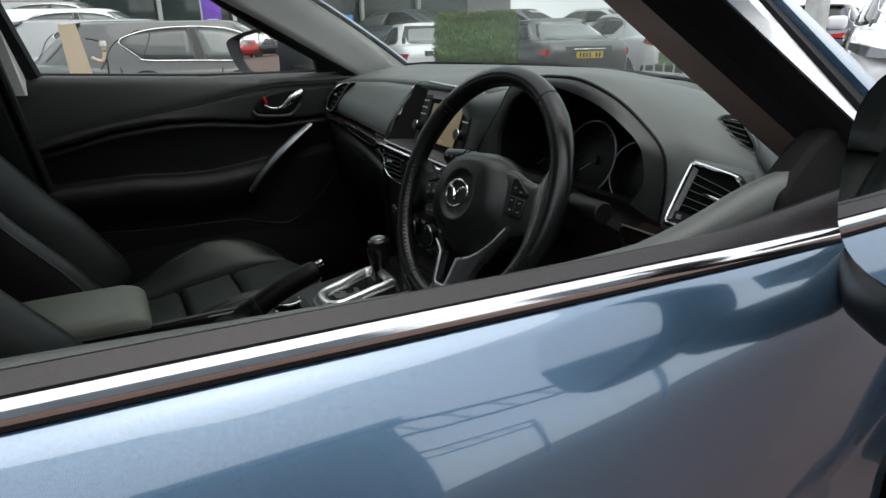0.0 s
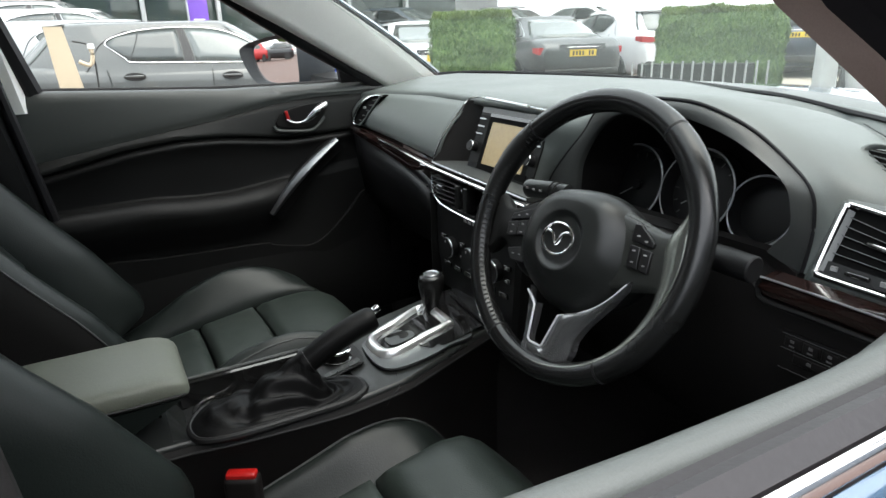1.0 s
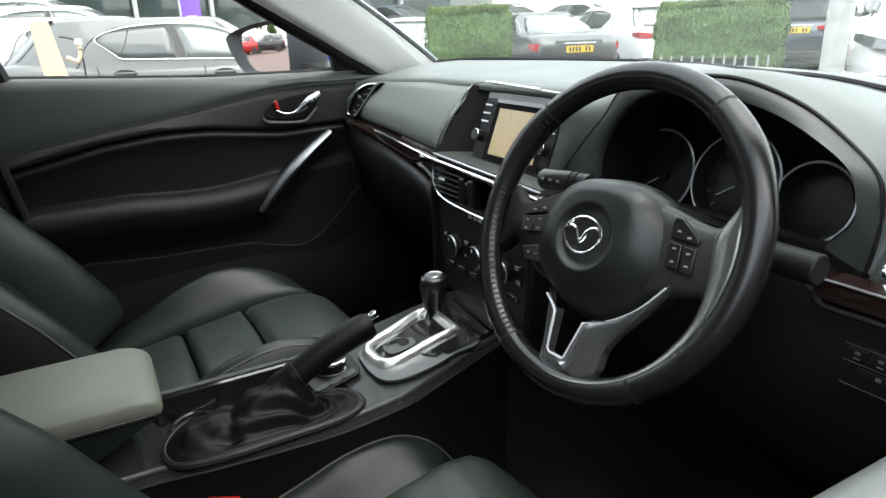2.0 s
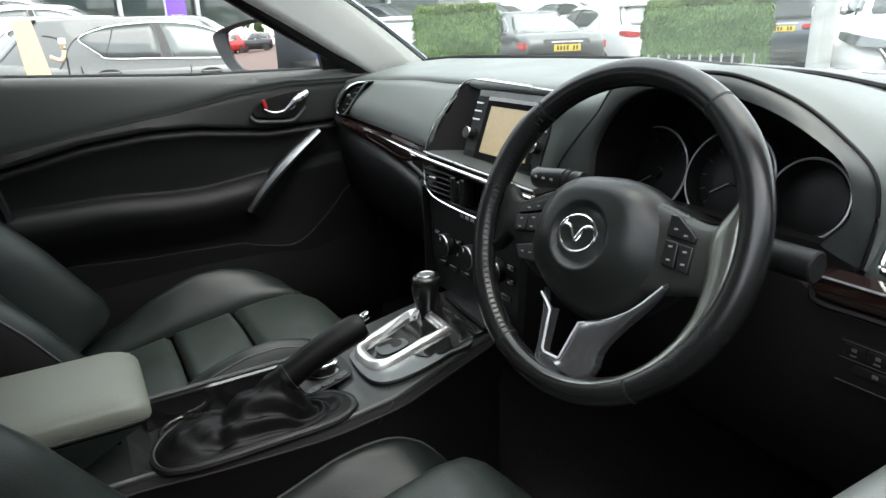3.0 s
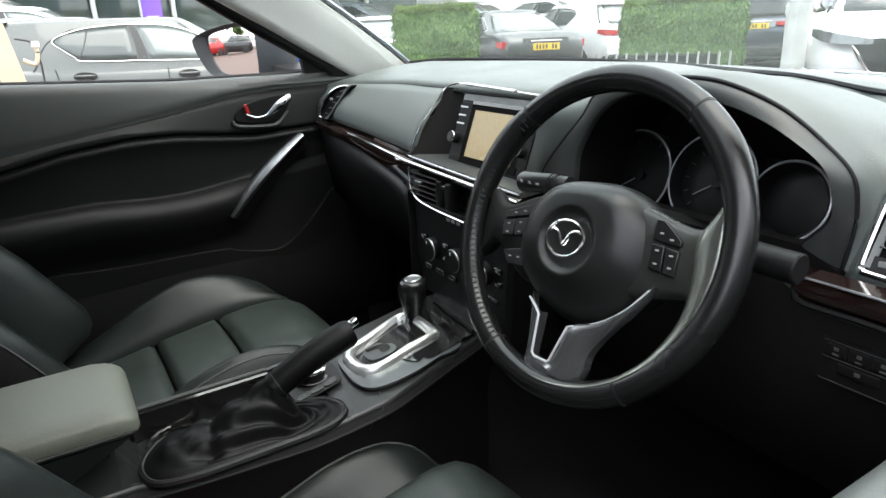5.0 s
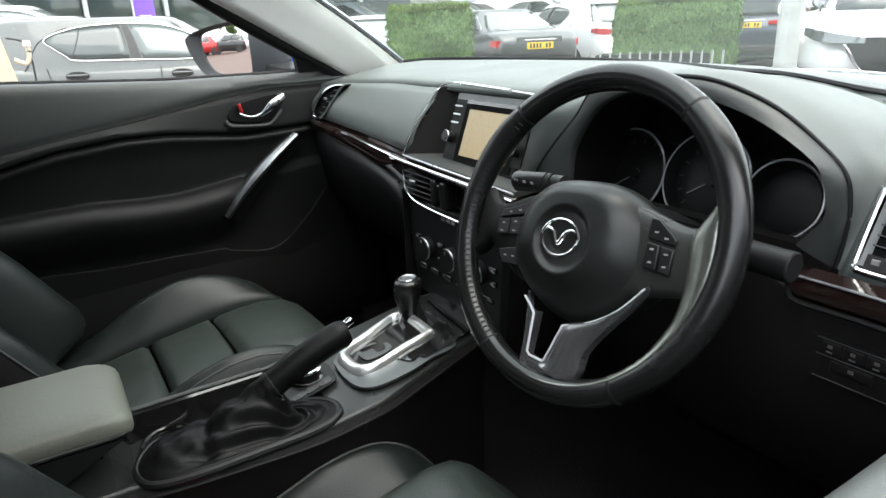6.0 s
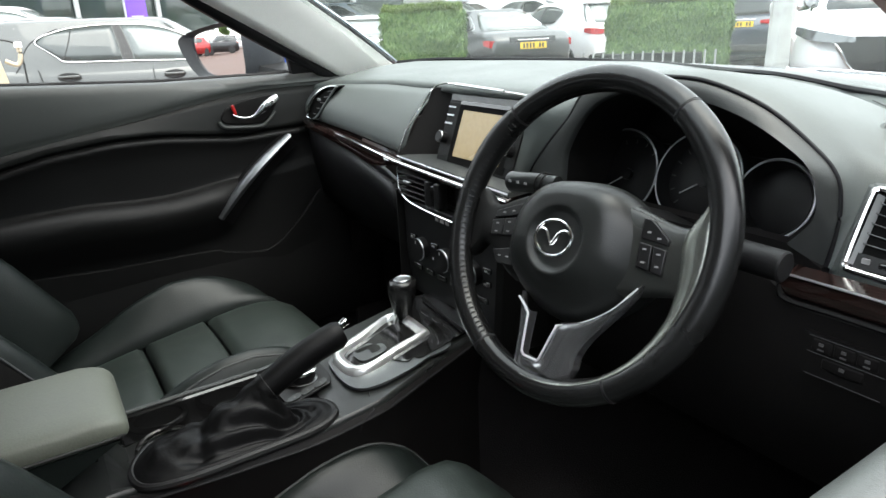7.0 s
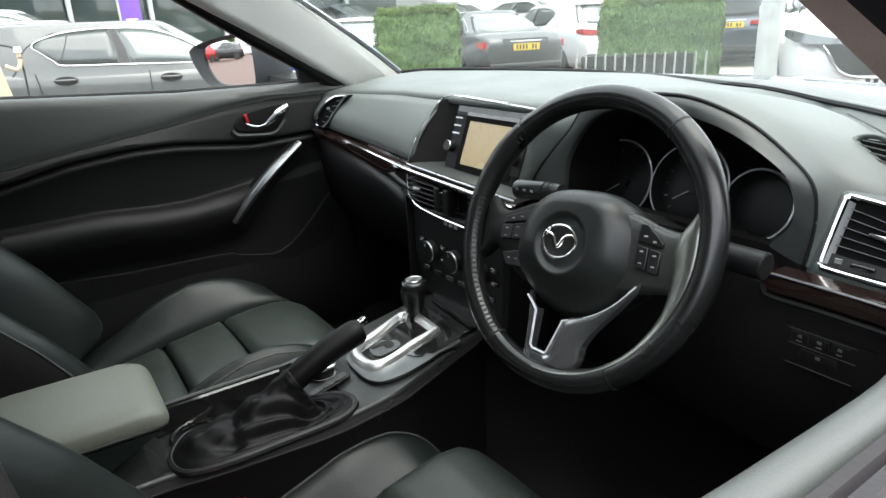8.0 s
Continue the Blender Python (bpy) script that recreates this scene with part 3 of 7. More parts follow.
def passenger_door():
    d = thing("passenger_door", (-0.82, -0.15, 0.3), "black lined passenger door with silver pull handle, window up", "car door")
    ys = np.linspace(-0.68, 0.30, 40)
    # lining: a rolled top that turns down to a soft crease, a wedge that carries the release, a padded recess, armrest and pocket
    def up_line(y):
        return table([-0.68, -0.56, -0.42, -0.25, -0.09, 0.06, 0.3], [0.862, 0.881, 0.904, 0.931, 0.961, 0.977, 0.982], y)

    def fold_line(y):
        return table([-0.68, -0.56, -0.45, -0.32, -0.22, -0.14, -0.05, 0.08, 0.3], [0.826, 0.851, 0.876, 0.890, 0.889, 0.880, 0.871, 0.876, 0.885], y)

    def arm_line(y):
        return table([-0.68, -0.53, -0.41, -0.3, -0.22, -0.17, -0.11, 0.3], [0.722, 0.727, 0.730, 0.722, 0.722, 0.728, 0.736, 0.78], y)
    rows = []
    for y in ys:
        z0, zf, za = sill_z(y), fold_line(y), arm_line(y)
        zu = min(up_line(y), z0 - 0.022)
        arm = 1 - smoothstep(-0.15, -0.02, y)
        h = z0 - zu
        r = [(-0.778, y, z0 - 0.002), (-0.768, y, z0 + 0.003), (-0.748, y, z0 + 0.002), (-0.735, y, z0 - 0.003), (-0.7275, y, z0 - 0.012 - 0.08 * h), (-0.7245, y, z0 - 0.40 * h), (-0.7205, y, z0 - 0.65 * h), (-0.719, y, zu + 0.12 * h), (-0.7205, y, zu + 0.002), (-0.7225, y, zu - 0.002), (-0.7205, y, zu - 0.006)]
        r += [(-0.716, y, lerp(zu, zf, 0.25)), (-0.711, y, lerp(zu - 0.006, zf, 0.6)), (-0.7075, y, zf + 0.010), (-0.7070, y, zf + 0.004), (-0.7095, y, zf), (-0.716, y, zf - 0.005)]
        r += [(-0.725, y, zf - 0.016), (-0.731, y, lerp(zf, za, 0.4)), (-0.733, y, lerp(zf, za, 0.7)), (-0.731, y, za + 0.022), (-0.722, y, za + 0.008)]
        r += [(-0.722 + 0.040 * arm, y, za + 0.005), (-0.722 + 0.058 * arm, y, za + 0.002), (-0.722 + 0.063 * arm, y, za - 0.003), (-0.722 + 0.062 * arm, y, za - 0.010), (-0.722 + 0.046 * arm, y, za - 0.042), (-0.722 + 0.012 * arm, y, za - 0.085), (-0.720, y, za - 0.12), (-0.715, y, 0.57), (-0.70, y, 0.48), (-0.70, y, 0.36), (-0.73, y, 0.33)]
        rows.append(r)
    # daylight fading down the lining is put into three darkening colours
    solid(part("upper_lining", sheet([r[:11] for r in rows]), DOORTOP, d, "padded upper door lining, daylight painted in as dark grey", sharp=80), 0.02, -1)
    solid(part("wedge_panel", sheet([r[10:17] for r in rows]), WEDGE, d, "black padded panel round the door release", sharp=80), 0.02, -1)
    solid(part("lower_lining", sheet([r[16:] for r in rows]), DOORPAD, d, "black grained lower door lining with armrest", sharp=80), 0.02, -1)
    # pocket cover
    outline = [(-0.69, -0.62, 0.60), (-0.69, -0.37, 0.605), (-0.69, -0.16, 0.600), (-0.69, -0.125, 0.590), (-0.688, -0.044, 0.574), (-0.688, -0.01, 0.579), (-0.69, 0.025, 0.597), (-0.69, 0.086, 0.650), (-0.695, 0.142, 0.705), (-0.70, 0.17, 0.66), (-0.70, 0.10, 0.42), (-0.69, -0.62, 0.40)]
    bevel(part("door_pocket", plate(spline(outline, 4, True), 0.03, (-1, 0, 0)), DOORPAD, d), 0.006)
    # pull handle
    path = [Vector((-0.655, lerp(-0.133, 0.056, t), lerp(0.686, 0.860, t))) + Vector((0.012 * math.sin(math.pi * t), 0.012 * math.sin(math.pi * t) * -1, 0.008 * math.sin(math.pi * t))) for t in np.linspace(0, 1, 14)]
    part("pull_handle", tube(path, 0.0165, 10, flat=0.6, taper=lambda t: 0.55 + 0.6 * math.sin(math.pi * min(t * 0.8 + 0.1, 1))), PULL, d, "satin silver pull handle")
    rows = [[p + Vector((-0.004, 0.004, -0.004)), p + Vector((-0.02, 0.028, -0.026)), p + Vector((-0.05, 0.03, -0.03)), p + Vector((-0.06, 0.0, 0))] for p in path]
    part("pull_handle_back", loft(rows), DARK, d)
    # release handle in its bowl
    bowl = [(-0.703, -0.085, 0.909), (-0.703, -0.068, 0.932), (-0.703, -0.032, 0.945), (-0.703, 0.031, 0.954), (-0.703, 0.058, 0.950), (-0.703, 0.036, 0.913), (-0.703, 0.005, 0.893), (-0.703, -0.066, 0.896)]
    bevel(part("handle_bowl", plate(spline(bowl, 5, True), 0.012, (-1, 0, 0)), KNEE, d, "black bowl round the door release"), 0.003)
    part("bowl_rim", tube(spline([(-0.703, -0.092, 0.903), (-0.700, -0.086, 0.893), (-0.699, -0.066, 0.888), (-0.699, 0.0, 0.884), (-0.700, 0.022, 0.893), (-0.703, 0.045, 0.915)], 6), 0.0042, 8), DOORTOP, d, "raised rim under the bowl")
    path = spline([(-0.697, -0.059, 0.917), (-0.690, -0.048, 0.9105), (-0.687, -0.032, 0.9075), (-0.685, -0.011, 0.911), (-0.683, 0.008, 0.924), (-0.683, 0.026, 0.938), (-0.690, 0.050, 0.9505)], 6)
    part("release_lever", tube(path, 0.0095, 10, flat=0.45, up=(1, 0, 0), taper=lambda t: 0.28 + 0.80 * smoothstep(0.35, 0.8, t) - 0.25 * smoothstep(0.88, 1, t)), CHROME, d, "chrome door release lever")
    part("lock_tab", rounded((-0.698, -0.056, 0.928), (0.006, 0.008, 0.024), 0.002, turn=Matrix.Rotation(radians(14), 4, "X")), RED, d, "small red lock tab")
    # window frame, glass, front quarter
    path = spline([(-0.740, 0.225, 0.985), (-0.722, 0.170, 1.014), (-0.712, 0.088, 1.058), (-0.680, -0.012, 1.110), (-0.650, -0.105, 1.163), (-0.60, -0.26, 1.25), (-0.58, -0.40, 1.30), (-0.575, -0.55, 1.325), (-0.59, -0.72, 1.325)], 6)
    part("window_frame", tube(path, 0.016, 10, flat=1.1), RUBBER, d)
    outline = [(-0.745, 0.24, 0.985), (-0.745, 0.116, 0.990), (-0.742, 0.109, 1.025), (-0.738, 0.101, 1.064), (-0.738, 0.12, 1.045), (-0.742, 0.18, 1.018)]
    part("quarter_trim", plate(outline, 0.02, (-1, 0, 0)), RUBBER, d, "black triangular trim at the window's front corner")
    path = [Vector((lerp(-0.765, -0.595, t), lerp(-0.605, -0.69, t), lerp(1.0, 1.325, t))) for t in np.linspace(0, 1, 6)]
    part("rear_frame", tube(path, 0.024, 8, up=(0, 1, 0)), RUBBER, d)
    rows = [[(lerp(-0.78, -0.60, t), y, lerp(0.99, 1.32, t)) for y in np.linspace(-0.68, 0.20 - 0.68 * t, 5)] for t in np.linspace(0, 1, 4)]
    g = part("window_glass", sheet(rows), SIDEGLASS, d)
    g.visible_shadow = False
    part("glass_seal", tube([(-0.772, y, sill_z(y) + 0.004) for y in np.linspace(-0.68, 0.12, 10)], 0.005, 6), RUBBER, d)
    # outer skin
    rows = [[(-belt - ox, y, sill_z(y) + oz) for belt, ox, oz in ((0.785, 0, 0.0), (0.80, 0.02, -0.03), (0.80, 0.06, -0.12), (0.80, 0.085, -0.25), (0.80, 0.06, -0.40), (0.80, 0.05, -0.65))] for y in np.linspace(-0.68, 0.35, 8)]
    solid(part("outer_skin", sheet(rows), BLUE, d), 0.01)
    # door mirror: housing, glass, foot
    n = Vector((0.538, -0.843, -0.012)).normalized()
    across = Vector((0.843, 0.538, 0)).normalized()
    upv = n.cross(across) * -1
    upv = upv if upv.z > 0 else -upv
    c = Vector((-0.944, -0.011, 1.055))
    shape = [(0.082, 0.054), (0.066, 0.064), (0.0, 0.058), (-0.066, 0.045), (-0.083, 0.030), (-0.080, 0.0), (-0.064, -0.034), (-0.034, -0.057), (0.03, -0.064), (0.074, -0.062), (0.084, -0.048), (0.085, 0.0)]
    line = spline([(a, b, 0) for a, b in shape], 5, True)
    shape = [(0.088, 0.062), (0.070, 0.073), (0.0, 0.069), (-0.085, 0.052), (-0.122, 0.038), (-0.130, 0.022), (-0.112, -0.020), (-0.074, -0.062), (0.0, -0.076), (0.074, -0.072), (0.090, -0.058), (0.092, 0.0)]
    rim = spline([(a, b, 0) for a, b in shape], 5, True)

    def loop(k, back, lift=0.0, side=0.0, li=None):
        return [c + across * (q.x * k + side) + upv * (q.y * k + lift) - n * back for q in (li or rim)]
    part("mirror_housing", loft([loop(0.96, 0.016, li=line), loop(1.0, 0.002, li=line), loop(0.985, -0.004), loop(1.0, 0.002), loop(1.03, 0.022, 0, 0.004), loop(1.0, 0.055, -0.001, 0.020), loop(0.90, 0.090, -0.003, 0.042), loop(0.70, 0.118, -0.008, 0.060), loop(0.35, 0.135, -0.012, 0.07), loop(0.05, 0.138, -0.012, 0.07)]), MIRRORBODY, d, "black door mirror housing", sharp=60)
    domed = [[c + across * (q.x * k) + upv * (q.y * k) - n * (0.006 - (1 - k * k * (q.x ** 2 + q.y ** 2) / 0.0069) * 0.0018) for q in line] for k in (0.99, 0.9, 0.8, 0.65, 0.5, 0.35, 0.2, 0.05)]
    part("mirror_glass", loft(domed), MIRROR, d, "silvered, slightly domed mirror glass", sharp=80)
    part("mirror_foot", loft([[(x, y + dy, z + dz) for dy, dz in ((-0.04, -0.014), (0.05, -0.016), (0.06, 0.02), (-0.03, 0.02))] for x, y, z in ((-0.785, 0.17, 0.985), (-0.84, 0.14, 0.985), (-0.89, 0.09, 1.0))]), DARK, d)
    return d


MIRRORBODY = material("mirror_housing_black", (0.013, 0.014, 0.0155), 0.35, vary=0.1)
passenger_door()


# ------------------------------------------------------------------ dashboard
CONSOLE = material("satin_console_plastic", (0.015, 0.0165, 0.016), 0.30, vary=0.1, grain=500, bump=0.15)


def dashboard():
    d = thing("dashboard", (0, 0.2, 0.6), "black soft plastic dashboard with silver trimmed vents", "dashboard")
    # top pad
    xs = list(np.linspace(-0.745, 0.745, 41))
    rows = []
    for k in range(9):
        f = k / 8
        row = []
        for x in xs:
            yc = table([-0.75, -0.6, -0.2, 0.14, 0.20, 0.30, 0.40, 0.50, 0.587, 0.65, 0.75], [0.165, 0.168, 0.165, 0.165, 0.20, 0.45, 0.485, 0.41, 0.325, 0.26, 0.19], x)
            zc = table([-0.75, -0.6, -0.3, -0.14, 0.14, 0.2, 0.3, 0.4, 0.5, 0.587, 0.65, 0.75], [0.965, 0.985, 1.000, 1.002, 1.002, 1.0, 0.994, 0.985, 0.970, 0.957, 0.946, 0.932], x)
            yb = 0.60 - 0.28 * (x / 0.74) ** 2
            zb = 1.002 - 0.022 * (x / 0.74) ** 2
            up = smoothstep(0.2, 0.0, x) * smoothstep(-0.74, -0.55, x)
            yb, zb = yb - 0.06 * up, lerp(zb, 1.017, up)
            row.append((x, lerp(yc, yb, f), lerp(zc, zb, f) + 0.008 * math.sin(math.pi * f)))
        rows.append(row)
    rows = [[(x, y - 0.010, z - 0.014) for x, y, z in rows[0]], [(x, y - 0.005, z - 0.004) for x, y, z in rows[0]]] + rows
    solid(part("top_pad", sheet(rows), PAD, d, "dark grey grained dashboard top"), 0.02)
    part("demister_gap", tube(spline([(-0.62, 0.35, 1.014), (-0.515, 0.405, 1.020), (-0.339, 0.480, 1.019), (-0.1, 0.532, 1.018), (0.062, 0.555, 1.012), (0.173, 0.556, 1.006), (0.30, 0.502, 1.006), (0.404, 0.485, 0.994), (0.504, 0.434, 0.990), (0.60, 0.37, 0.983)], 5), 0.0045, 6), RUBBER, d, "dark gap along the foot of the windscreen")
    # passenger side face, curved down to the trim strip
    rows = []
    for x in np.linspace(-0.70, -0.150, 24):
        yb = table([-0.70, -0.16], [0.125, 0.088], x)
        zb = table([-0.70, -0.4, -0.12], [0.894, 0.890, 0.880], x)
        zt = table([-0.75, -0.6, -0.3, -0.14], [0.955, 0.976, 0.990, 0.992], x)
        rows.append([(x + 0.018 * f * smoothstep(-0.3, -0.148, x), lerp(yb, 0.158, f) - 0.016 * math.sin(math.pi * f), lerp(zb, zt, f)) for f in np.linspace(0, 1, 9)])
    solid(part("glovebox_face", sheet(rows), PAD, d, "grey green soft dashboard face"), 0.003, -1)
    # gloss trim strip from door to centre, with a bright upper edge
    def strip_y(x):
        return table([-0.70, -0.16, 0.2], [0.118, 0.082, 0.078], x)
    rows = []
    for x in np.linspace(-0.70, 0.17, 30):
        zt = table([-0.70, -0.4, -0.16, 0.17], [0.890, 0.884, 0.872, 0.862], x)
        zl = table([-0.70, -0.62, -0.39, -0.26, -0.16, 0.17], [0.872, 0.866, 0.851, 0.838, 0.856, 0.846], x)
        y = strip_y(x)
        rows.append([(x, y + 0.012, zt + 0.002), (x, y - 0.004, zt - 0.002), (x, y - 0.010, lerp(zt, zl, 0.4)), (x, y - 0.008, zl + 0.004), (x, y + 0.006, zl)])
    solid(part("trim_strip", sheet(rows), WOOD, d, "glossy dark red trim strip"), 0.004, -1)
    part("strip_edge", tube([(x, strip_y(x) - 0.008, table([-0.70, -0.4, -0.16, 0.17], [0.888, 0.880, 0.868, 0.858], x)) for x in np.linspace(-0.46, 0.17, 24)], 0.0022, 6), CHROME, d, "bright edge of the trim strip")
    part("strip_lower_edge", tube([(x, strip_y(x) - 0.004, table([-0.70, -0.62, -0.39, -0.26, -0.18], [0.870, 0.864, 0.849, 0.834, 0.822], x)) for x in np.linspace(-0.69, -0.18, 20)], 0.0025, 6), DOORPAD, d)
    # glovebox and knee panels
    rows = []
    for x in np.linspace(-0.68, -0.155, 12):
        z0 = table([-0.70, -0.39, -0.26, -0.16], [0.868, 0.848, 0.833, 0.81], x)
        rows.append([(x, strip_y(x) + 0.0, z0), (x, strip_y(x) + 0.004, z0 - 0.06), (x, 0.14, 0.70), (x, 0.20, 0.62), (x, 0.30, 0.58), (x, 0.5, 0.57)])
    solid(part("glovebox", sheet(rows), DARK, d, "black glovebox"), 0.02, 1)
    # passenger end vent
    vent = [(-0.640, 0.108, 0.900), (-0.629, 0.1145, 0.930), (-0.598, 0.126, 0.959), (-0.562, 0.134, 0.973), (-0.520, 0.137, 0.977), (-0.535, 0.131, 0.962), (-0.585, 0.114, 0.912), (-0.608, 0.108, 0.898)]
    vent = [Vector(q) + Vector((-0.004, 0.0, 0.0)) for q in vent]
    part("end_vent", plate(spline(vent, 3, True), 0.03, (0, 1, 0)), INKBLACK, d)
    part("end_vent_frame", tube(spline([vent[7] + Vector((0.012, -0.004, 0.0))] + [q + Vector((0.0, -0.004, 0)) for q in (vent[7], vent[0], vent[1], vent[2], vent[3], vent[4])], 6), 0.0036, 8, taper=lambda t: 0.45 + 0.75 * smoothstep(0.12, 0.3, t) * smoothstep(1.0, 0.6, t)), CHROME, d, "chrome vent surround")
    part("end_vent_rim", tube(spline([q + Vector((0.003, -0.003, 0)) for q in (vent[4], vent[5], vent[6], vent[7])], 6), 0.0028, 8), PAD, d)
    for k in range(5):
        g = 0.14 + 0.18 * k
        a, b = vent[0].lerp(vent[3], g), vent[7].lerp(vent[4], g)
        part("vent_slat", tube([a + Vector((0.012, -0.001, 0)), b + Vector((-0.006, -0.001, 0))], 0.0013, 6), LIP, d)
    part("end_vent_knob", rounded((-0.580, 0.112, 0.945), (0.010, 0.006, 0.006), 0.0015), DARKSATIN, d)
    # ---- centre: display housing
    rim = spline([(-0.149, 0.076, 0.879), (-0.146, 0.098, 0.925), (-0.139, 0.134, 0.972), (-0.128, 0.146, 0.993), (-0.108, 0.150, 1.0), (-0.06, 0.150, 1.002), (0.16, 0.150, 0.994)], 6)
    part("display_surround", tube(rim, 0.0016, 6), CHROME, d, "thin chrome display surround")
    # bright bar laid on the surround to draw its highlight
    part("surround_highlight", tube([(lerp(-0.062, 0.068, t), 0.148, 1.0025 - 0.004 * t) for t in np.linspace(0, 1, 6)], 0.0026, 6), BRIGHT, d)
    # recess: back wall, left cheek, floor shelf
    part("recess_back", plate([(-0.155, 0.165, 0.872), (-0.140, 0.178, 0.992), (0.175, 0.178, 0.992), (0.175, 0.165, 0.872)], 0.02, (0, 1, 0)), KNEE, d)
    cheek = []
    for f in np.linspace(0, 1, 9):
        a, b = Vector((-0.1475, 0.0785, 0.877)).lerp(Vector((-0.1285, 0.1485, 0.994)), f), Vector((-0.088, 0.150, 0.873)).lerp(Vector((-0.078, 0.170, 0.990)), f)
        a = a + Vector((-0.004, 0.004 * math.sin(math.pi * f), 0))
        cheek.append([a, a.lerp(b, 0.15) + Vector((0.0, 0.003, 0)), a.lerp(b, 0.4) + Vector((0, 0.006, 0)), a.lerp(b, 0.75) + Vector((0, 0.004, 0)), b])
    part("recess_cheek", sheet(cheek), KNEE, d, "smooth black cheek beside the display", sharp=80)
    part("recess_shelf", loft([[(-0.148, 0.078, 0.879), (0.17, 0.076, 0.870), (0.17, 0.16, 0.874), (-0.12, 0.16, 0.880)], [(-0.148, 0.078, 0.872), (0.17, 0.076, 0.862), (0.17, 0.16, 0.866), (-0.12, 0.16, 0.872)]]), LIP, d)
    part("shelf_edge", tube([(-0.149, 0.075, 0.878), (0.0, 0.074, 0.873), (0.17, 0.073, 0.868)], 0.0014, 6), SATIN, d)
    tilt = Matrix.Translation((0.020, 0.142, 0.923)) @ Matrix.Rotation(radians(90 - 20), 4, "X")
    unit = part("display_unit", rounded((0, 0, 0), (0.204, 0.128, 0.022), 0.005), DARK, d, "black infotainment unit")
    unit.matrix_basis = tilt
    scr = part("display_screen", block((0.012, -0.002, 0.0125), (0.124, 0.078, 0.003)), SCREEN, d, "unlit tan coloured display screen")
    scr.matrix_basis = tilt
    bez = part("display_bezel", block((0.012, -0.002, 0.0112), (0.152, 0.100, 0.003)), INKBLACK, d)
    bez.matrix_basis = tilt
    for n, c, s, m in (("disc_slot", (0.012, 0.049, 0.0125), (0.15, 0.006, 0.003), GLOSS), ("silver_bar", (0.0, 0.057, 0.0115), (0.19, 0.010, 0.003), DARKSATIN),
                       ("button_column", (-0.080, 0.002, 0.0115), (0.032, 0.09, 0.003), DOORPAD), ("button_column", (0.098, 0.005, 0.0115), (0.022, 0.09, 0.003), DOORPAD)):
        o = part(n, block(c, s), m, d)
        o.matrix_basis = tilt
    for sx in (-0.085, 0.094):
        k = part("volume_knob" if sx < 0 else "tuning_knob", disc(Matrix.Translation((sx, -0.014, 0.012)), 0.0095, 0.016), DARK, d)
        k.matrix_basis = tilt
        k2 = part("knob_ring", ring(Matrix.Translation((sx, -0.014, 0.026)), 0.0088, 0.0013), CHROME, d)
        k2.matrix_basis = tilt
        for kz in (0.012, 0.026, 0.040):
            b = part("unit_button", block((sx, kz, 0.0135), (0.020, 0.0025, 0.002)), SATIN, d)
            b.matrix_basis = tilt
    # centre vents with a bright lower rim
    part("centre_vent_back", block((-0.005, 0.105, 0.827), (0.30, 0.02, 0.06)), GLOSS, d)
    low = spline([(-0.150, 0.074, 0.858), (-0.143, 0.071, 0.825), (-0.115, 0.069, 0.806), (-0.06, 0.067, 0.800), (0.02, 0.066, 0.798), (0.1, 0.066, 0.80), (0.15, 0.07, 0.82), (0.165, 0.074, 0.848)], 6)
    part("centre_vent_rim", tube(low, 0.0018, 6), CHROME, d, "bright rim under the centre vents")
    for i in range(5):
        z = 0.812 + 0.0095 * i
        part("vent_slat", rounded((-0.10, 0.083, z), (0.10, 0.022, 0.003), 0.001), DARK, d)
        part("vent_slat", rounded((0.10, 0.083, z), (0.10, 0.022, 0.003), 0.001), DARK, d)
    part("vent_tab", rounded((-0.115, 0.074, 0.836), (0.022, 0.008, 0.005), 0.002), SATIN, d)
    for x in (-0.043, -0.014):
        part("vent_divider", rounded((x, 0.078, 0.828), (0.014, 0.02, 0.046), 0.003), DARK, d)
    part("hazard_button", rounded((-0.028, 0.076, 0.83), (0.012, 0.012, 0.03), 0.002), GLOSS, d)
    # climate panel
    bevel(part("climate_panel", loft([[(-0.150, 0.082, 0.80), (0.150, 0.082, 0.80), (0.150, 0.13, 0.80), (-0.150, 0.13, 0.80)], [(-0.140, 0.078, 0.70), (0.140, 0.078, 0.70), (0.140, 0.13, 0.70), (-0.140, 0.13, 0.70)], [(-0.135, 0.086, 0.62), (0.135, 0.086, 0.62), (0.135, 0.13, 0.62), (-0.135, 0.13, 0.62)]]), DARK, d, "black climate control panel"), 0.004)
    for x in (-0.076, 0.002, 0.080):
        m = Matrix.Translation((x, 0.078, 0.721)) @ Matrix.Rotation(radians(90), 4, "X")
        part("climate_dial", disc(m, 0.0205, 0.016), DARK, d)
        part("dial_ring", ring(m @ Matrix.Translation((0, 0, 0.013)), 0.0195, 0.0013), SATIN, d, "silver ring of a climate dial")
        part("dial_mark", rounded((x, 0.0605, 0.735), (0.0015, 0.001, 0.006), 0.0004), WHITE, d)
    for x in (-0.110, -0.037, 0.041, 0.115):
        for z in (0.735, 0.712):
            part("climate_button", rounded((x, 0.077, z), (0.018, 0.006, 0.009), 0.0015), GLOSS, d)
            part("button_mark", block((x, 0.0735, z), (0.007, 0.001, 0.003)), GREYPRINT, d)
    for x in np.linspace(-0.10, 0.10, 6):
        part("climate_button", rounded((x, 0.079, 0.680), (0.026, 0.006, 0.010), 0.0015), GLOSS, d)
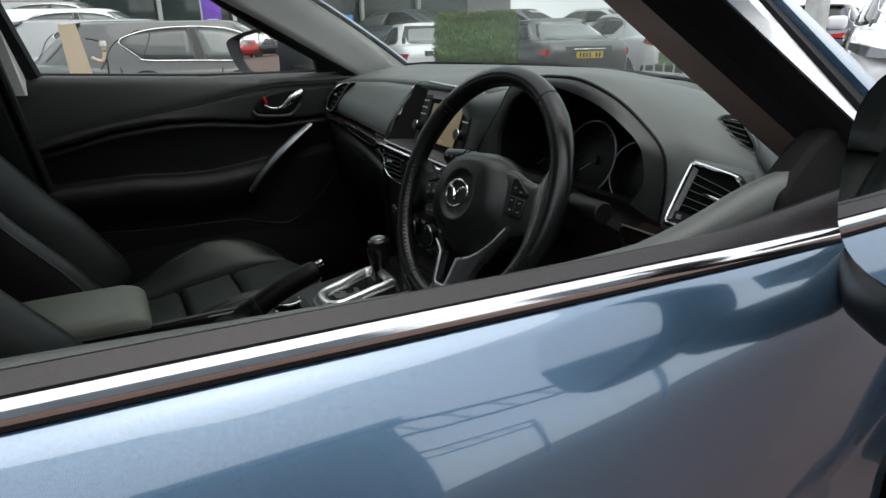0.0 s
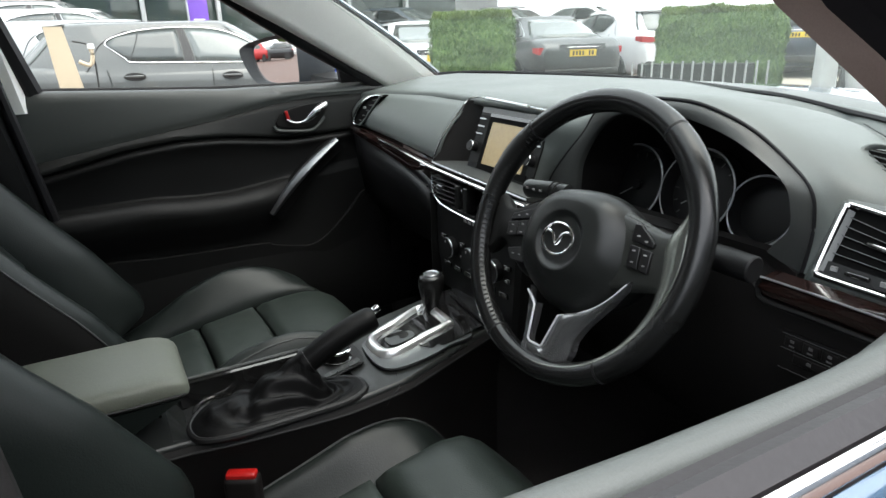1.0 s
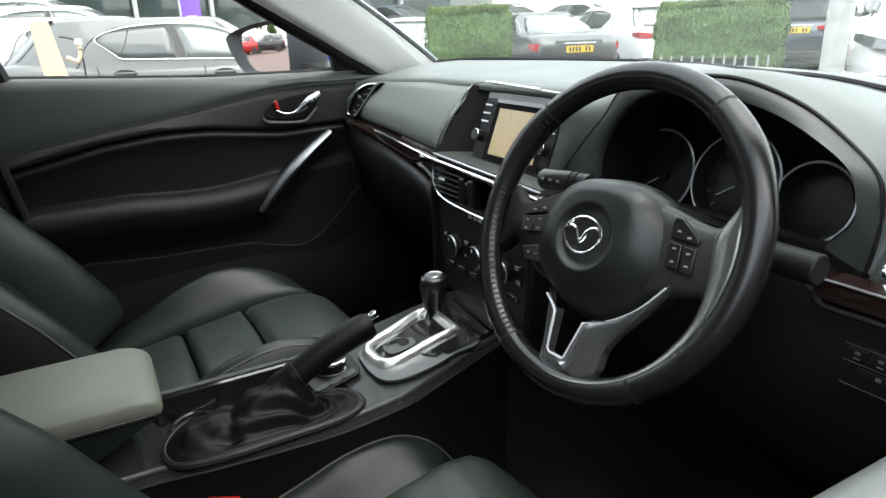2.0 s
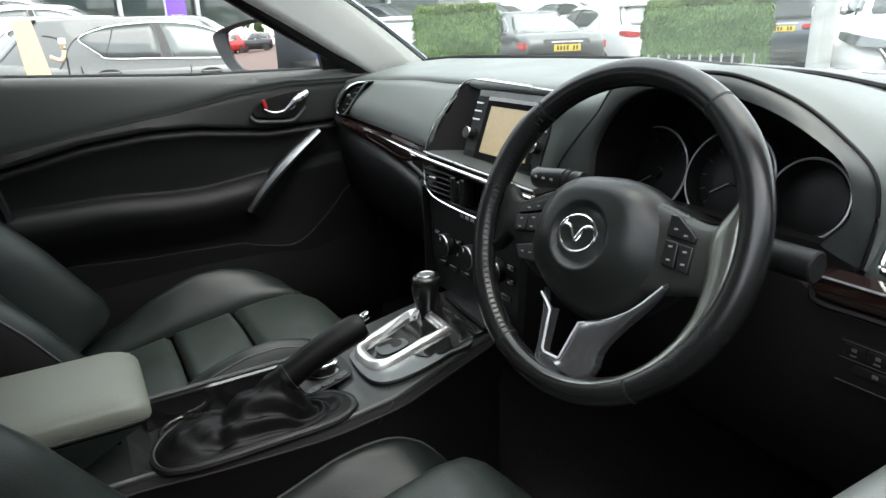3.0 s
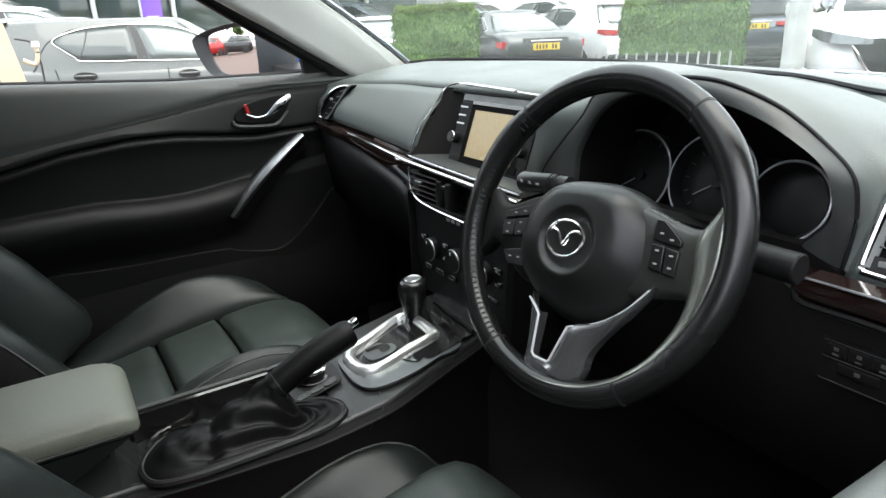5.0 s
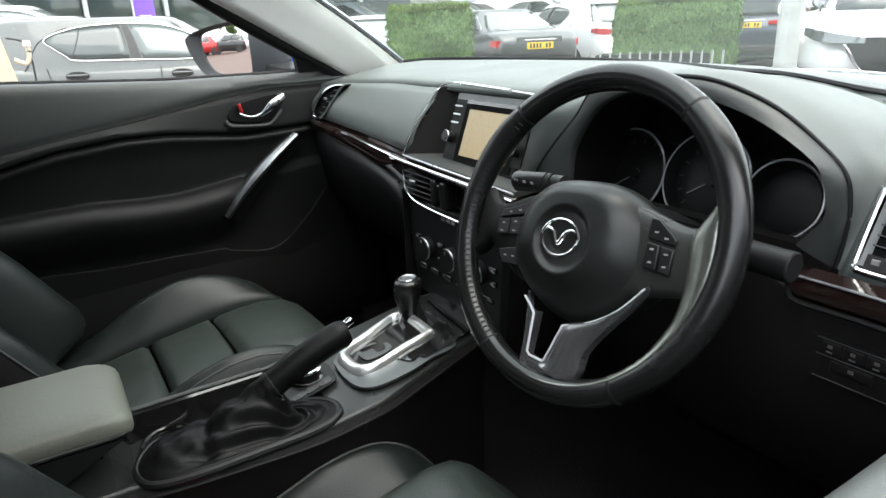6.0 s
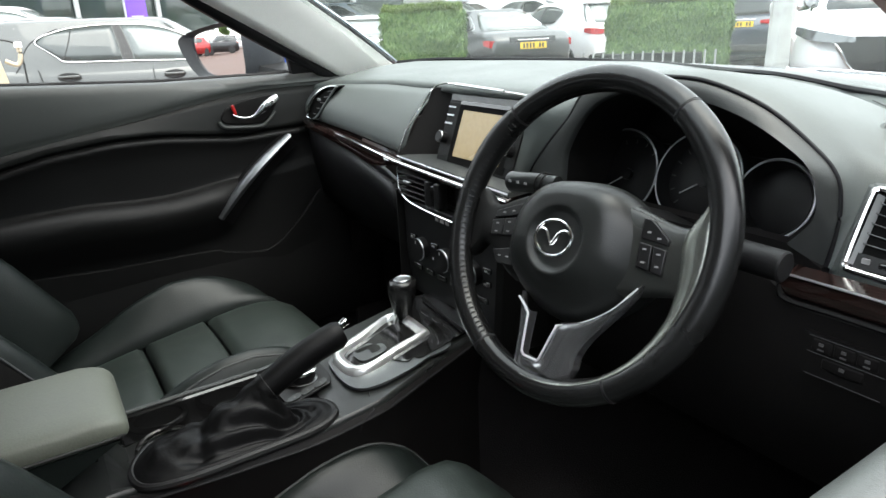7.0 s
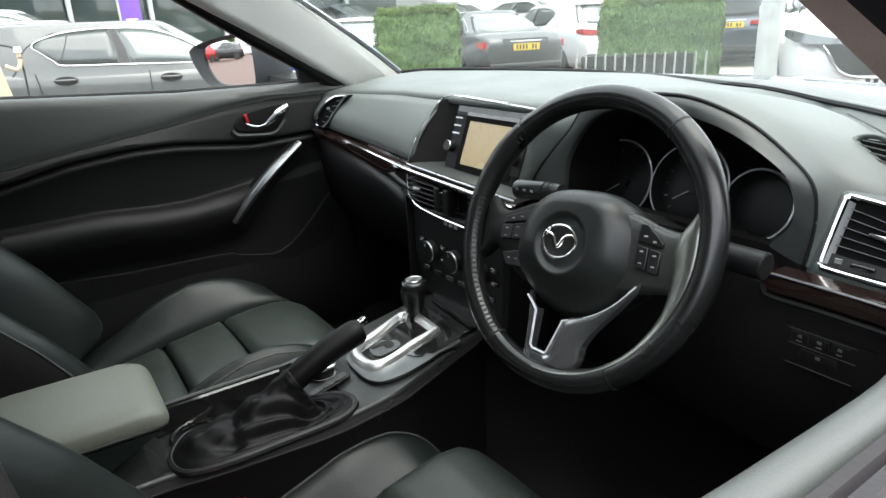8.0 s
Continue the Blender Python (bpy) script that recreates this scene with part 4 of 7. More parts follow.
    for x in (-0.028, -0.012, 0.004):
        part("panel_mark", block((x, 0.0775, 0.785), (0.010, 0.001, 0.006)), GREYPRINT, d)
    # side fins of the stack
    for sx in (-1, 1):
        part("stack_cheek", loft([[(sx * 0.152, 0.07, 0.815), (sx * 0.158, 0.20, 0.815), (sx * 0.150, 0.20, 0.60), (sx * 0.142, 0.065, 0.60)], [(sx * 0.164, 0.075, 0.815), (sx * 0.168, 0.20, 0.815), (sx * 0.160, 0.20, 0.60), (sx * 0.153, 0.07, 0.60)]]), DOORPAD, d)
    # ---- instrument hood: an outer skin that flows into the driver's end, a groove, and a raised inner lip
    def smooth_rows(rows, nu=4, nv=5):
        cols = [spline(r, nv) for r in rows]
        return [list(q) for q in zip(*[spline(c, nu) for c in zip(*cols)])]
    groove = [(0.125, 0.150, 0.872), (0.140, 0.150, 0.897), (0.175, 0.150, 0.937), (0.210, 0.150, 0.972), (0.240, 0.152, 1.010), (0.300, 0.155, 1.027), (0.360, 0.158, 1.031),
              (0.415, 0.162, 1.027), (0.475, 0.175, 1.003), (0.523, 0.187, 0.966), (0.548, 0.190, 0.940), (0.556, 0.190, 0.910), (0.556, 0.190, 0.880), (0.552, 0.190, 0.845)]
    mouth = [(0.200, 0.150, 0.868), (0.203, 0.148, 0.889), (0.209, 0.147, 0.926), (0.237, 0.146, 0.970), (0.268, 0.146, 0.997), (0.312, 0.147, 1.012), (0.360, 0.148, 1.016),
             (0.410, 0.152, 1.008), (0.462, 0.156, 0.993), (0.508, 0.158, 0.970), (0.534, 0.160, 0.950), (0.544, 0.160, 0.928), (0.546, 0.160, 0.900), (0.523, 0.162, 0.868)]
    outer = [((0.124, 0.140, 0.871), (0.123, 0.132, 0.870), (0.122, 0.126, 0.869), (0.120, 0.118, 0.868)),
             ((0.136, 0.143, 0.897), (0.132, 0.138, 0.896), (0.128, 0.132, 0.896), (0.124, 0.125, 0.895)),
             ((0.163, 0.147, 0.940), (0.150, 0.142, 0.943), (0.137, 0.140, 0.945), (0.126, 0.138, 0.946)),
             ((0.190, 0.149, 0.978), (0.165, 0.149, 0.985), (0.140, 0.150, 0.990), (0.125, 0.152, 0.992)),
             ((0.232, 0.175, 1.014), (0.208, 0.22, 1.010), (0.180, 0.32, 1.006), (0.150, 0.45, 1.000)),
             ((0.298, 0.20, 1.032), (0.290, 0.30, 1.018), (0.280, 0.40, 1.004), (0.260, 0.52, 0.985)),
             ((0.360, 0.20, 1.036), (0.360, 0.30, 1.022), (0.370, 0.40, 1.004), (0.380, 0.51, 0.980)),
             ((0.420, 0.20, 1.032), (0.435, 0.30, 1.016), (0.460, 0.38, 0.996), (0.500, 0.44, 0.968)),
             ((0.487, 0.22, 1.002), (0.515, 0.29, 0.982), (0.555, 0.335, 0.962), (0.610, 0.35, 0.945)),
             ((0.533, 0.230, 0.963), (0.560, 0.268, 0.948), (0.620, 0.282, 0.934), (0.690, 0.27, 0.922)),
             ((0.554, 0.228, 0.938), (0.595, 0.252, 0.930), (0.665, 0.250, 0.922), (0.745, 0.245, 0.905)),
             ((0.564, 0.215, 0.909), (0.600, 0.228, 0.905), (0.665, 0.222, 0.898), (0.745, 0.225, 0.885)),
             ((0.566, 0.201, 0.878), (0.600, 0.206, 0.876), (0.662, 0.202, 0.872), (0.745, 0.205, 0.865)),
             ((0.566, 0.187, 0.843), (0.600, 0.186, 0.842), (0.660, 0.186, 0.842), (0.745, 0.190, 0.842))]
    skin = smooth_rows([[g, *o, (o[3][0] + (0.02 if o[3][0] > 0.6 else 0.0), o[3][1] + (0.09 if o[3][1] > 0.26 else 0.0), o[3][2] - 0.014)] for g, o in zip(groove, outer)])
    part("instrument_hood", sheet(skin), PAD, d, "grey green grained hood and dashboard end", sharp=70)
    G, M = spline(groove, 6), spline(mouth, 6)
    part("hood_groove", tube(G, 0.0024, 8), RUBBER, d)
    lip = []
    for g, m in zip(G, M):
        e = (g - m).normalized()
        lip.append([g - e * 0.002 + Vector((0, 0.006, 0)), g - e * 0.0035 + Vector((0, -0.003, 0)), g.lerp(m, 0.5) + Vector((0, -0.004, 0)), m + e * 0.003 + Vector((0, -0.0015, 0)), m, m - e * 0.002 + Vector((0, 0.006, 0))])
    part("hood_lip", sheet(lip), LIP, d, "dark grey raised lip round the instruments", sharp=60)
    centre = Vector((0.375, 0, 0.90))
    lining = [[m - (g - m).normalized() * 0.002 + Vector((0, 0.006, 0)), Vector((lerp(centre.x, m.x, 0.93), 0.19, lerp(centre.z, m.z, 0.95))), Vector((lerp(centre.x, m.x, 0.88), 0.262, lerp(centre.z, m.z, 0.88))), Vector((lerp(centre.x, m.x, 0.1), 0.275, lerp(centre.z, m.z, 0.1)))] for g, m in zip(G, M)]
    part("hood_lining", sheet(lining), KNEE, d, "black inner lining of the instrument hood")
    part("lower_surround", plate([(0.122, 0.166, 0.872), (0.20, 0.166, 0.868), (0.523, 0.166, 0.868), (0.552, 0.180, 0.845), (0.552, 0.180, 0.79), (0.122, 0.166, 0.79)], 0.02, (0, 1, 0)), KNEE, d)
    # face plate and gauges
    part("gauge_plate", block((0.355, 0.262, 0.870), (0.28, 0.008, 0.12)), KNEE, d, "black instrument face")
    for x, z, r in ((0.254, 0.889, 0.061), (0.376, 0.900, 0.060), (0.476, 0.894, 0.046)):
        m = Matrix.Translation((x, 0.222, z)) @ Matrix.Rotation(radians(90 - 18), 4, "X")
        rows_g = [[m @ Vector((q * math.cos(a), q * math.sin(a), h)) for a in np.linspace(0, 2 * math.pi, 40)[:-1]] for q, h in ((r, -0.012), (r, 0.012), (r - 0.003, 0.016), (r - 0.006, 0.010), (r - 0.009, -0.010))]
        part("gauge_tube", sheet(rows_g, close_v=True), DARK, d)
        part("gauge_ring", ring(m @ Matrix.Translation((0, 0, 0.014)), r - 0.001, 0.0016, 48), GAUGERING, d, "thin silver ring round a gauge")
        part("gauge_dial", disc(m @ Matrix.Translation((0, 0, -0.008)), r - 0.007, 0.004, 40), DARK, d)
        if r > 0.05:
            for k in range(13):
                a = radians(225 - 270 * k / 12)
                o = part("gauge_tick", block((0, 0, 0), (0.0065, 0.0012, 0.0006)), MARK, d)
                o.matrix_parent_inverse = d.matrix_basis.inverted()
                o.matrix_basis = m @ Matrix.Rotation(a, 4, "Z") @ Matrix.Translation((r - 0.014, 0, -0.0035))
            nd = part("gauge_needle", block((0.014, 0, 0), (0.045, 0.0014, 0.001)), GREYPRINT, d)
            nd.matrix_basis = m @ Matrix.Translation((0, 0, -0.002)) @ Matrix.Rotation(radians(215), 4, "Z")
            part("needle_cap", disc(m @ Matrix.Translation((0, 0, -0.004)), 0.008, 0.006, 20), DARK, d)
    # ---- driver's end: face, vent, trim, switches
    hoop = [Vector(q) for q in ((0.5725, 0.1865, 0.8635), (0.5705, 0.2185, 0.9165), (0.5735, 0.2235, 0.9235), (0.5810, 0.2250, 0.9243), (0.632, 0.2272, 0.9177), (0.642, 0.2262, 0.9145), (0.6495, 0.2243, 0.9098), (0.6540, 0.2210, 0.9045), (0.6555, 0.2175, 0.898), (0.6548, 0.2061, 0.8801), (0.6545, 0.1905, 0.8555), (0.650, 0.1855, 0.8475), (0.640, 0.1845, 0.8480), (0.5835, 0.1795, 0.8510), (0.5755, 0.1800, 0.8540))]
    lean = Vector((0.10, -0.84, 0.53)).normalized()
    hoop = [q + lean * 0.003 for q in hoop]
    mid = sum(hoop, Vector()) / len(hoop)

    def grown(k, h):
        return spline([q + (q - mid).normalized() * k + lean * h for q in hoop], 4, True)
    part("end_vent_moulding", sheet([grown(0.020, -0.022), grown(0.010, -0.006), grown(0.005, -0.0015), grown(0.001, -0.005)], close_v=True), PAD, d, "grey green moulding round the driver's vent", sharp=80)
    part("end_vent_frame", tube(grown(0.0, 0.0), 0.0031, 8, closed=True, up=lean), CHROME, d, "chrome surround of the driver's vent")
    part("end_vent", plate(grown(-0.001, -0.0035), 0.012, -lean), INKBLACK, d)

    def across(f, k, h=0.0):
        left = Vector((0.5775, 0.1845, 0.8600)).lerp(Vector((0.5765, 0.2215, 0.9205)), f)
        right = Vector((0.6510, 0.1900, 0.8565)).lerp(Vector((0.6515, 0.2200, 0.9030)), f)
        return left.lerp(right, k) + lean * (h + 0.003)
    part("vent_cheek", sheet([[across(f, -0.02, 0.0), across(f, 0.04, -0.001), across(f, 0.075, -0.003)] for f in np.linspace(-0.06, 1.0, 8)]), DARKSATIN, d, "grey inner cheek of the vent")
    for i in range(5):
        f = 0.27 + 0.155 * i
        slat = part("vent_slat", loft([[across(f, k, -0.0008) + Vector((0, 0, 0.0007)), across(f, k, -0.006) + Vector((0, 0, 0.0012)), across(f, k, -0.006), across(f, k, -0.0008) - Vector((0, 0, 0.0005))] for k in (0.05, 0.98)]), INKBLACK, d)
        # thin pale tube paints the light caught on the slat's edge
        part("slat_edge_glint", tube([across(f, 0.06, -0.0006), across(f, 0.97, -0.0006)], 0.0005, 6), DARKSATIN, slat)
    part("vent_tab", tube([across(0.60, 0.43, 0.002), across(0.60, 0.45, 0.004), across(0.60, 0.80, 0.004), across(0.60, 0.82, 0.002)], 0.0022, 8), CHROME, d)
    part("vent_base", loft([[across(-0.09, k, -0.001), across(0.13, k, -0.001), across(0.13, k, -0.010), across(-0.09, k, -0.010)] for k in (0.02, 0.5, 0.98)]), DARK, d, "black strip under the slats")
    part("vent_wheel", rounded(across(0.02, 0.50, 0.0), (0.026, 0.005, 0.006), 0.002), GLOSS, d)
    for k in (0.17, 0.86):
        part("vent_mark", block(across(0.03, k, 0.0), (0.007, 0.003, 0.005)), GREYPRINT, d)
    # demister vent on top
    quad = [(0.541, 0.298, 0.943), (0.531, 0.312, 0.960), (0.535, 0.322, 0.968), (0.560, 0.322, 0.967), (0.594, 0.305, 0.947), (0.606, 0.297, 0.930)]
    nrm = Vector((0.25, -0.68, 0.69)).normalized()
    quad = [Vector(q) + nrm * 0.011 for q in quad]
    mid = sum(quad, Vector()) / 6
    ringed = [spline([mid + (q - mid) * k + nrm * h for q in quad], 4, True) for k, h in ((1.36, -0.012), (1.24, -0.001), (1.14, 0.0030), (1.04, 0.0030), (0.97, -0.003))]
    part("demister_frame", sheet([*ringed], close_v=True), PAD, d, "grey green moulded frame of the demister vent", sharp=80)
    part("demister_vent", plate([mid + (q - mid) * 1.02 - nrm * 0.003 for q in quad], -0.008, nrm), INKBLACK, d, "black demister vent")
    for i in range(5):
        f = 0.12 + 0.19 * i
        a, b = quad[0].lerp(quad[2], f), quad[5].lerp(quad[3], f)
        part("vent_slat", tube([a + nrm * 0.0005, b + nrm * 0.0005], 0.0008, 6), SILLPAD, d)
    part("end_crease", tube(spline([(0.47, 0.415, 0.988), (0.54, 0.37, 0.973), (0.60, 0.325, 0.953), (0.635, 0.285, 0.932), (0.655, 0.252, 0.915)], 6), 0.0010, 6), LIP, d, "soft crease of the dashboard end")
    # wood strip under the driver's vent and lower panel
    rows = [[(x, 0.165, z + 0.004), (x, 0.143, z), (x, 0.140, z - 0.010), (x, 0.144, z - 0.022), (x, 0.165, z - 0.026)] for x, z in ((0.530, 0.838), (0.536, 0.844), (0.60, 0.844), (0.745, 0.842))]
    part("driver_trim_strip", sheet(rows), WOOD, d, "glossy dark red trim strip")
    part("driver_strip_edge", tube([(0.534, 0.141, 0.8445), (0.60, 0.140, 0.845), (0.745, 0.140, 0.843)], 0.0015, 6), SATIN, d)
    part("driver_strip_lower_edge", tube(spline([(0.532, 0.142, 0.840), (0.533, 0.142, 0.826), (0.545, 0.140, 0.8175), (0.60, 0.140, 0.818), (0.745, 0.140, 0.816)], 4), 0.003, 6), DOORPAD, d)
    rows = []
    for x in np.linspace(0.16, 0.745, 16):
        top = table([0.16, 0.5, 0.54, 0.745], [0.83, 0.85, 0.822, 0.82], x)
        rows.append([(x, 0.185, top), (x, 0.166, top - 0.02), (x, 0.163, 0.76), (x, 0.175, 0.66), (x, 0.24, 0.57), (x, 0.42, 0.54), (x, 0.58, 0.55)])
    solid(part("knee_panel", sheet(rows), KNEE, d, "black knee panel below the wheel"), 0.015, 1)
    part("switch_panel", plate([(0.562, 0.1455, 0.790), (0.70, 0.1455, 0.790), (0.70, 0.147, 0.740), (0.562, 0.147, 0.740)], 0.01, (0, 1, 0)), KNEE, d)
    for z in (0.787, 0.769, 0.744):
        part("panel_groove", tube([(0.568, 0.1452, z), (0.64, 0.1452, z)], 0.0005, 5), LIP, d)
    for i in range(3):
        x, z = 0.581 + 0.0215 * i, 0.778
        part("switch", rounded((x, 0.1475, z), (0.020, 0.006, 0.014), 0.002), KNEE, d)
        part("switch_mark", block((x, 0.1442, z + 0.002), (0.0045, 0.001, 0.0032)), MARK, d)
        part("switch_mark", block((x, 0.1442, z - 0.004), (0.006, 0.001, 0.0016)), MARK, d)
    part("switch", rounded((0.603, 0.148, 0.760), (0.04, 0.006, 0.012), 0.002), KNEE, d)
    part("switch_mark", block((0.603, 0.1447, 0.761), (0.005, 0.001, 0.0035)), MARK, d)
    # column shroud
    part("column_shroud", loft([[(0.37 + a * k, y, z0 + b * k) for a, b in ((-0.055, -0.02), (-0.05, 0.035), (0, 0.045), (0.05, 0.035), (0.055, -0.02), (0.035, -0.05), (-0.035, -0.05))] for y, z0, k in ((0.035, 0.872, 0.8), (0.06, 0.862, 1.0), (0.20, 0.81, 1.05))]), DARK, d)
    # stalks
    part("wiper_stalk", tube([(0.32, 0.075, 0.885), (0.27, 0.062, 0.893), (0.235, 0.055, 0.898)], 0.009, 10), DARK, d)
    part("wiper_stalk_grip", tube([(0.282, 0.063, 0.902), (0.252, 0.056, 0.902), (0.219, 0.050, 0.899), (0.212, 0.049, 0.8985), (0.209, 0.0485, 0.898)], 0.0140, 18, taper=lambda t: 0.90 + 0.12 * t if t < 0.9 else 0.86), CONSOLE, d, "black wiper stalk grip")
    for x in (0.262, 0.272):
        part("stalk_ring", ring(Matrix.Translation((x, 0.0575, 0.902)) @ Matrix.Rotation(radians(90), 4, "Y"), 0.0146, 0.0010), KNEE, d)
    for i in range(3):
        part("stalk_mark", block((0.222 + 0.013 * i, 0.0362 + 0.002 * i, 0.903), (0.005, 0.001, 0.003)), GREYPRINT, d)
    part("light_stalk", tube([(0.42, 0.095, 0.874), (0.48, 0.084, 0.875), (0.51, 0.080, 0.876)], 0.008, 10), DARK, d)
    part("light_stalk_grip", tube([(0.505, 0.080, 0.876), (0.52, 0.079, 0.876), (0.566, 0.073, 0.878), (0.5705, 0.073, 0.878), (0.572, 0.073, 0.878)], 0.0150, 18, taper=lambda t: 1.0 if t < 0.85 else 0.88), DARK, d)
    return d


dashboard()


# ------------------------------------------------------------------ steering wheel
def steering_wheel():
    al, rho, turn = radians(22.8), radians(5.5), radians(5.0)
    nrm, X = Vector((math.sin(turn) * math.cos(al), -math.cos(turn) * math.cos(al), math.sin(al))), Vector((math.cos(turn), math.sin(turn), 0))
    u = nrm.cross(X)
    xr, ur = X * math.cos(rho) + u * math.sin(rho), u * math.cos(rho) - X * math.sin(rho)
    m = Matrix.Identity(4)
    for c, v in enumerate((xr, ur, nrm, Vector((0.3716, 0, 0.8770)))):
        for r in range(3):
            m[r][c] = v[r]
    w = thing("steering_wheel", m, "black leather steering wheel with silver lower spoke", "steering wheel")
    R = 0.1725

    def rim_loop(a, r=0.0150, k=1.0):
        c, s = math.cos(a), math.sin(a)
        # thumb swellings at ten and two
        k *= 1 + 0.10 * math.exp(-(((math.degrees(a) - 35) / 14) ** 2)) + 0.10 * math.exp(-(((math.degrees(a) - 145) / 14) ** 2))
        return [Vector(((R + r * k * math.cos(b)) * c, (R + r * k * math.cos(b)) * s, 1.0 * r * k * math.sin(b))) for b in np.linspace(0, 2 * math.pi, 17)[:-1]]
    def arc(a0, a1, n):
        return [radians(lerp(a0, a1, i / n)) for i in range(n + 1)]
    # smooth top and bottom, perforated sides, with seams between
    for nm, a0, a1, mt in (("rim_top", 50.4, 129.6, RIM), ("rim_side", 129.6, 238.8, PERF), ("rim_bottom", 238.8, 301.2, RIM), ("rim_side", 301.2, 410.4, PERF)):
        loops = [rim_loop(a if a <= math.pi * 2 else a - 2 * math.pi) for a in arc(a0, a1, 30)]
        part(nm, loft(loops), mt, w, local=True)
    for a in (50.4, 129.6, 238.8, 301.2):
        q = radians(a)
        part("rim_seam", loft([rim_loop(q + e, 0.0153) for e in (-0.006, 0.006)]), RUBBER, w, local=True)
        part("seam_thread", loft([rim_loop(q + e, 0.0153) for e in (0.010, 0.0118)]), THREADDARK, w, local=True)
    # lacing along the inner side of the grips
    for a0, a1 in ((133, 236),):
        bm = bmesh.new()
        for k in range(42):
            a = radians(lerp(a0, a1, k / 41))
            q = R - 0.0150 * 0.80
            c = Vector((q * math.cos(a), q * math.sin(a), 0.0100))
            block(c, (0.0062, 0.0013, 0.0012), bm, Matrix.Rotation(a, 4, "Z") @ Matrix.Rotation(radians(-40), 4, "Y"))
        part("rim_lacing", bm, THREADDARK, w, "dark lacing inside the rim", local=True)
    # airbag cover
    hx, hy = 0.003, -0.030
    def hub_loop(kx, ky, z):
        out = []
        for i in range(64):
            a = 2 * math.pi * i / 64
            c, s = math.cos(a), math.sin(a)
            sx = math.copysign(abs(c) ** 0.70, c) * (0.0845 - (0.026 * smoothstep(0.15, 1, -s) if s < 0 else 0.006 * s))
            sy = math.copysign(abs(s) ** 0.74, s) * 0.0785
            px, py = sx * kx * (1.10 if sx > 0 else 1.02), sy * ky
            fall = 0.50 * max(0.0, -py - 0.006) ** 1.15 + 0.55 * max(0.0, px - 0.046) ** 1.1
            out.append(Vector((hx + px, lerp(hy, -0.0215, smoothstep(1.0, 0.58, ky)) + py, z - fall)))
        return out
    def bowl_loop(k, z):
        return [Vector((0.0005 + 0.0385 * k * math.cos(2 * math.pi * i / 64), -0.0205 + 0.0375 * k * math.sin(2 * math.pi * i / 64), z)) for i in range(64)]
    cover = [hub_loop(a, b, z) for a, b, z in ((0.95, 0.95, -0.028), (1.0, 1.0, -0.012), (0.99, 0.995, -0.002), (0.94, 0.96, 0.009), (0.85, 0.88, 0.018), (0.76, 0.80, 0.0232), (0.66, 0.72, 0.0264), (0.58, 0.62, 0.0276))]
    cover += [bowl_loop(k, z) for k, z in ((1.06, 0.0283), (1.0, 0.0285), (0.95, 0.0279), (0.86, 0.0238), (0.76, 0.0222), (0.3, 0.0222))]
    part("airbag_cover", loft(cover), HUB, w, "dark grey airbag cover with a round bowl", local=True, sharp=70)
    # badge: an oval ring with a plain winged stroke
    bx, by = 0.0005, -0.0200
    badge = part("badge", ring(Matrix.Translation((bx, by, 0.0290)), 0.0245, 0.0021, 48, 0.79), CHROME, w, "chrome oval badge", local=True)
    path = spline([(bx - 0.0240, by + 0.0050, 0.0285), (bx - 0.0165, by + 0.0085, 0.0295), (bx - 0.0080, by + 0.0050, 0.0300), (bx, by - 0.0065, 0.0305), (bx + 0.0080, by + 0.0050, 0.0300), (bx + 0.0165, by + 0.0085, 0.0295), (bx + 0.0240, by + 0.0050, 0.0285)], 6)
    part("badge_stroke", tube(path, 0.0022, 8, up=(0, 0, 1), taper=lambda t: 0.75 + 0.5 * math.sin(math.pi * t)), CHROME, badge, local=True)
    # side spokes with switch pads
    for sx in (-1, 1):
        rows = []
        for t in np.linspace(0, 1, 14):
            x = sx * lerp(0.055, 0.156, t)
            top = lerp(0.030, 0.012, smoothstep(0, 0.75, t)) + 0.020 * smoothstep(0.72, 1, t)
            bot = (lerp(-0.070, -0.050, t) - 0.026 * smoothstep(0.7, 1, t)) if sx > 0 else (lerp(-0.076, -0.038, smoothstep(0.1, 0.8, t)) - 0.020 * smoothstep(0.8, 1, t))
            z = lerp(0.004, -0.005, t)
            rows.append([Vector((x, top, z - 0.008)), Vector((x, top - 0.003, z + 0.000)), Vector((x, top - 0.008, z + 0.003)), Vector((x, lerp(top, bot, 0.5), z + 0.004)), Vector((x, bot + 0.009, z + 0.002)), Vector((x, bot + 0.003, z - 0.002)), Vector((x, bot, z - 0.009)), Vector((x, bot + 0.006, z - 0.02)), Vector((x, top - 0.006, z - 0.02))])
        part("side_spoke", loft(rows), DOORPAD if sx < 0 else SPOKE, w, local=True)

        def button(pts, marks, lift=0.0082):
            q = [Vector((x, y, lift - 0.10 * (abs(x) - 0.09))) for x, y in pts]
            bevel(part("wheel_button", plate(q, -0.006, (0, 0, 1)), BUTTON, w, local=True), 0.0012, 2)
            for x, y in marks:
                part("button_mark", block((x, y, lift - 0.10 * (abs(x) - 0.09) + 0.0006), (0.0040, 0.0018, 0.0008)), GREYPRINT, w, local=True)
        if sx > 0:
            button([(0.0895, 0.0000), (0.0900, 0.0155), (0.0985, 0.0150), (0.1195, -0.0030), (0.1185, -0.0090), (0.0905, -0.0050)], [(0.0985, 0.002), (0.1095, -0.003)])
            button([(0.0900, -0.0085), (0.1035, -0.0105), (0.1045, -0.0358), (0.0908, -0.0335)], [(0.097, -0.015), (0.0975, -0.028)])
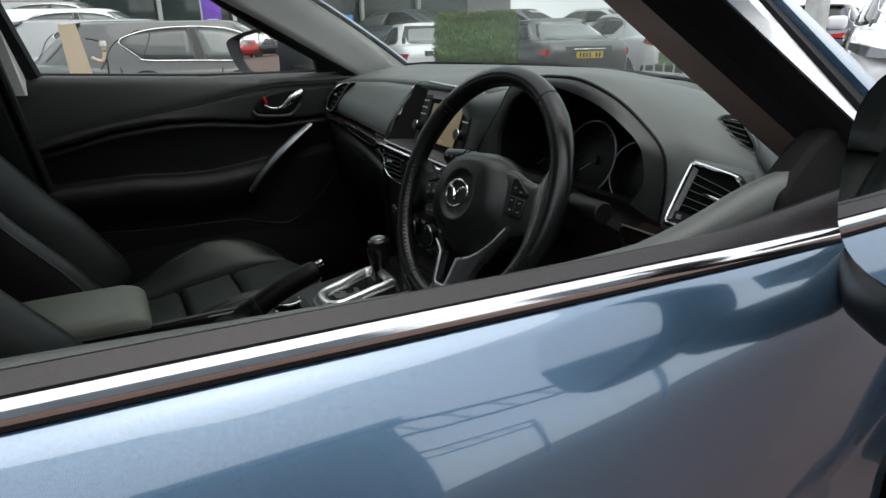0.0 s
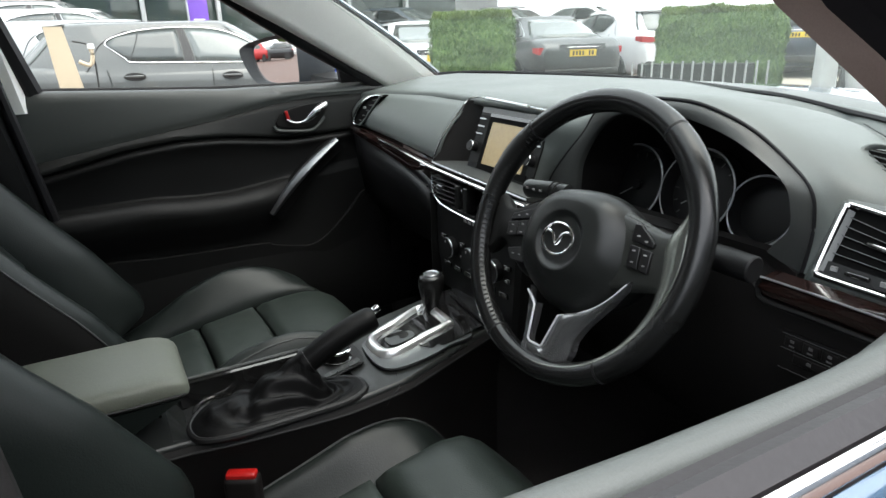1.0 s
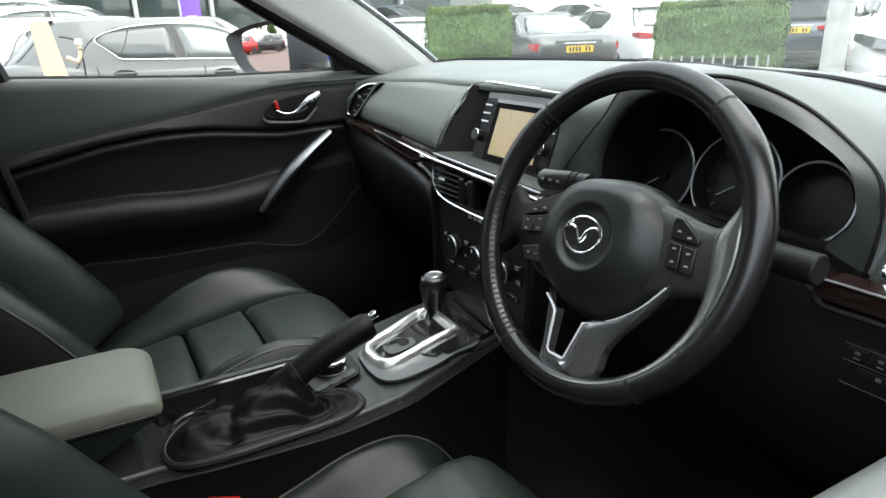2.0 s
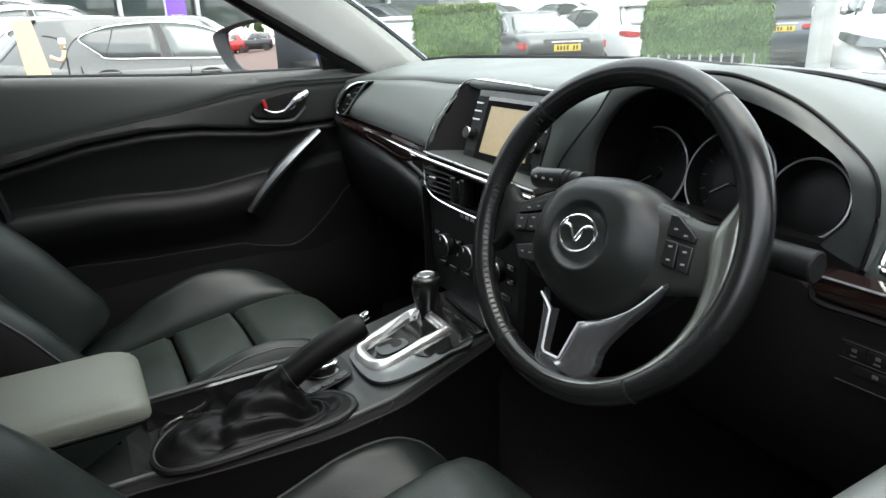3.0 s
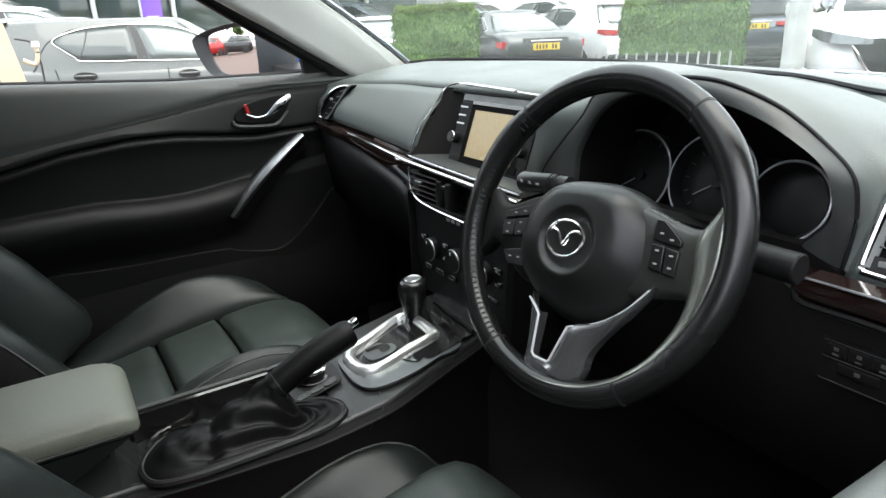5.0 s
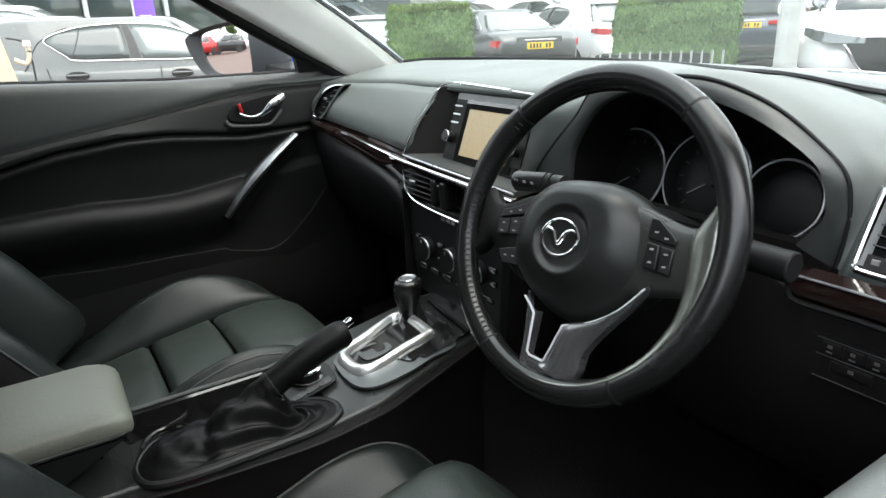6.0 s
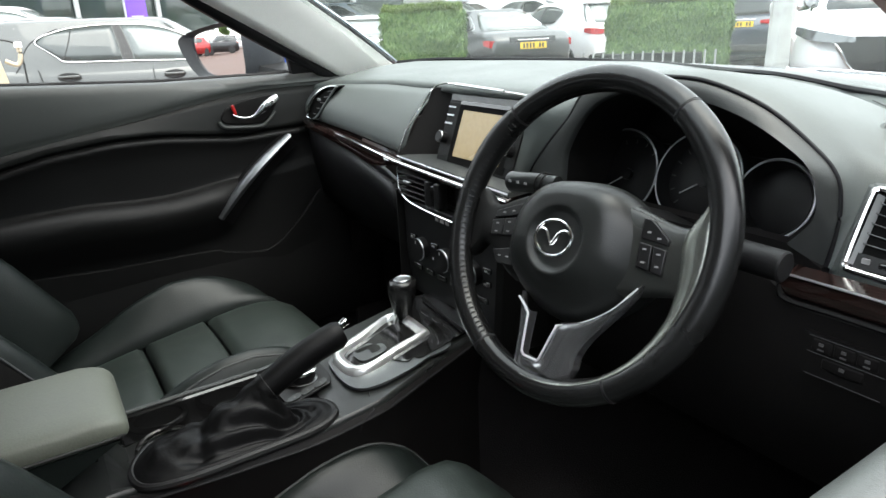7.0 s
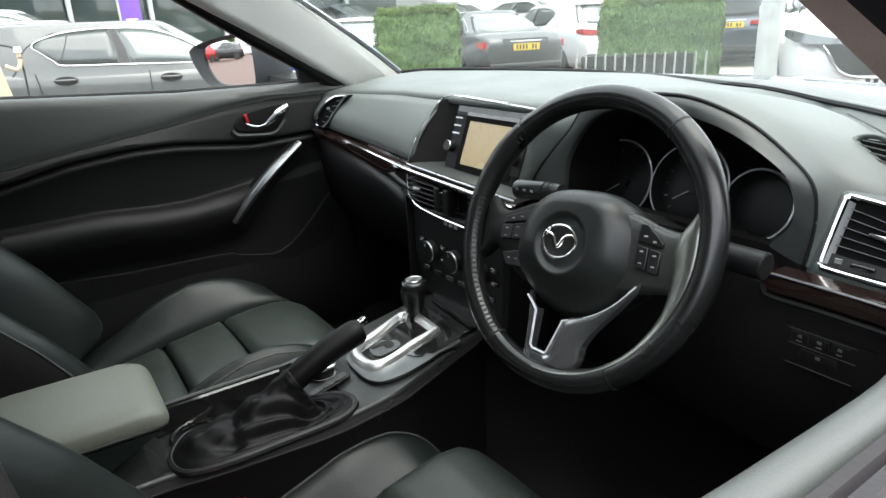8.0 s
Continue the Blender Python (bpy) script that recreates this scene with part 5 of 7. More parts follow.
            button([(0.1050, -0.0108), (0.1186, -0.0130), (0.1184, -0.0385), (0.1060, -0.0360)], [(0.112, -0.018), (0.1125, -0.030)])
        else:
            button([(-0.112, 0.0040), (-0.070, 0.0150), (-0.068, 0.0015), (-0.116, -0.0060)], [(-0.098, 0.002), (-0.082, 0.005)])
            button([(-0.1180, -0.0085), (-0.0975, -0.0055), (-0.0965, -0.0255), (-0.1165, -0.0270)], [(-0.107, -0.012), (-0.107, -0.022)])
            button([(-0.0960, -0.0052), (-0.0745, -0.0020), (-0.0755, -0.0240), (-0.0950, -0.0254)], [(-0.086, -0.009), (-0.086, -0.020)])
            button([(-0.1080, -0.0440), (-0.0720, -0.0380), (-0.0640, -0.0600), (-0.0960, -0.0590)], [(-0.092, -0.050), (-0.078, -0.050)])
    # worn band flares from the right spoke; thin tail paints the rim leather's highlight
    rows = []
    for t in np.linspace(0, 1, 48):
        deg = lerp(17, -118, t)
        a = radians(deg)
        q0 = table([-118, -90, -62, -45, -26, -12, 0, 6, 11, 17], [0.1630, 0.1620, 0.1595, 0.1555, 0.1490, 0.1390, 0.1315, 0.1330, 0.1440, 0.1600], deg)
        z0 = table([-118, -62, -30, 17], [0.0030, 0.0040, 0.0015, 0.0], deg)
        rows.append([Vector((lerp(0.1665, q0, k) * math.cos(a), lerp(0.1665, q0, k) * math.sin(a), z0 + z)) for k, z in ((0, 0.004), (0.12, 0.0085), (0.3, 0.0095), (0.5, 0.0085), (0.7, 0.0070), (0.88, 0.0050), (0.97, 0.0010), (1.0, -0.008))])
    part("spoke_band", sheet(rows), WORNSHINE, w, "worn silver grey spoke band, its thin tail a painted rim highlight", local=True, sharp=80)
    # lower double spoke: a slim left strut and a broad right web, joined at the rim
    def web(inner, outer, dome):
        p, q = spline([(x, y, 0) for x, y in inner], 6), spline([(x, y, 0) for x, y in outer], 6)
        rows = []
        for i in range(28):
            t = i / 27
            a, b = p[round(t * (len(p) - 1))], q[round(t * (len(q) - 1))]
            rows.append([a.lerp(b, k) + Vector((0, 0, 0.002 + 0.06 * (0.16 + lerp(a.y, b.y, k)) + dome * min(1, (a - b).length / 0.03) * (math.sin(math.pi * k) ** 0.7) - (0.012 if j in (0, 8) else 0.0))) for j, k in enumerate((0, 0, 0.12, 0.3, 0.5, 0.7, 0.88, 1, 1))])
        part("lower_spoke", sheet(rows), SPOKEMETAL, w, "satin silver lower spoke", local=True)
    web([(-0.0460, -0.084), (-0.0415, -0.125), (-0.0405, -0.152), (-0.0420, -0.170)], [(-0.0290, -0.104), (-0.0300, -0.128), (-0.0310, -0.153), (-0.0230, -0.172)], 0.004)
    web([(-0.0155, -0.1590), (-0.0055, -0.1545), (0.004, -0.132), (0.0130, -0.1095), (0.045, -0.099), (0.075, -0.080), (0.103, -0.050)], [(0.0300, -0.172), (0.0400, -0.152), (0.0420, -0.136), (0.0530, -0.117), (0.070, -0.0960), (0.088, -0.074), (0.1035, -0.0508)], 0.007)
    web([(-0.0315, -0.1530), (-0.018, -0.1555), (-0.0050, -0.1545)], [(-0.0260, -0.173), (0.0, -0.173), (0.030, -0.172)], 0.004)
    edge = [(-0.0455, -0.0905, 0.0095), (-0.0360, -0.0985, 0.009), (-0.0295, -0.107, 0.0075), (-0.0308, -0.150, 0.0035), (-0.0270, -0.1540, 0.003), (-0.0075, -0.1555, 0.003), (-0.0045, -0.1525, 0.0035), (0.0130, -0.1110, 0.0075)]
    part("spoke_edge", tube([Vector(q) + Vector((0, 0, 0.001)) for q in edge], 0.0015, 6), SPOKEEDGE, w, "bright silver edge of the spoke", local=True)
    part("spoke_edge", tube(spline([(0.0130, -0.1110, 0.0075), (0.045, -0.1005, 0.0085), (0.075, -0.0815, 0.0092), (0.100, -0.0540, 0.0095)], 6), 0.0010, 6), SPOKEEDGE, w, local=True)
    # boss behind the cover
    part("wheel_boss", disc(Matrix.Translation((0, -0.01, -0.06)), 0.05, 0.05, 24), DARK, w, local=True)
    # the hub sits a little above the rim's centre
    for o in w.children:
        if not o.name.startswith(("rim", "seam", "spoke_band")):
            o.location = (0.002, 0.0095, 0)
    return w


BUTTON = material("black_switch_plastic", (0.008, 0.008, 0.0082), 0.35, vary=0.1, grain=500, bump=0.15, spec=0.35)
HUB = material("airbag_plastic", (0.0125, 0.0138, 0.0132), 0.35, vary=0.08, grain=900, bump=0.25, spec=0.42)
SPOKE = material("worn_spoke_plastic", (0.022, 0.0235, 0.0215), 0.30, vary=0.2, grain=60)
WORNSHINE = material("worn_silver_and_shine", (0.26, 0.275, 0.25), 0.24, 0.85, vary=0.35, grain=40, stain=30)
SPOKEMETAL = material("dark_satin_spoke", (0.27, 0.275, 0.28), 0.20, 0.85, vary=0.06)
SPOKEEDGE = material("silver_spoke_edge", (0.72, 0.73, 0.74), 0.3, 0.25, vary=0.05)
steering_wheel()


# ------------------------------------------------------------------ centre console
def console_z(y):
    return table([-0.7, -0.45, -0.25, -0.14, 0.0, 0.07], [0.582, 0.582, 0.585, 0.597, 0.614, 0.622], y)


def console_r(y):
    """Right edge of the console top."""
    return table([-0.75, -0.466, -0.415, -0.366, -0.294, -0.216, -0.13, 0.05, 0.1], [0.110, 0.118, 0.128, 0.134, 0.141, 0.148, 0.148, 0.100, 0.09], y)


def console_l(y):
    return table([-0.75, -0.45, -0.25, -0.14, 0.05], [-0.080, -0.080, -0.078, -0.080, -0.100], y)


# outline of the well that the handbrake's boot fills
BRIM = [(0.033, -0.412), (0.040, -0.33), (0.056, -0.25), (0.076, -0.212), (0.104, -0.196), (0.130, -0.203), (0.141, -0.238), (0.140, -0.32), (0.137, -0.40), (0.122, -0.446), (0.085, -0.456), (0.050, -0.440)]


def centre_console():
    c = thing("centre_console", (0, -0.2, 0.27), "black centre console with silver selector plate", "console")
    rows, flank, flank_l = [], [], []
    for y in np.linspace(-0.75, 0.085, 60):
        z, r = console_z(y), console_r(y)
        l = console_l(y)
        dep = 0.048 * smoothstep(-0.475, -0.460, y) * (1 - smoothstep(-0.245, -0.225, y))
        dep2 = 0.030 * smoothstep(-0.475, -0.460, y) * (1 - smoothstep(-0.215, -0.195, y))
        rows.append([(l - 0.005, y, z - 0.010), (l + 0.002, y, z), (l + 0.010, y, z), (l + 0.013, y, z - dep), (0.0, y, z - dep), (0.028, y, z - dep), (0.034, y, z - dep2), (0.07, y, z - dep2), (min(0.116, r - 0.020), y, z - dep2), (min(0.120, r - 0.016), y, z), (r - 0.010, y, z), (r - 0.003, y, z - 0.006)])
        flank.append([(r - 0.003, y, z - 0.006), (r + 0.002, y, z - 0.014), (r - 0.004, y, z - 0.030), (r - 0.022, y, z - 0.12), (r - 0.022, y, 0.27)])
        flank_l.append([(l - 0.005, y, z - 0.010), (l - 0.012, y, z - 0.10), (l - 0.004, y, 0.27)])
    solid(part("console_top", sheet(rows), CONSOLE, c, "dark satin plastic console top"), 0.004, -1)
    part("console_flank", sheet(flank), KNEE, c, "black console side")
    part("console_flank", sheet(flank_l), KNEE, c)
    # right hand lower edge line
    part("edge_bead", tube([(console_r(y) + 0.001, y, console_z(y) - 0.015) for y in np.linspace(-0.6, 0.05, 24)], 0.0025, 6), DARK, c)
    part("side_seam", tube([(0.112, -0.140, console_z(-0.14) + 0.001), (console_r(-0.15), -0.150, console_z(-0.15) - 0.006), (console_r(-0.165) + 0.002, -0.168, console_z(-0.165) - 0.016), (console_r(-0.17) - 0.004, -0.172, console_z(-0.17) - 0.030)], 0.0012, 6), RUBBER, c)
    # selector plate: silver, with a bright frame round the gate
    def onto(x, y, h=0.0):
        return Vector((x, y, console_z(y) + 0.004 + h))
    def flat(pts, h, n=5):
        return spline([onto(x, y, h) for x, y in pts], n, True)
    part("selector_plate", plate(flat([(-0.066, 0.018), (-0.058, -0.02), (-0.030, -0.100), (-0.004, -0.148), (0.020, -0.158), (0.075, -0.160), (0.106, -0.148), (0.117, -0.118), (0.116, -0.075), (0.108, -0.036), (0.092, 0.018)], 0.0), 0.004, (0, 0, 1)), PLATE, c, "bright silver selector plate")
    part("gloss_panel", plate(flat([(0.070, -0.078), (0.060, -0.060), (0.052, -0.005), (-0.05, 0.012), (-0.06, 0.028), (0.02, 0.032), (0.088, 0.028), (0.102, -0.030), (0.101, -0.046), (0.092, -0.050), (0.096, -0.064)], 0.003, 4), 0.003, (0, 0, 1)), GLOSS, c, "gloss black panel")
    outer = [(-0.047, -0.010), (-0.048, -0.024), (-0.032, -0.080), (-0.012, -0.130), (0.002, -0.146), (0.022, -0.151), (0.058, -0.148), (0.074, -0.136), (0.078, -0.112), (0.066, -0.050), (0.056, -0.006), (0.044, 0.006), (-0.036, 0.006)]
    cx = sum(q[0] for q in outer) / len(outer)
    cy = sum(q[1] for q in outer) / len(outer)

    def shrink(w, h):
        return spline([onto(*(Vector((x, y)) + (Vector((cx, cy)) - Vector((x, y))).normalized() * w), h) for x, y in outer], 6, True)
    part("selector_frame", sheet([shrink(-0.001, 0.003), shrink(0.001, 0.010), shrink(0.006, 0.0150), shrink(0.012, 0.0150), shrink(0.017, 0.0115), shrink(0.019, 0.002)], close_v=True), BRIGHT, c, "bright silver frame round the gate", sharp=80)
    part("gate_floor", plate(shrink(0.018, 0.003), 0.002, (0, 0, 1)), GLOSS, c)
    part("gate_plate", plate(flat([(0.020, -0.118), (0.044, -0.116), (0.049, -0.098), (0.044, -0.072), (0.024, -0.068), (0.016, -0.078), (0.004, -0.088), (0.010, -0.108)], 0.006, 3), 0.0015, (0, 0, 1)), PLATE, c, "silver gate plate")
    part("gate_slot", plate(flat([(0.012, -0.110), (0.020, -0.110), (0.022, -0.094), (0.036, -0.094), (0.038, -0.082), (0.028, -0.076), (0.014, -0.082)], 0.0078, 3), 0.0006, (0, 0, 1)), GLOSS, c)
    # open tray in front of the selector
    part("front_tray", plate([onto(-0.085, 0.03, 0.001), onto(0.09, 0.03, 0.001), onto(0.085, 0.085, 0.001), onto(-0.08, 0.085, 0.001)], 0.003, (0, 0, 1)), GLOSS, c)
    part("tray_edge", tube([onto(-0.06, 0.06, 0.008), onto(0.0, 0.052, 0.008), onto(0.09, 0.045, 0.008)], 0.003, 6), DARK, c)
    # gear lever
    part("lever_stem", tube([(-0.026, -0.020, 0.600), (-0.022, -0.012, 0.640)], 0.0055, 10), CHROME, c)
    prof = [(0.0085, 0.616), (0.0110, 0.619), (0.0135, 0.630), (0.0162, 0.644), (0.0195, 0.658), (0.0222, 0.671), (0.0234, 0.683), (0.0228, 0.692), (0.0204, 0.697)]

    def knob_loop(r, z, y=0.0):
        return [(-0.018 - 0.10 * (0.697 - z) + r * math.cos(a), -0.002 + r * 1.06 * math.sin(a) + y, z + 0.05 * r * math.sin(a)) for a in np.linspace(0, 2 * math.pi, 33)[:-1]]
    kb = part("lever_knob", loft([knob_loop(r, z) for r, z in prof]), PERF, c, "black leather lever knob", sharp=70)
    part("knob_cap", loft([knob_loop(r, z) for r, z in ((0.0150, 0.6965), (0.0146, 0.6995), (0.0130, 0.7008), (0.0112, 0.7000), (0.009, 0.6996), (0.003, 0.7002))]), SATIN, kb, "chrome cap of the lever knob", sharp=60)
    # rotary commander and its buttons
    bevel(part("commander_base", plate(flat([(-0.022, -0.172), (0.026, -0.166), (0.052, -0.172), (0.058, -0.184), (0.066, -0.232), (0.058, -0.246), (0.0, -0.246), (-0.024, -0.236)], 0.0, 4), 0.0035, (0, 0, 1)), DARK, c, "black commander base"), 0.001)
    part("commander_dish", disc(Matrix.Translation(onto(0.012, -0.205, 0.003)), 0.029, 0.003, 36), GLOSS, c)
    for i in range(3):
        part("commander_button", plate(flat([(0.040 + 0.005 * i, -0.178 - 0.022 * i), (0.054 + 0.004 * i, -0.180 - 0.022 * i), (0.057 + 0.004 * i, -0.198 - 0.022 * i), (0.044 + 0.005 * i, -0.197 - 0.022 * i)], 0.0035, 2), 0.002, (0, 0, 1)), LIP, c)
        part("button_mark", block(onto(0.050 + 0.0045 * i, -0.188 - 0.022 * i, 0.0060), (0.004, 0.003, 0.0006)), MARK, c)
    m = Matrix.Translation(onto(0.012, -0.205, 0.005))
    part("commander_knob", disc(m, 0.0225, 0.018, 36), DARK, c, "round commander knob")
    part("commander_ring", ring(m @ Matrix.Translation((0, 0, 0.014)), 0.0225, 0.0030, 44), CHROME, c, "chrome ring of the commander knob")
    # cup holders and handbrake well
    for y in (-0.40, -0.30):
        part("cup_holder", ring(Matrix.Translation((-0.02, y, console_z(y) - 0.040)), 0.040, 0.005, 32), GLOSS, c)
    part("rim_edge", tube([(console_l(y) + 0.007, y, console_z(y) + 0.001) for y in np.linspace(-0.46, -0.25, 8)], 0.0032, 6), LIP, c, "edge of the cup tray")
    part("cup_tray_wall", loft([[(console_l(y) + 0.011, y, console_z(y) - 0.002), (console_l(y) + 0.015, y, console_z(y) - 0.004), (console_l(y) + 0.016, y, console_z(y) - 0.046), (console_l(y) + 0.012, y, console_z(y) - 0.046)] for y in (-0.455, -0.35, -0.25)]), GLOSS, c)
    well = spline([onto(x, y) for x, y in BRIM], 6, True)
    part("well_rim", tube([q + Vector((0, 0, -0.002)) for q in well], 0.0055, 8, closed=True), DARK, c)
    return c


centre_console()


BOOT = material("soft_boot_leather", (0.0030, 0.0030, 0.0032), 0.45, spec=0.14, vary=0.2, grain=300, bump=0.3)


def handbrake():
    h = thing("handbrake", (0.09, -0.33, 0.59), "raised black leather handbrake lever with gathered boot", "handbrake")
    tip, base = Vector((0.094, -0.164, 0.695)), Vector((0.088, -0.285, 0.640))
    path = [base.lerp(tip, t) + Vector((0, 0, 0.006 * math.sin(math.pi * t))) for t in np.linspace(-0.05, 1, 18)]
    part("grip", tube(path, 0.0192, 20, flat=1.05, taper=lambda t: lerp(0.95, 1.02, t) if t < 0.93 else lerp(1.02, 0.84, ((t - 0.93) / 0.07) ** 2)), BOOT, h, "black perforated leather grip")
    part("grip_stitching", tube([p + Vector((-0.010, 0, 0.0172)) for p in path[1:-2]], 0.0010, 6), THREADDARK, h)
    head = tip + Vector((-0.002, 0.004, 0.012))
    part("release_button", rounded(head, (0.010, 0.014, 0.010), 0.0025, turn=Matrix.Rotation(radians(25), 4, "X")), CHROME, h, "chrome release button")
    part("button_face", rounded(head + Vector((0, 0.0005, 0.0008)), (0.006, 0.009, 0.0102), 0.001, turn=Matrix.Rotation(radians(25), 4, "X")), GLOSS, h)
    # gathered boot: slack leather from the well's rim up to the collar on the lever
    axis = (tip - base).normalized()
    side = axis.cross(Vector((0, 0, 1))).normalized()
    upv = side.cross(axis)
    collar = base.lerp(tip, 0.05)
    brim = spline([(x, y, 0) for x, y in BRIM], 8, True)
    rows = []
    for s_ in np.linspace(0, 1, 40):
        row = []
        for q in brim:
            d = Vector((q.x - collar.x, q.y - collar.y, 0))
            a = math.atan2(d.x, d.y)
            fwd = max(math.cos(a), 0.0)
            bwd = max(-math.cos(a), 0.0)
            e = s_ ** lerp(lerp(0.75, 0.50, fwd), 0.95, bwd)
            up = lerp(lerp(s_ ** 2.2, smoothstep(0.55, 1.0, s_), fwd), s_ ** 1.25, bwd)
            end = collar + side * (0.0200 * math.sin(a)) + upv * (-0.0200 * math.cos(a)) * 1.0 + axis * (0.006 * math.cos(a))
            p = Vector((q.x, q.y, 0)).lerp(Vector((end.x, end.y, 0)), e)
            z = lerp(console_z(q.y) + 0.004, end.z, up)
            lobe = 0.013 * math.exp(-((p.y + 0.420) / 0.026) ** 2 - ((p.x - 0.082) / 0.040) ** 2) * smoothstep(0.0, 0.16, s_)
            crease = -0.005 * math.exp(-((p.y + 0.368 + 0.25 * (p.x - 0.08)) / 0.008) ** 2) * smoothstep(0.1, 0.3, s_) * smoothstep(0.9, 0.6, s_)
            fold = 0.0035 * math.sin(21 * s_ + 1.2 * math.sin(2 * a)) * smoothstep(0.10, 0.3, s_) * smoothstep(1.0, 0.8, s_)
            roll = 0.004 * math.exp(-((s_ - 0.05) / 0.05) ** 2)
            slack = 0.0040 * noise.noise(Vector((p.x * 40, p.y * 22, 1.3 + 2 * s_))) + 0.0016 * noise.noise(Vector((p.x * 120, p.y * 60, 4.0 * s_)))
            row.append(Vector((p.x + 0.3 * slack, p.y, z + lobe + crease + roll + fold + slack * smoothstep(0.02, 0.15, s_) * smoothstep(1.0, 0.85, s_))))
        rows.append(row)
    part("boot", sheet(rows, close_v=True), BOOT, h, "slack creased black leather boot", sharp=85)
    part("boot_collar", tube([base.lerp(tip, 0.03), base.lerp(tip, 0.05), base.lerp(tip, 0.085)], 0.0212, 20, flat=1.05), BOOT, h, "stitched collar of the boot")
    part("collar_stitch", tube([base.lerp(tip, 0.084), base.lerp(tip, 0.092)], 0.0206, 20, flat=1.05), THREADDARK, h)
    return h


handbrake()


def armrest():
    a = thing("armrest", (0.02, -0.6, 0.6), "grey green leather armrest lid on a black box", "armrest")
    def loop(y, k, z, h):
        pts = []
        for i in range(28):
            q = 2 * math.pi * i / 28
            c, s = math.cos(q), math.sin(q)
            pts.append((0.016 + math.copysign(abs(c) ** 0.35, c) * 0.088 * k, y, z + math.copysign(abs(s) ** 0.45, s) * h))
        return pts
    part("lid", loft([loop(y, k, z, h) for y, k, z, h in ((-0.80, 0.95, 0.660, 0.018), (-0.60, 0.97, 0.660, 0.020), (-0.485, 0.98, 0.660, 0.020), (-0.468, 0.965, 0.658, 0.0185), (-0.457, 0.93, 0.656, 0.016), (-0.450, 0.87, 0.654, 0.012), (-0.447, 0.78, 0.653, 0.007))]), ARMPAD, a, "grey green leather lid")
    part("lid_seam", tube([(0.016 + 0.0865, y, 0.652) for y in np.linspace(-0.80, -0.46, 10)] + [(0.09, -0.452, 0.646), (0.05, -0.447, 0.645), (-0.05, -0.447, 0.645)], 0.0016, 6), THREADDARK, a)
    part("box", loft([[(-0.066, y, 0.643), (0.098, y, 0.643), (0.090, y - d2, 0.585), (-0.066, y - d2, 0.585)] for y, d2 in ((-0.80, 0), (-0.46, 0.105))]), LEATHER, a, "black box under the lid")
    return a


armrest()


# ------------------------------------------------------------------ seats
CUSHION = material("lighter_seat_leather", (0.0195, 0.026, 0.0225), 0.45, vary=0.2, grain=420, bump=0.3, stain=9, spec=0.42)
THREADGREY = material("dark_grey_thread", (0.05, 0.052, 0.052), 0.6, vary=0.1)


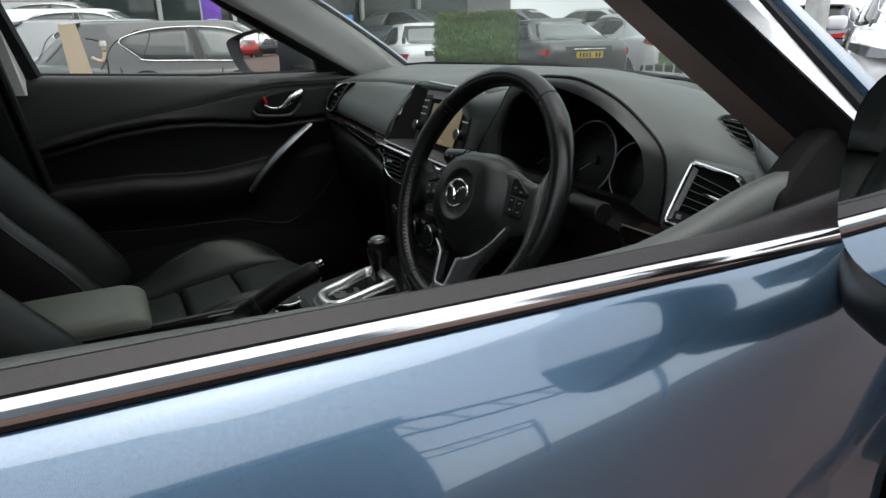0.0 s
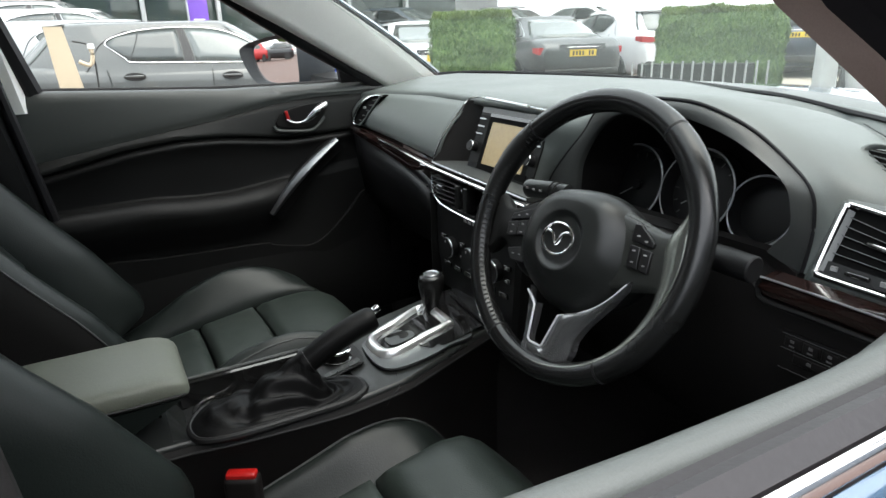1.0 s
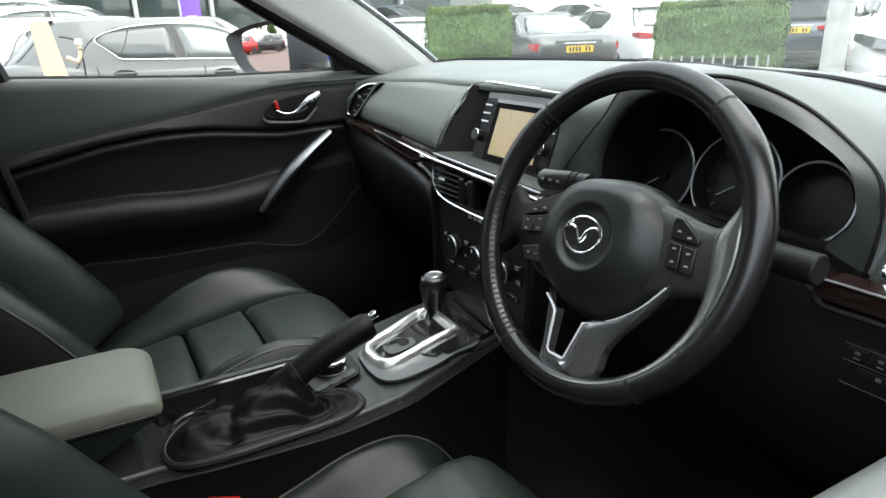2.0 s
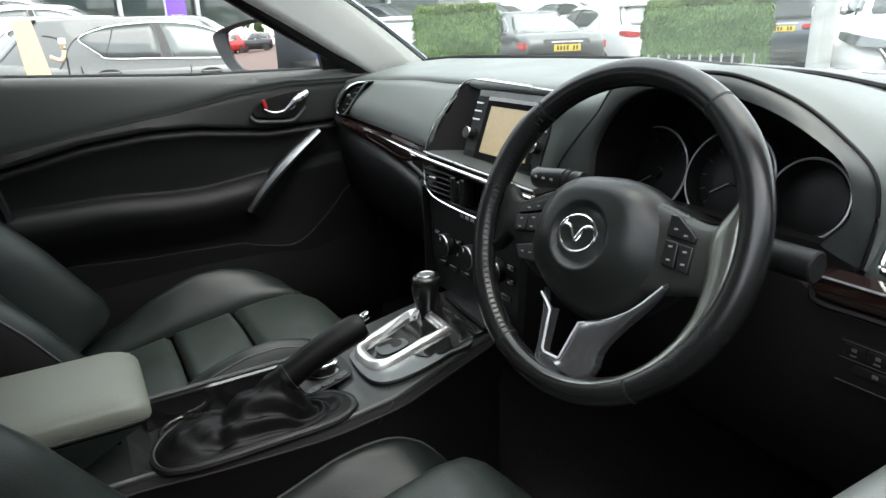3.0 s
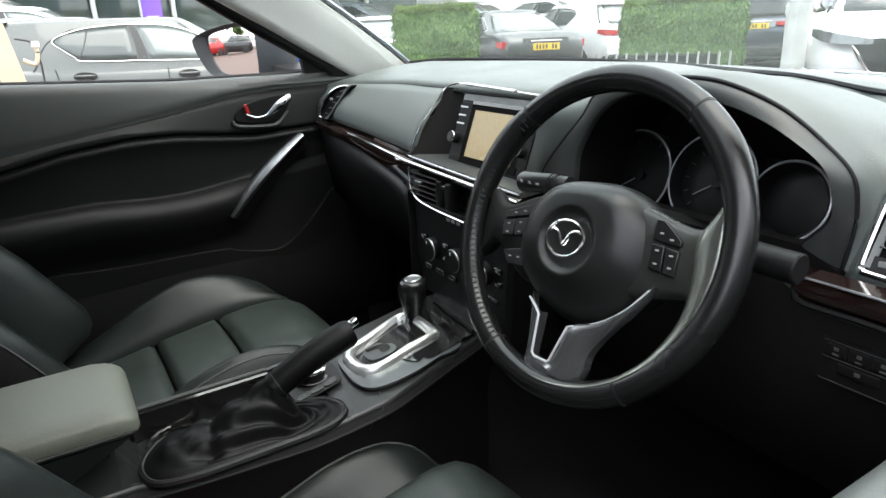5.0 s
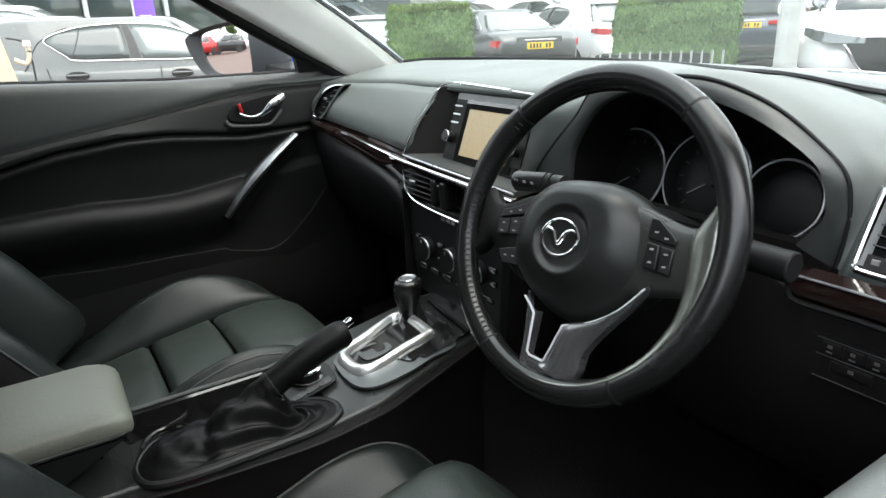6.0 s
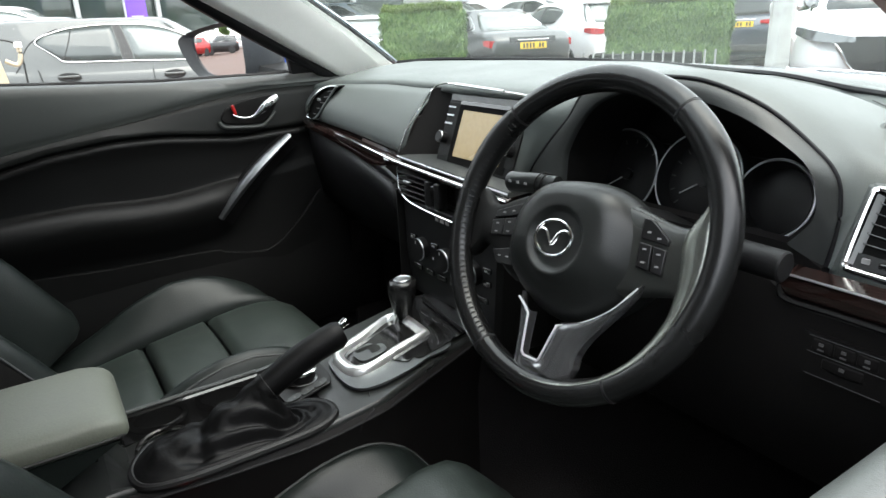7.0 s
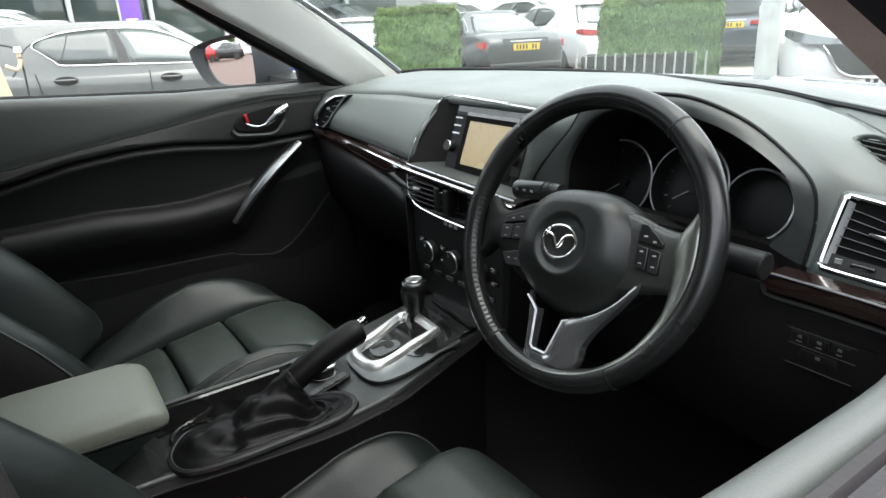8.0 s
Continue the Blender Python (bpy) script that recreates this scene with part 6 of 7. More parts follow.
def seat(name, x0, label, side):
    """A sports seat; side is +1 where the buckle is to the seat's left."""
    s = thing(name, (x0, -0.35, 0.30), label, "car seat")

    def top(x, y):
        z = table([-0.6, -0.36, -0.23, -0.16, -0.11, -0.075, -0.045, -0.02, 0.005], [0.436, 0.482, 0.503, 0.512, 0.513, 0.505, 0.486, 0.456, 0.405], y) - 0.010 * (x / 0.148) ** 2 * (abs(x) < 0.15)
        b = smoothstep(0.140, 0.215, abs(x)) * table([-0.6, -0.52, -0.44, -0.38, -0.33, -0.28, -0.23, -0.18, -0.14, -0.10, -0.05], [0.0, 0.006, 0.030, 0.054, 0.068, 0.074, 0.068, 0.050, 0.028, 0.004, -0.03], y)
        side_drop = 0.10 * smoothstep(0.215, 0.285, abs(x)) + (smoothstep(0.14, 0.20, abs(x)) * (0.012 + 0.022 * (1 - smoothstep(-0.34, -0.16, y))) * smoothstep(-0.58, -0.45, y) if side > 0 else 0.0)
        return Vector((x0 + x, y, z + b - side_drop))
    if side > 0:
        # the driver's cushion: a full nose, with lower wings beside it
        def top(x, y):
            zp = table([-0.6, -0.3, -0.131, -0.09, -0.065, -0.04, 0.011, 0.045], [0.440, 0.508, 0.544, 0.541, 0.525, 0.498, 0.440, 0.385], y) - 0.026
            zb = table([-0.6, -0.40, -0.292, -0.243, -0.20, -0.163, -0.135, -0.108, -0.089, -0.06, 0.0], [0.440, 0.478, 0.513, 0.530, 0.536, 0.535, 0.526, 0.509, 0.490, 0.450, 0.36], y) - 0.0125
            ax = abs(x)
            return Vector((x0 + x, y, lerp(min(zp, zb) - table([-0.40, -0.16], [0.065, 0.028], y), zb - table([-0.40, -0.25, -0.1], [0.012, 0.004, 0.0], y) * smoothstep(0.222, 0.19, ax),  smoothstep(0.150, 0.226, ax)) - 0.14 * smoothstep(0.228, 0.285, ax) if ax > 0.150 else zp))
    cuts = [-0.60, -0.365, -0.232, 0.03 if side > 0 else 0.003]
    for i in range(3):
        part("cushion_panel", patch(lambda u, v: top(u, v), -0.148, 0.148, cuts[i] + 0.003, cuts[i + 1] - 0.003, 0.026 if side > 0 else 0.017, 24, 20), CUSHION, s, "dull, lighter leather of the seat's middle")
    end = -0.03 if side > 0 else -0.055
    for sx in (-1, 1):
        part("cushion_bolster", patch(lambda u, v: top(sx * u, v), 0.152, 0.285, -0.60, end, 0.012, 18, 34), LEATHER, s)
        part("bolster_piping", tube([top(sx * 0.228, y) + Vector((0, 0, 0.0125)) for y in np.linspace(-0.58, end - 0.02, 30)], 0.0016, 6), THREADGREY, s)
    part("seat_base", rounded((x0, -0.34, 0.385), (0.50, 0.56, 0.13), 0.04), DARK, s)
    for sx in (-1, 1):
        part("seat_rail", rounded((x0 + sx * 0.18, -0.35, 0.29), (0.05, 0.62, 0.04), 0.01), DARK, s)

    # backrest, leaning back, with full bolsters
    def back(x, t):
        return Vector((x0 + x * (1 - 0.18 * smoothstep(0.65, 1.0, t)), -0.550 - 0.37 * t - 0.01 * math.sin(math.pi * t), 0.50 + 0.60 * t))
    fwd = (0, -0.9, -0.35)
    cuts = [-0.02, 0.30, 0.62, 1.0]
    for i in range(3):
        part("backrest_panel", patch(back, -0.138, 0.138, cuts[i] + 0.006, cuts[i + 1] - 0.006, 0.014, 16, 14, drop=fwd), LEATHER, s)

    def swell(t):
        return table([-0.02, 0.0, 0.02, 0.06, 0.12, 0.32, 0.45, 0.60, 0.85, 1.0], [0.02, 0.05, 0.078, 0.107, 0.122, 0.122, 0.106, 0.094, 0.045, 0.01], t)

    def wing(sx, prof):
        return sheet([[back(sx * x, t) + Vector((0, swell(t) * k if k > 0 else k, 0)) for x, k in prof] for t in np.linspace(-0.02, 1.0, 44)])
    for sx in (-1, 1):
        part("backrest_bolster", wing(sx, [(0.139, -0.012), (0.142, 0.10), (0.150, 0.34), (0.162, 0.66), (0.176, 0.87), (0.190, 0.975), (0.203, 1.0), (0.215, 0.975), (0.224, 0.90), (0.229, 0.80)]), LEATHER, s, sharp=80)
        part("backrest_side", wing(sx, [(0.228, 0.82), (0.233, 0.72), (0.238, 0.45), (0.241, 0.15), (0.243, -0.04), (0.240, -0.15)]), KNEE, s, "black side of the backrest", sharp=80)
        part("backrest_piping", tube([back(sx * 0.229, t) + Vector((0, swell(t) * 0.82, 0.001)) for t in np.linspace(0.0, 0.95, 36)], 0.0017, 6), THREADGREY, s)
    part("backrest_shell", loft([[(x0 - w, y, z), (x0 + w, y, z), (x0 + w * 0.95, y - 0.10, z - 0.02), (x0 - w * 0.95, y - 0.10, z - 0.02)] for w, y, z in ((0.25, -0.62, 0.45), (0.26, -0.80, 0.75), (0.22, -0.99, 1.06), (0.15, -1.0, 1.10))]), DARK, s)
    part("headrest", rounded((x0, -0.98, 1.19), (0.26, 0.09, 0.16), 0.04), LEATHER, s)
    return s


seat("driver_seat", 0.37, "black leather driver's seat with stitched bolsters", 1)
seat("passenger_seat", -0.37, "black leather passenger seat with stitched bolsters", -1)


def buckle():
    b = thing("seat_belt_buckle", (0.115, -0.40, 0.5), "black seat belt buckle with a red button", "buckle")
    turn = Matrix.Rotation(radians(62), 4, "Z")
    part("housing", rounded((0.156, -0.404, 0.506), (0.050, 0.026, 0.052), 0.007, turn=turn), KNEE, b)
    part("release_button", rounded((0.156, -0.404, 0.534), (0.043, 0.017, 0.010), 0.0035, turn=turn), RED, b, "red release button")
    return b


buckle()
# ------------------------------------------------------------------ parked cars
CARGLASS = material("dark_car_glass", (0.03, 0.035, 0.035), 0.04, vary=0.1, coat=0.6)
# lighter base colours paint the sky's reflection into these two glasses
PALEGLASS = material("pale_painted_sky_glass", (0.11, 0.125, 0.12), 0.06, vary=0.1, coat=0.8)
MIDGLASS = material("grey_painted_sky_glass", (0.060, 0.068, 0.066), 0.08, vary=0.1, coat=0.4)
TYRE = material("tyre_rubber", (0.018, 0.018, 0.019), 0.8, vary=0.2, grain=80, bump=0.3)
ALLOY = material("alloy", (0.45, 0.46, 0.47), 0.35, 0.9)
LAMP_RED = material("red_lamp", (0.42, 0.012, 0.015), 0.12, coat=0.8)
LAMP_CLEAR = material("clear_lamp", (0.16, 0.17, 0.18), 0.08, 0.6, coat=1.0)
YELLOW = material("yellow_plate", (0.72, 0.50, 0.03), 0.45, vary=0.05)
PLATEWHITE = material("white_plate", (0.75, 0.75, 0.72), 0.45, vary=0.05)
INK = material("plate_ink", (0.02, 0.02, 0.02), 0.5, vary=0.0)
GREYPAINT = paint_material("grey_paint", (0.072, 0.076, 0.073), metal=0.25, rough=0.5)
WHITEPAINT = paint_material("white_paint", (0.74, 0.75, 0.76), 0.15, 0.4, 0.0)
SILVERPAINT = paint_material("silver_paint", (0.30, 0.31, 0.315), metal=0.4, rough=0.4)
BLACKPAINT = paint_material("dark_grey_paint", (0.055, 0.058, 0.060), metal=0.4, rough=0.4)
DEEPPAINT = paint_material("black_paint", (0.02, 0.02, 0.022))
NAVYPAINT = paint_material("navy_paint", (0.035, 0.045, 0.065))
REDPAINT = paint_material("red_paint", (0.40, 0.015, 0.015), 0.2)
STEELPAINT = paint_material("blue_grey_paint", (0.10, 0.125, 0.145), metal=0.3, rough=0.4)

STYLES = {
    "saloon": dict(L=4.68, W=1.82, H=1.44, deck=(0.90, 1.00, 1.03, 0.99, 0.95, 0.94, 0.85, 0.77, 0.66), belt=(0.09, 0.78), roof=(0.29, 0.56), light=0.80),
    "hatch": dict(L=4.36, W=1.77, H=1.56, deck=(0.85, 1.06, 1.10, 1.07, 1.04, 1.03, 0.90, 0.78, 0.64), belt=(0.03, 0.78), roof=(0.14, 0.585), light=0.93),
    "suv": dict(L=4.55, W=1.85, H=1.66, deck=(0.92, 1.10, 1.14, 1.10, 1.07, 1.09, 1.03, 0.93, 0.78), belt=(0.03, 0.75), roof=(0.07, 0.60), light=0.98),
}


def parked_car(name, style, paint, label, glass=CARGLASS, trim=CHROME, rear_plate=YELLOW, group="", rear_glass=CARGLASS):
    """A parked car: origin on the ground under its middle, nose along +y."""
    q = STYLES[style]
    L, W, H = q["L"], q["W"], q["H"]
    car = thing(name, Matrix(), label, "car", group)
    fs = (0.0, 0.03, 0.11, 0.30, 0.60, 0.75, 0.90, 0.97, 1.0)
    wf = (0.84, 0.93, 0.985, 1.0, 1.0, 0.995, 0.955, 0.88, 0.78)
    low = (0.38, 0.27, 0.21, 0.20, 0.20, 0.20, 0.21, 0.25, 0.36)
    fine = np.linspace(0, 1, 49)

    def curve(ys):
        p = spline([(a, b, 0) for a, b in zip(fs, ys)], 8)
        return np.interp(fine, [q.x for q in p], [q.y for q in p])
    deck, width, under = curve(q["deck"]), curve(wf), curve(low)
    section = ((0.0, 0.0, 0), (0.78, 0.0, 0), (0.90, 0.0, 0.03), (0.962, 0.0, 0.11), (0.988, 0.30, 0.03), (1.0, 0.52, 0), (0.999, 0.66, 0), (0.990, 0.76, 0), (0.982, 0.82, 0), (0.968, 0.885, 0), (0.935, 0.945, 0), (0.875, 0.982, 0), (0.74, 1.0, 0), (0.40, 1.012, 0), (0.0, 1.018, 0))
    loops = []
    for i, f in enumerate(fine):
        w, zl, zd, y = W / 2 * width[i], under[i], deck[i], (f - 0.5) * (L - 0.09)
        half = [(a * w, lerp(zl, zd, b) + c) for a, b, c in section]
        loops.append([(a, y, b) for a, b in half] + [(-a, y, b) for a, b in half[-2:0:-1]])
    # rounded ends
    for end, sgn in ((0, -1), (-1, 1)):
        first = loops[end]
        zm = sum(p[2] for p in first) / len(first)
        extra = [[(x * k, y + sgn * o, zm + (z - zm) * k2) for x, y, z in first] for k, k2, o in ((0.985, 0.93, 0.018), (0.94, 0.80, 0.032), (0.80, 0.55, 0.042))]
        loops = (extra[::-1] + loops) if sgn < 0 else (loops + extra)
    part("body", loft(loops), paint, car, local=True, sharp=60)

    # cabin: its plan is a rounded oblong at every height
    def zb(y):
        return float(np.interp(y / L + 0.5, fine, deck))

    def span(t):
        e = max(t, 0.0) ** 0.85
        return (lerp(q["belt"][0], q["roof"][0], e) - 0.5) * L, (lerp(q["belt"][1], q["roof"][1], e) - 0.5) * L

    def hw(t):
        return W / 2 * (lerp(0.925, 0.968, -t / 0.2) if t < 0 else lerp(0.925, 0.62 if style == "saloon" else 0.68, t ** 1.3))

    def height(t, y):
        return lerp(zb(y) - 0.012, H - 0.045, t)

    def wide(k):
        """Half width at a share k of the cabin's length."""
        return max(1 - abs(2 * k - 1) ** PLAN, 0.0) ** (1 / PLAN)
    PLAN = 4.5
    ring_k = [0.5 - 0.5 * math.copysign(abs(math.cos(a)) ** (2 / PLAN), math.cos(a)) for a in np.linspace(0, math.pi, 27)]
    loops = []
    for t in (-0.2, -0.1, 0, 0.15, 0.3, 0.45, 0.6, 0.75, 0.87, 0.95, 1.0):
        y0, y1 = span(t)
        w = hw(t)
        loops.append([(w * wide(k), lerp(y0, y1, k), height(t, lerp(y0, y1, k))) for k in ring_k] + [(-w * wide(k), lerp(y0, y1, k), height(t, lerp(y0, y1, k))) for k in ring_k[-2:0:-1]])
    top = loops[-1]
    my = sum(p[1] for p in top) / len(top)
    for k, h in ((0.90, -0.020), (0.66, -0.006), (0.3, 0.0)):
        loops.append([(x * k, my + (y - my) * (0.5 + 0.5 * k), H + h) for x, y, z in top])
    part("cabin", loft(loops), paint, car, local=True, sharp=60)
    # glazing, a little proud of the cabin
    for sx in (-1, 1):
        def onside(k, t, off=0.006):
            y0, y1 = span(t)
            y = lerp(y0, y1, k)
            return Vector((sx * (hw(t) * wide(k) + off), y, height(t, y)))
        outline = {"saloon": [(0.12, 0.18), (0.13, 0.55), (0.19, 0.82), (0.30, 0.90), (0.75, 0.90), (0.86, 0.80), (0.93, 0.40), (0.95, 0.12)],
                   "hatch": [(0.310, 0.56), (0.339, 0.70), (0.441, 0.84), (0.56, 0.90), (0.687, 0.92), (0.80, 0.90), (0.876, 0.847), (0.93, 0.70), (0.955, 0.36), (0.945, 0.12), (0.786, 0.10), (0.593, 0.115), (0.413, 0.125), (0.385, 0.22), (0.345, 0.40)],
                   "suv": [(0.06, 0.30), (0.09, 0.75), (0.16, 0.88), (0.75, 0.90), (0.88, 0.78), (0.94, 0.40), (0.95, 0.12), (0.22, 0.14)]}[style]
        if style == "saloon":
            outline.append((0.30, 0.12))
        slant = 0.10 if style == "hatch" else 0.0
        upright, onside = onside, lambda k, t, off=0.006: upright(k + slant * (t - 0.5), t, off)
        line = spline([(k - slant * (t - 0.5), t, 0) for k, t in outline], 4, True)
        mid = 0.645 if style == "hatch" else 0.52
        for nm, keep in (("rear_side_window", lambda k: min(k, mid - 0.02)), ("front_side_window", lambda k: max(k, mid + 0.02))):
            pts = []
            for p in line:
                k2 = keep(p.x)
                if not pts or (Vector((k2, p.y, 0)) - pts[-1]).length > 1e-4:
                    pts.append(Vector((k2, p.y, 0)))
            rows = []
            n = 10
            kmin, kmax = min(p.x for p in pts), max(p.x for p in pts)
            for i in range(n + 1):
                k = lerp(kmin + 0.002, kmax - 0.002, i / n)
                hits = []
                m = len(line)
                for a, b in ((line[j], line[(j + 1) % m]) for j in range(m)):
                    if (a.x - k) * (b.x - k) <= 0 and abs(a.x - b.x) > 1e-9:
                        hits.append(lerp(a.y, b.y, (k - a.x) / (b.x - a.x)))
                lo, hi = (min(hits), max(hits)) if hits else (0.4, 0.41)
                rows.append([onside(k, lerp(lo, hi, j / 4)) for j in range(5)])
            win = part(nm, sheet(rows), glass if nm[0] == "f" else rear_glass, car, local=True)
            solid(win, 0.004)
        part("window_trim", tube([onside(p.x, p.y, 0.008) for p in line], 0.0060, 6, closed=True), trim, car, "chrome side window outline", local=True)
        part("door_pillar", loft([[onside(mid + e, t, o) for e, o in ((-0.018, 0.004), (-0.018, 0.010), (0.018, 0.010), (0.018, 0.004))] for t in (0.12, 0.5, 0.9)]), INK, car, local=True)
        if style == "hatch":
            # rear door edge round the side window, and the bar of its small rear pane
            part("door_gap", tube(spline([onside(k, t, 0.002) for k, t in ((0.372, 0.86), (0.318, 0.72), (0.287, 0.55), (0.290, 0.34), (0.310, 0.10), (0.318, -0.1))], 5), 0.005, 5), INK, car, local=True)
            part("quarter_bar", tube([onside(0.432, t, 0.008) for t in (0.13, 0.4, 0.6, 0.80)], 0.005, 5), INK, car, local=True)
        # door gaps and handles
        for k, bend in (((0.232, 0.12) if style == "hatch" else (0.26, -0.10) if style == "suv" else (0.30, -0.10)), (0.53, 0.0), (0.80, 0.04)):
            y = (k - 0.5) * L * 0.86
            path = []
            for z in np.linspace(zb(y) - 0.03, 0.32, 8):
                u = (zb(y) - z) / (zb(y) - 0.32)
                w = W / 2 * table((0.2, 0.45, 0.68, 0.90, 1.0), (0.955, 0.992, 1.0, 0.985, 0.955), 1 - u * 0.85)
                path.append((sx * (w + 0.001), y + bend * u * (1 if bend < 0 else 1) * (2 - u) * 0.7, z))
            part("door_gap", tube(path, 0.006, 5), INK, car, local=True)
        for k in (0.335, 0.575):
            y = (k - 0.5) * L
            z = zb(y) - 0.105
            part("door_handle", rounded((sx * (W / 2 + 0.004), y, z), (0.035, 0.20, 0.028), 0.010), paint, car, local=True)
            cup = [(sx * (W / 2 + 0.003), y + 0.115 * math.cos(v), z - 0.002 + 0.046 * math.sin(v)) for v in np.linspace(0, 2 * math.pi, 21)[:-1]]
            bevel(part("handle_cup", plate(cup, 0.02, (-sx, 0, 0)), INK, car, local=True), 0.004)
        y = span(0.1)[1] - 0.28
        part("door_mirror", rounded((sx * (W / 2 + 0.10), y, zb(y) + 0.08), (0.20, 0.10, 0.14), 0.04), paint, car, local=True)
        # wheels
        for y in (-0.295 * L, 0.30 * L):
            r = 0.32 if style != "suv" else 0.35
            part("wheel_arch", disc(Matrix.Translation((sx * (W / 2 - 0.21), y, r)) @ Matrix.Rotation(sx * math.pi / 2, 4, "Y"), r + 0.05, 0.213, 28), INK, car, local=True)
            ty = part("tyre", tube([(sx * (W / 2 - 0.10), y + (r - 0.075) * math.cos(a), r + (r - 0.075) * math.sin(a)) for a in np.linspace(0, 2 * math.pi, 29)[:-1]], 0.075, 10, closed=True, up=(1, 0, 0), flat=1.45), TYRE, car, local=True)
            bm = disc(Matrix.Translation((sx * (W / 2 - 0.06), y, r)) @ Matrix.Rotation(sx * math.pi / 2, 4, "Y"), 0.05, 0.05, 16)
            for i in range(5):
                a = 2 * math.pi * i / 5
                block((sx * (W / 2 - 0.03), y + 0.12 * math.cos(a), r + 0.12 * math.sin(a)), (0.03, 0.20, 0.05), bm, Matrix.Rotation(a, 4, "X"))
            part("rim", bm, ALLOY, ty, local=True)
        # lamps
        zr = q["light"]
        rw = W / 2
        part("rear_lamp", loft([[(sx * rw * a, -L / 2 + b, zr + c) for a, b, c in ring4] for ring4 in (((0.42, 0.008, 0.03), (0.42, 0.008, -0.03), (0.42, 0.06, -0.03), (0.42, 0.06, 0.03)), ((0.72, 0.022, 0.06), (0.70, 0.022, -0.055), (0.70, 0.09, -0.055), (0.72, 0.09, 0.06)), ((0.905, 0.085, 0.075), (0.90, 0.085, -0.05), (0.88, 0.14, -0.05), (0.88, 0.14, 0.075)), ((0.965, 0.24, 0.07), (0.965, 0.24, -0.01), (0.92, 0.26, -0.01), (0.92, 0.26, 0.07)))]), LAMP_RED, car, "red rear lamp", local=True)
        zf = float(np.interp(0.955, fine, deck)) - 0.075
        part("head_lamp", loft([[(sx * rw * a, L / 2 - b, zf + c) for a, b, c in r4] for r4 in (((0.46, -0.030, -0.01), (0.46, -0.035, -0.055), (0.46, 0.06, -0.055), (0.46, 0.06, 0.0)), ((0.72, 0.005, 0.035), (0.72, -0.005, -0.050), (0.72, 0.12, -0.05), (0.72, 0.12, 0.035)), ((0.86, 0.075, 0.065), (0.87, 0.070, -0.030), (0.80, 0.16, -0.03), (0.80, 0.16, 0.065)), ((0.965, 0.27, 0.085), (0.970, 0.27, 0.02), (0.88, 0.30, 0.02), (0.88, 0.30, 0.085)))]), LAMP_CLEAR, car, "clear head lamp", local=True)
    # windscreen and rear window
    for nm, end in (("windscreen", 1), ("rear_window", 0)):
        rows = []
        for t in np.linspace(0.06, 0.93, 6):
            y = span(t)[end]
            z = height(t, y)
            o = 0.010 if end else -0.010
            y0, y1 = span(t)
            rows.append([])
            for k in np.linspace(-0.86, 0.86, 9):
                back = (1 - (1 - abs(k) ** PLAN) ** (1 / PLAN)) * (y1 - y0) / 2
                yy = y - back if end else y + back
                rows[-1].append((hw(t) * k, yy + o, height(t, yy) + 0.006))
        solid(part(nm, sheet(rows), glass, car, local=True), 0.004)
    # bumpers, grille, plates
    part("rear_bumper", rounded((0, -L / 2 + 0.03, 0.42), (W * 0.80, 0.10, 0.16), 0.04), INK, car, local=True)
    pz = zr - 0.045 if style != "saloon" else zr - 0.03
    pl = part("rear_plate", block((0, -L / 2 - 0.012, pz), (0.52, 0.012, 0.115)), rear_plate, car, "yellow number plate" if rear_plate is YELLOW else "", local=True)
    for i in range(7):
        if i != 4:
            part("plate_bar", block((-0.19 + 0.063 * i, -L / 2 - 0.020, pz), (0.036, 0.004, 0.075)), INK, pl, local=True)
    if style == "saloon":
        part("tail_panel", loft([[(x, -L / 2 - 0.006 + 0.10 * (x / 0.75) ** 4 * 0.5, pz + 0.06), (x, -L / 2 + 0.01 + 0.10 * (x / 0.75) ** 4 * 0.5, pz + 0.15), (x, -L / 2 + 0.06 + 0.10 * (x / 0.75) ** 4 * 0.5, pz + 0.15), (x, -L / 2 + 0.05 + 0.10 * (x / 0.75) ** 4 * 0.5, pz + 0.06)] for x in np.linspace(-0.45, 0.45, 9)]), GLOSS, car, "gloss black tail panel", local=True)
    part("rear_strip", rounded((0, -L / 2 - 0.004, pz + 0.10), (0.62, 0.02, 0.022), 0.008), trim, car, local=True)
    gz = 0.18 if style == "suv" else 0.0
    part("grille", plate(spline([(-0.55, L / 2 + 0.004, 0.68 + gz), (0.0, L / 2 + 0.02, 0.69 + gz), (0.55, L / 2 + 0.004, 0.68 + gz), (0.40, L / 2 + 0.014, 0.40 + gz), (0.0, L / 2 + 0.02, 0.37 + gz), (-0.40, L / 2 + 0.014, 0.40 + gz)], 3, True), 0.05, (0, -1, 0)), INK, car, "black grille", local=True)
    part("grille_trim", tube(spline([(-0.62, L / 2 - 0.07, zf), (-0.54, L / 2 + 0.012, 0.60 + gz), (-0.38, L / 2 + 0.022, 0.39 + gz), (0.0, L / 2 + 0.028, 0.355 + gz), (0.38, L / 2 + 0.022, 0.39 + gz), (0.54, L / 2 + 0.012, 0.60 + gz), (0.62, L / 2 - 0.07, zf)], 5), 0.014, 8), CHROME, car, "chrome grille wing", local=True)
    part("lower_intake", rounded((0, L / 2 - 0.03, 0.30), (W * 0.72, 0.09, 0.10), 0.03), INK, car, local=True)
    pl = part("front_plate", block((0, L / 2 + 0.028, 0.50), (0.52, 0.012, 0.115)), PLATEWHITE, car, "white number plate", local=True)
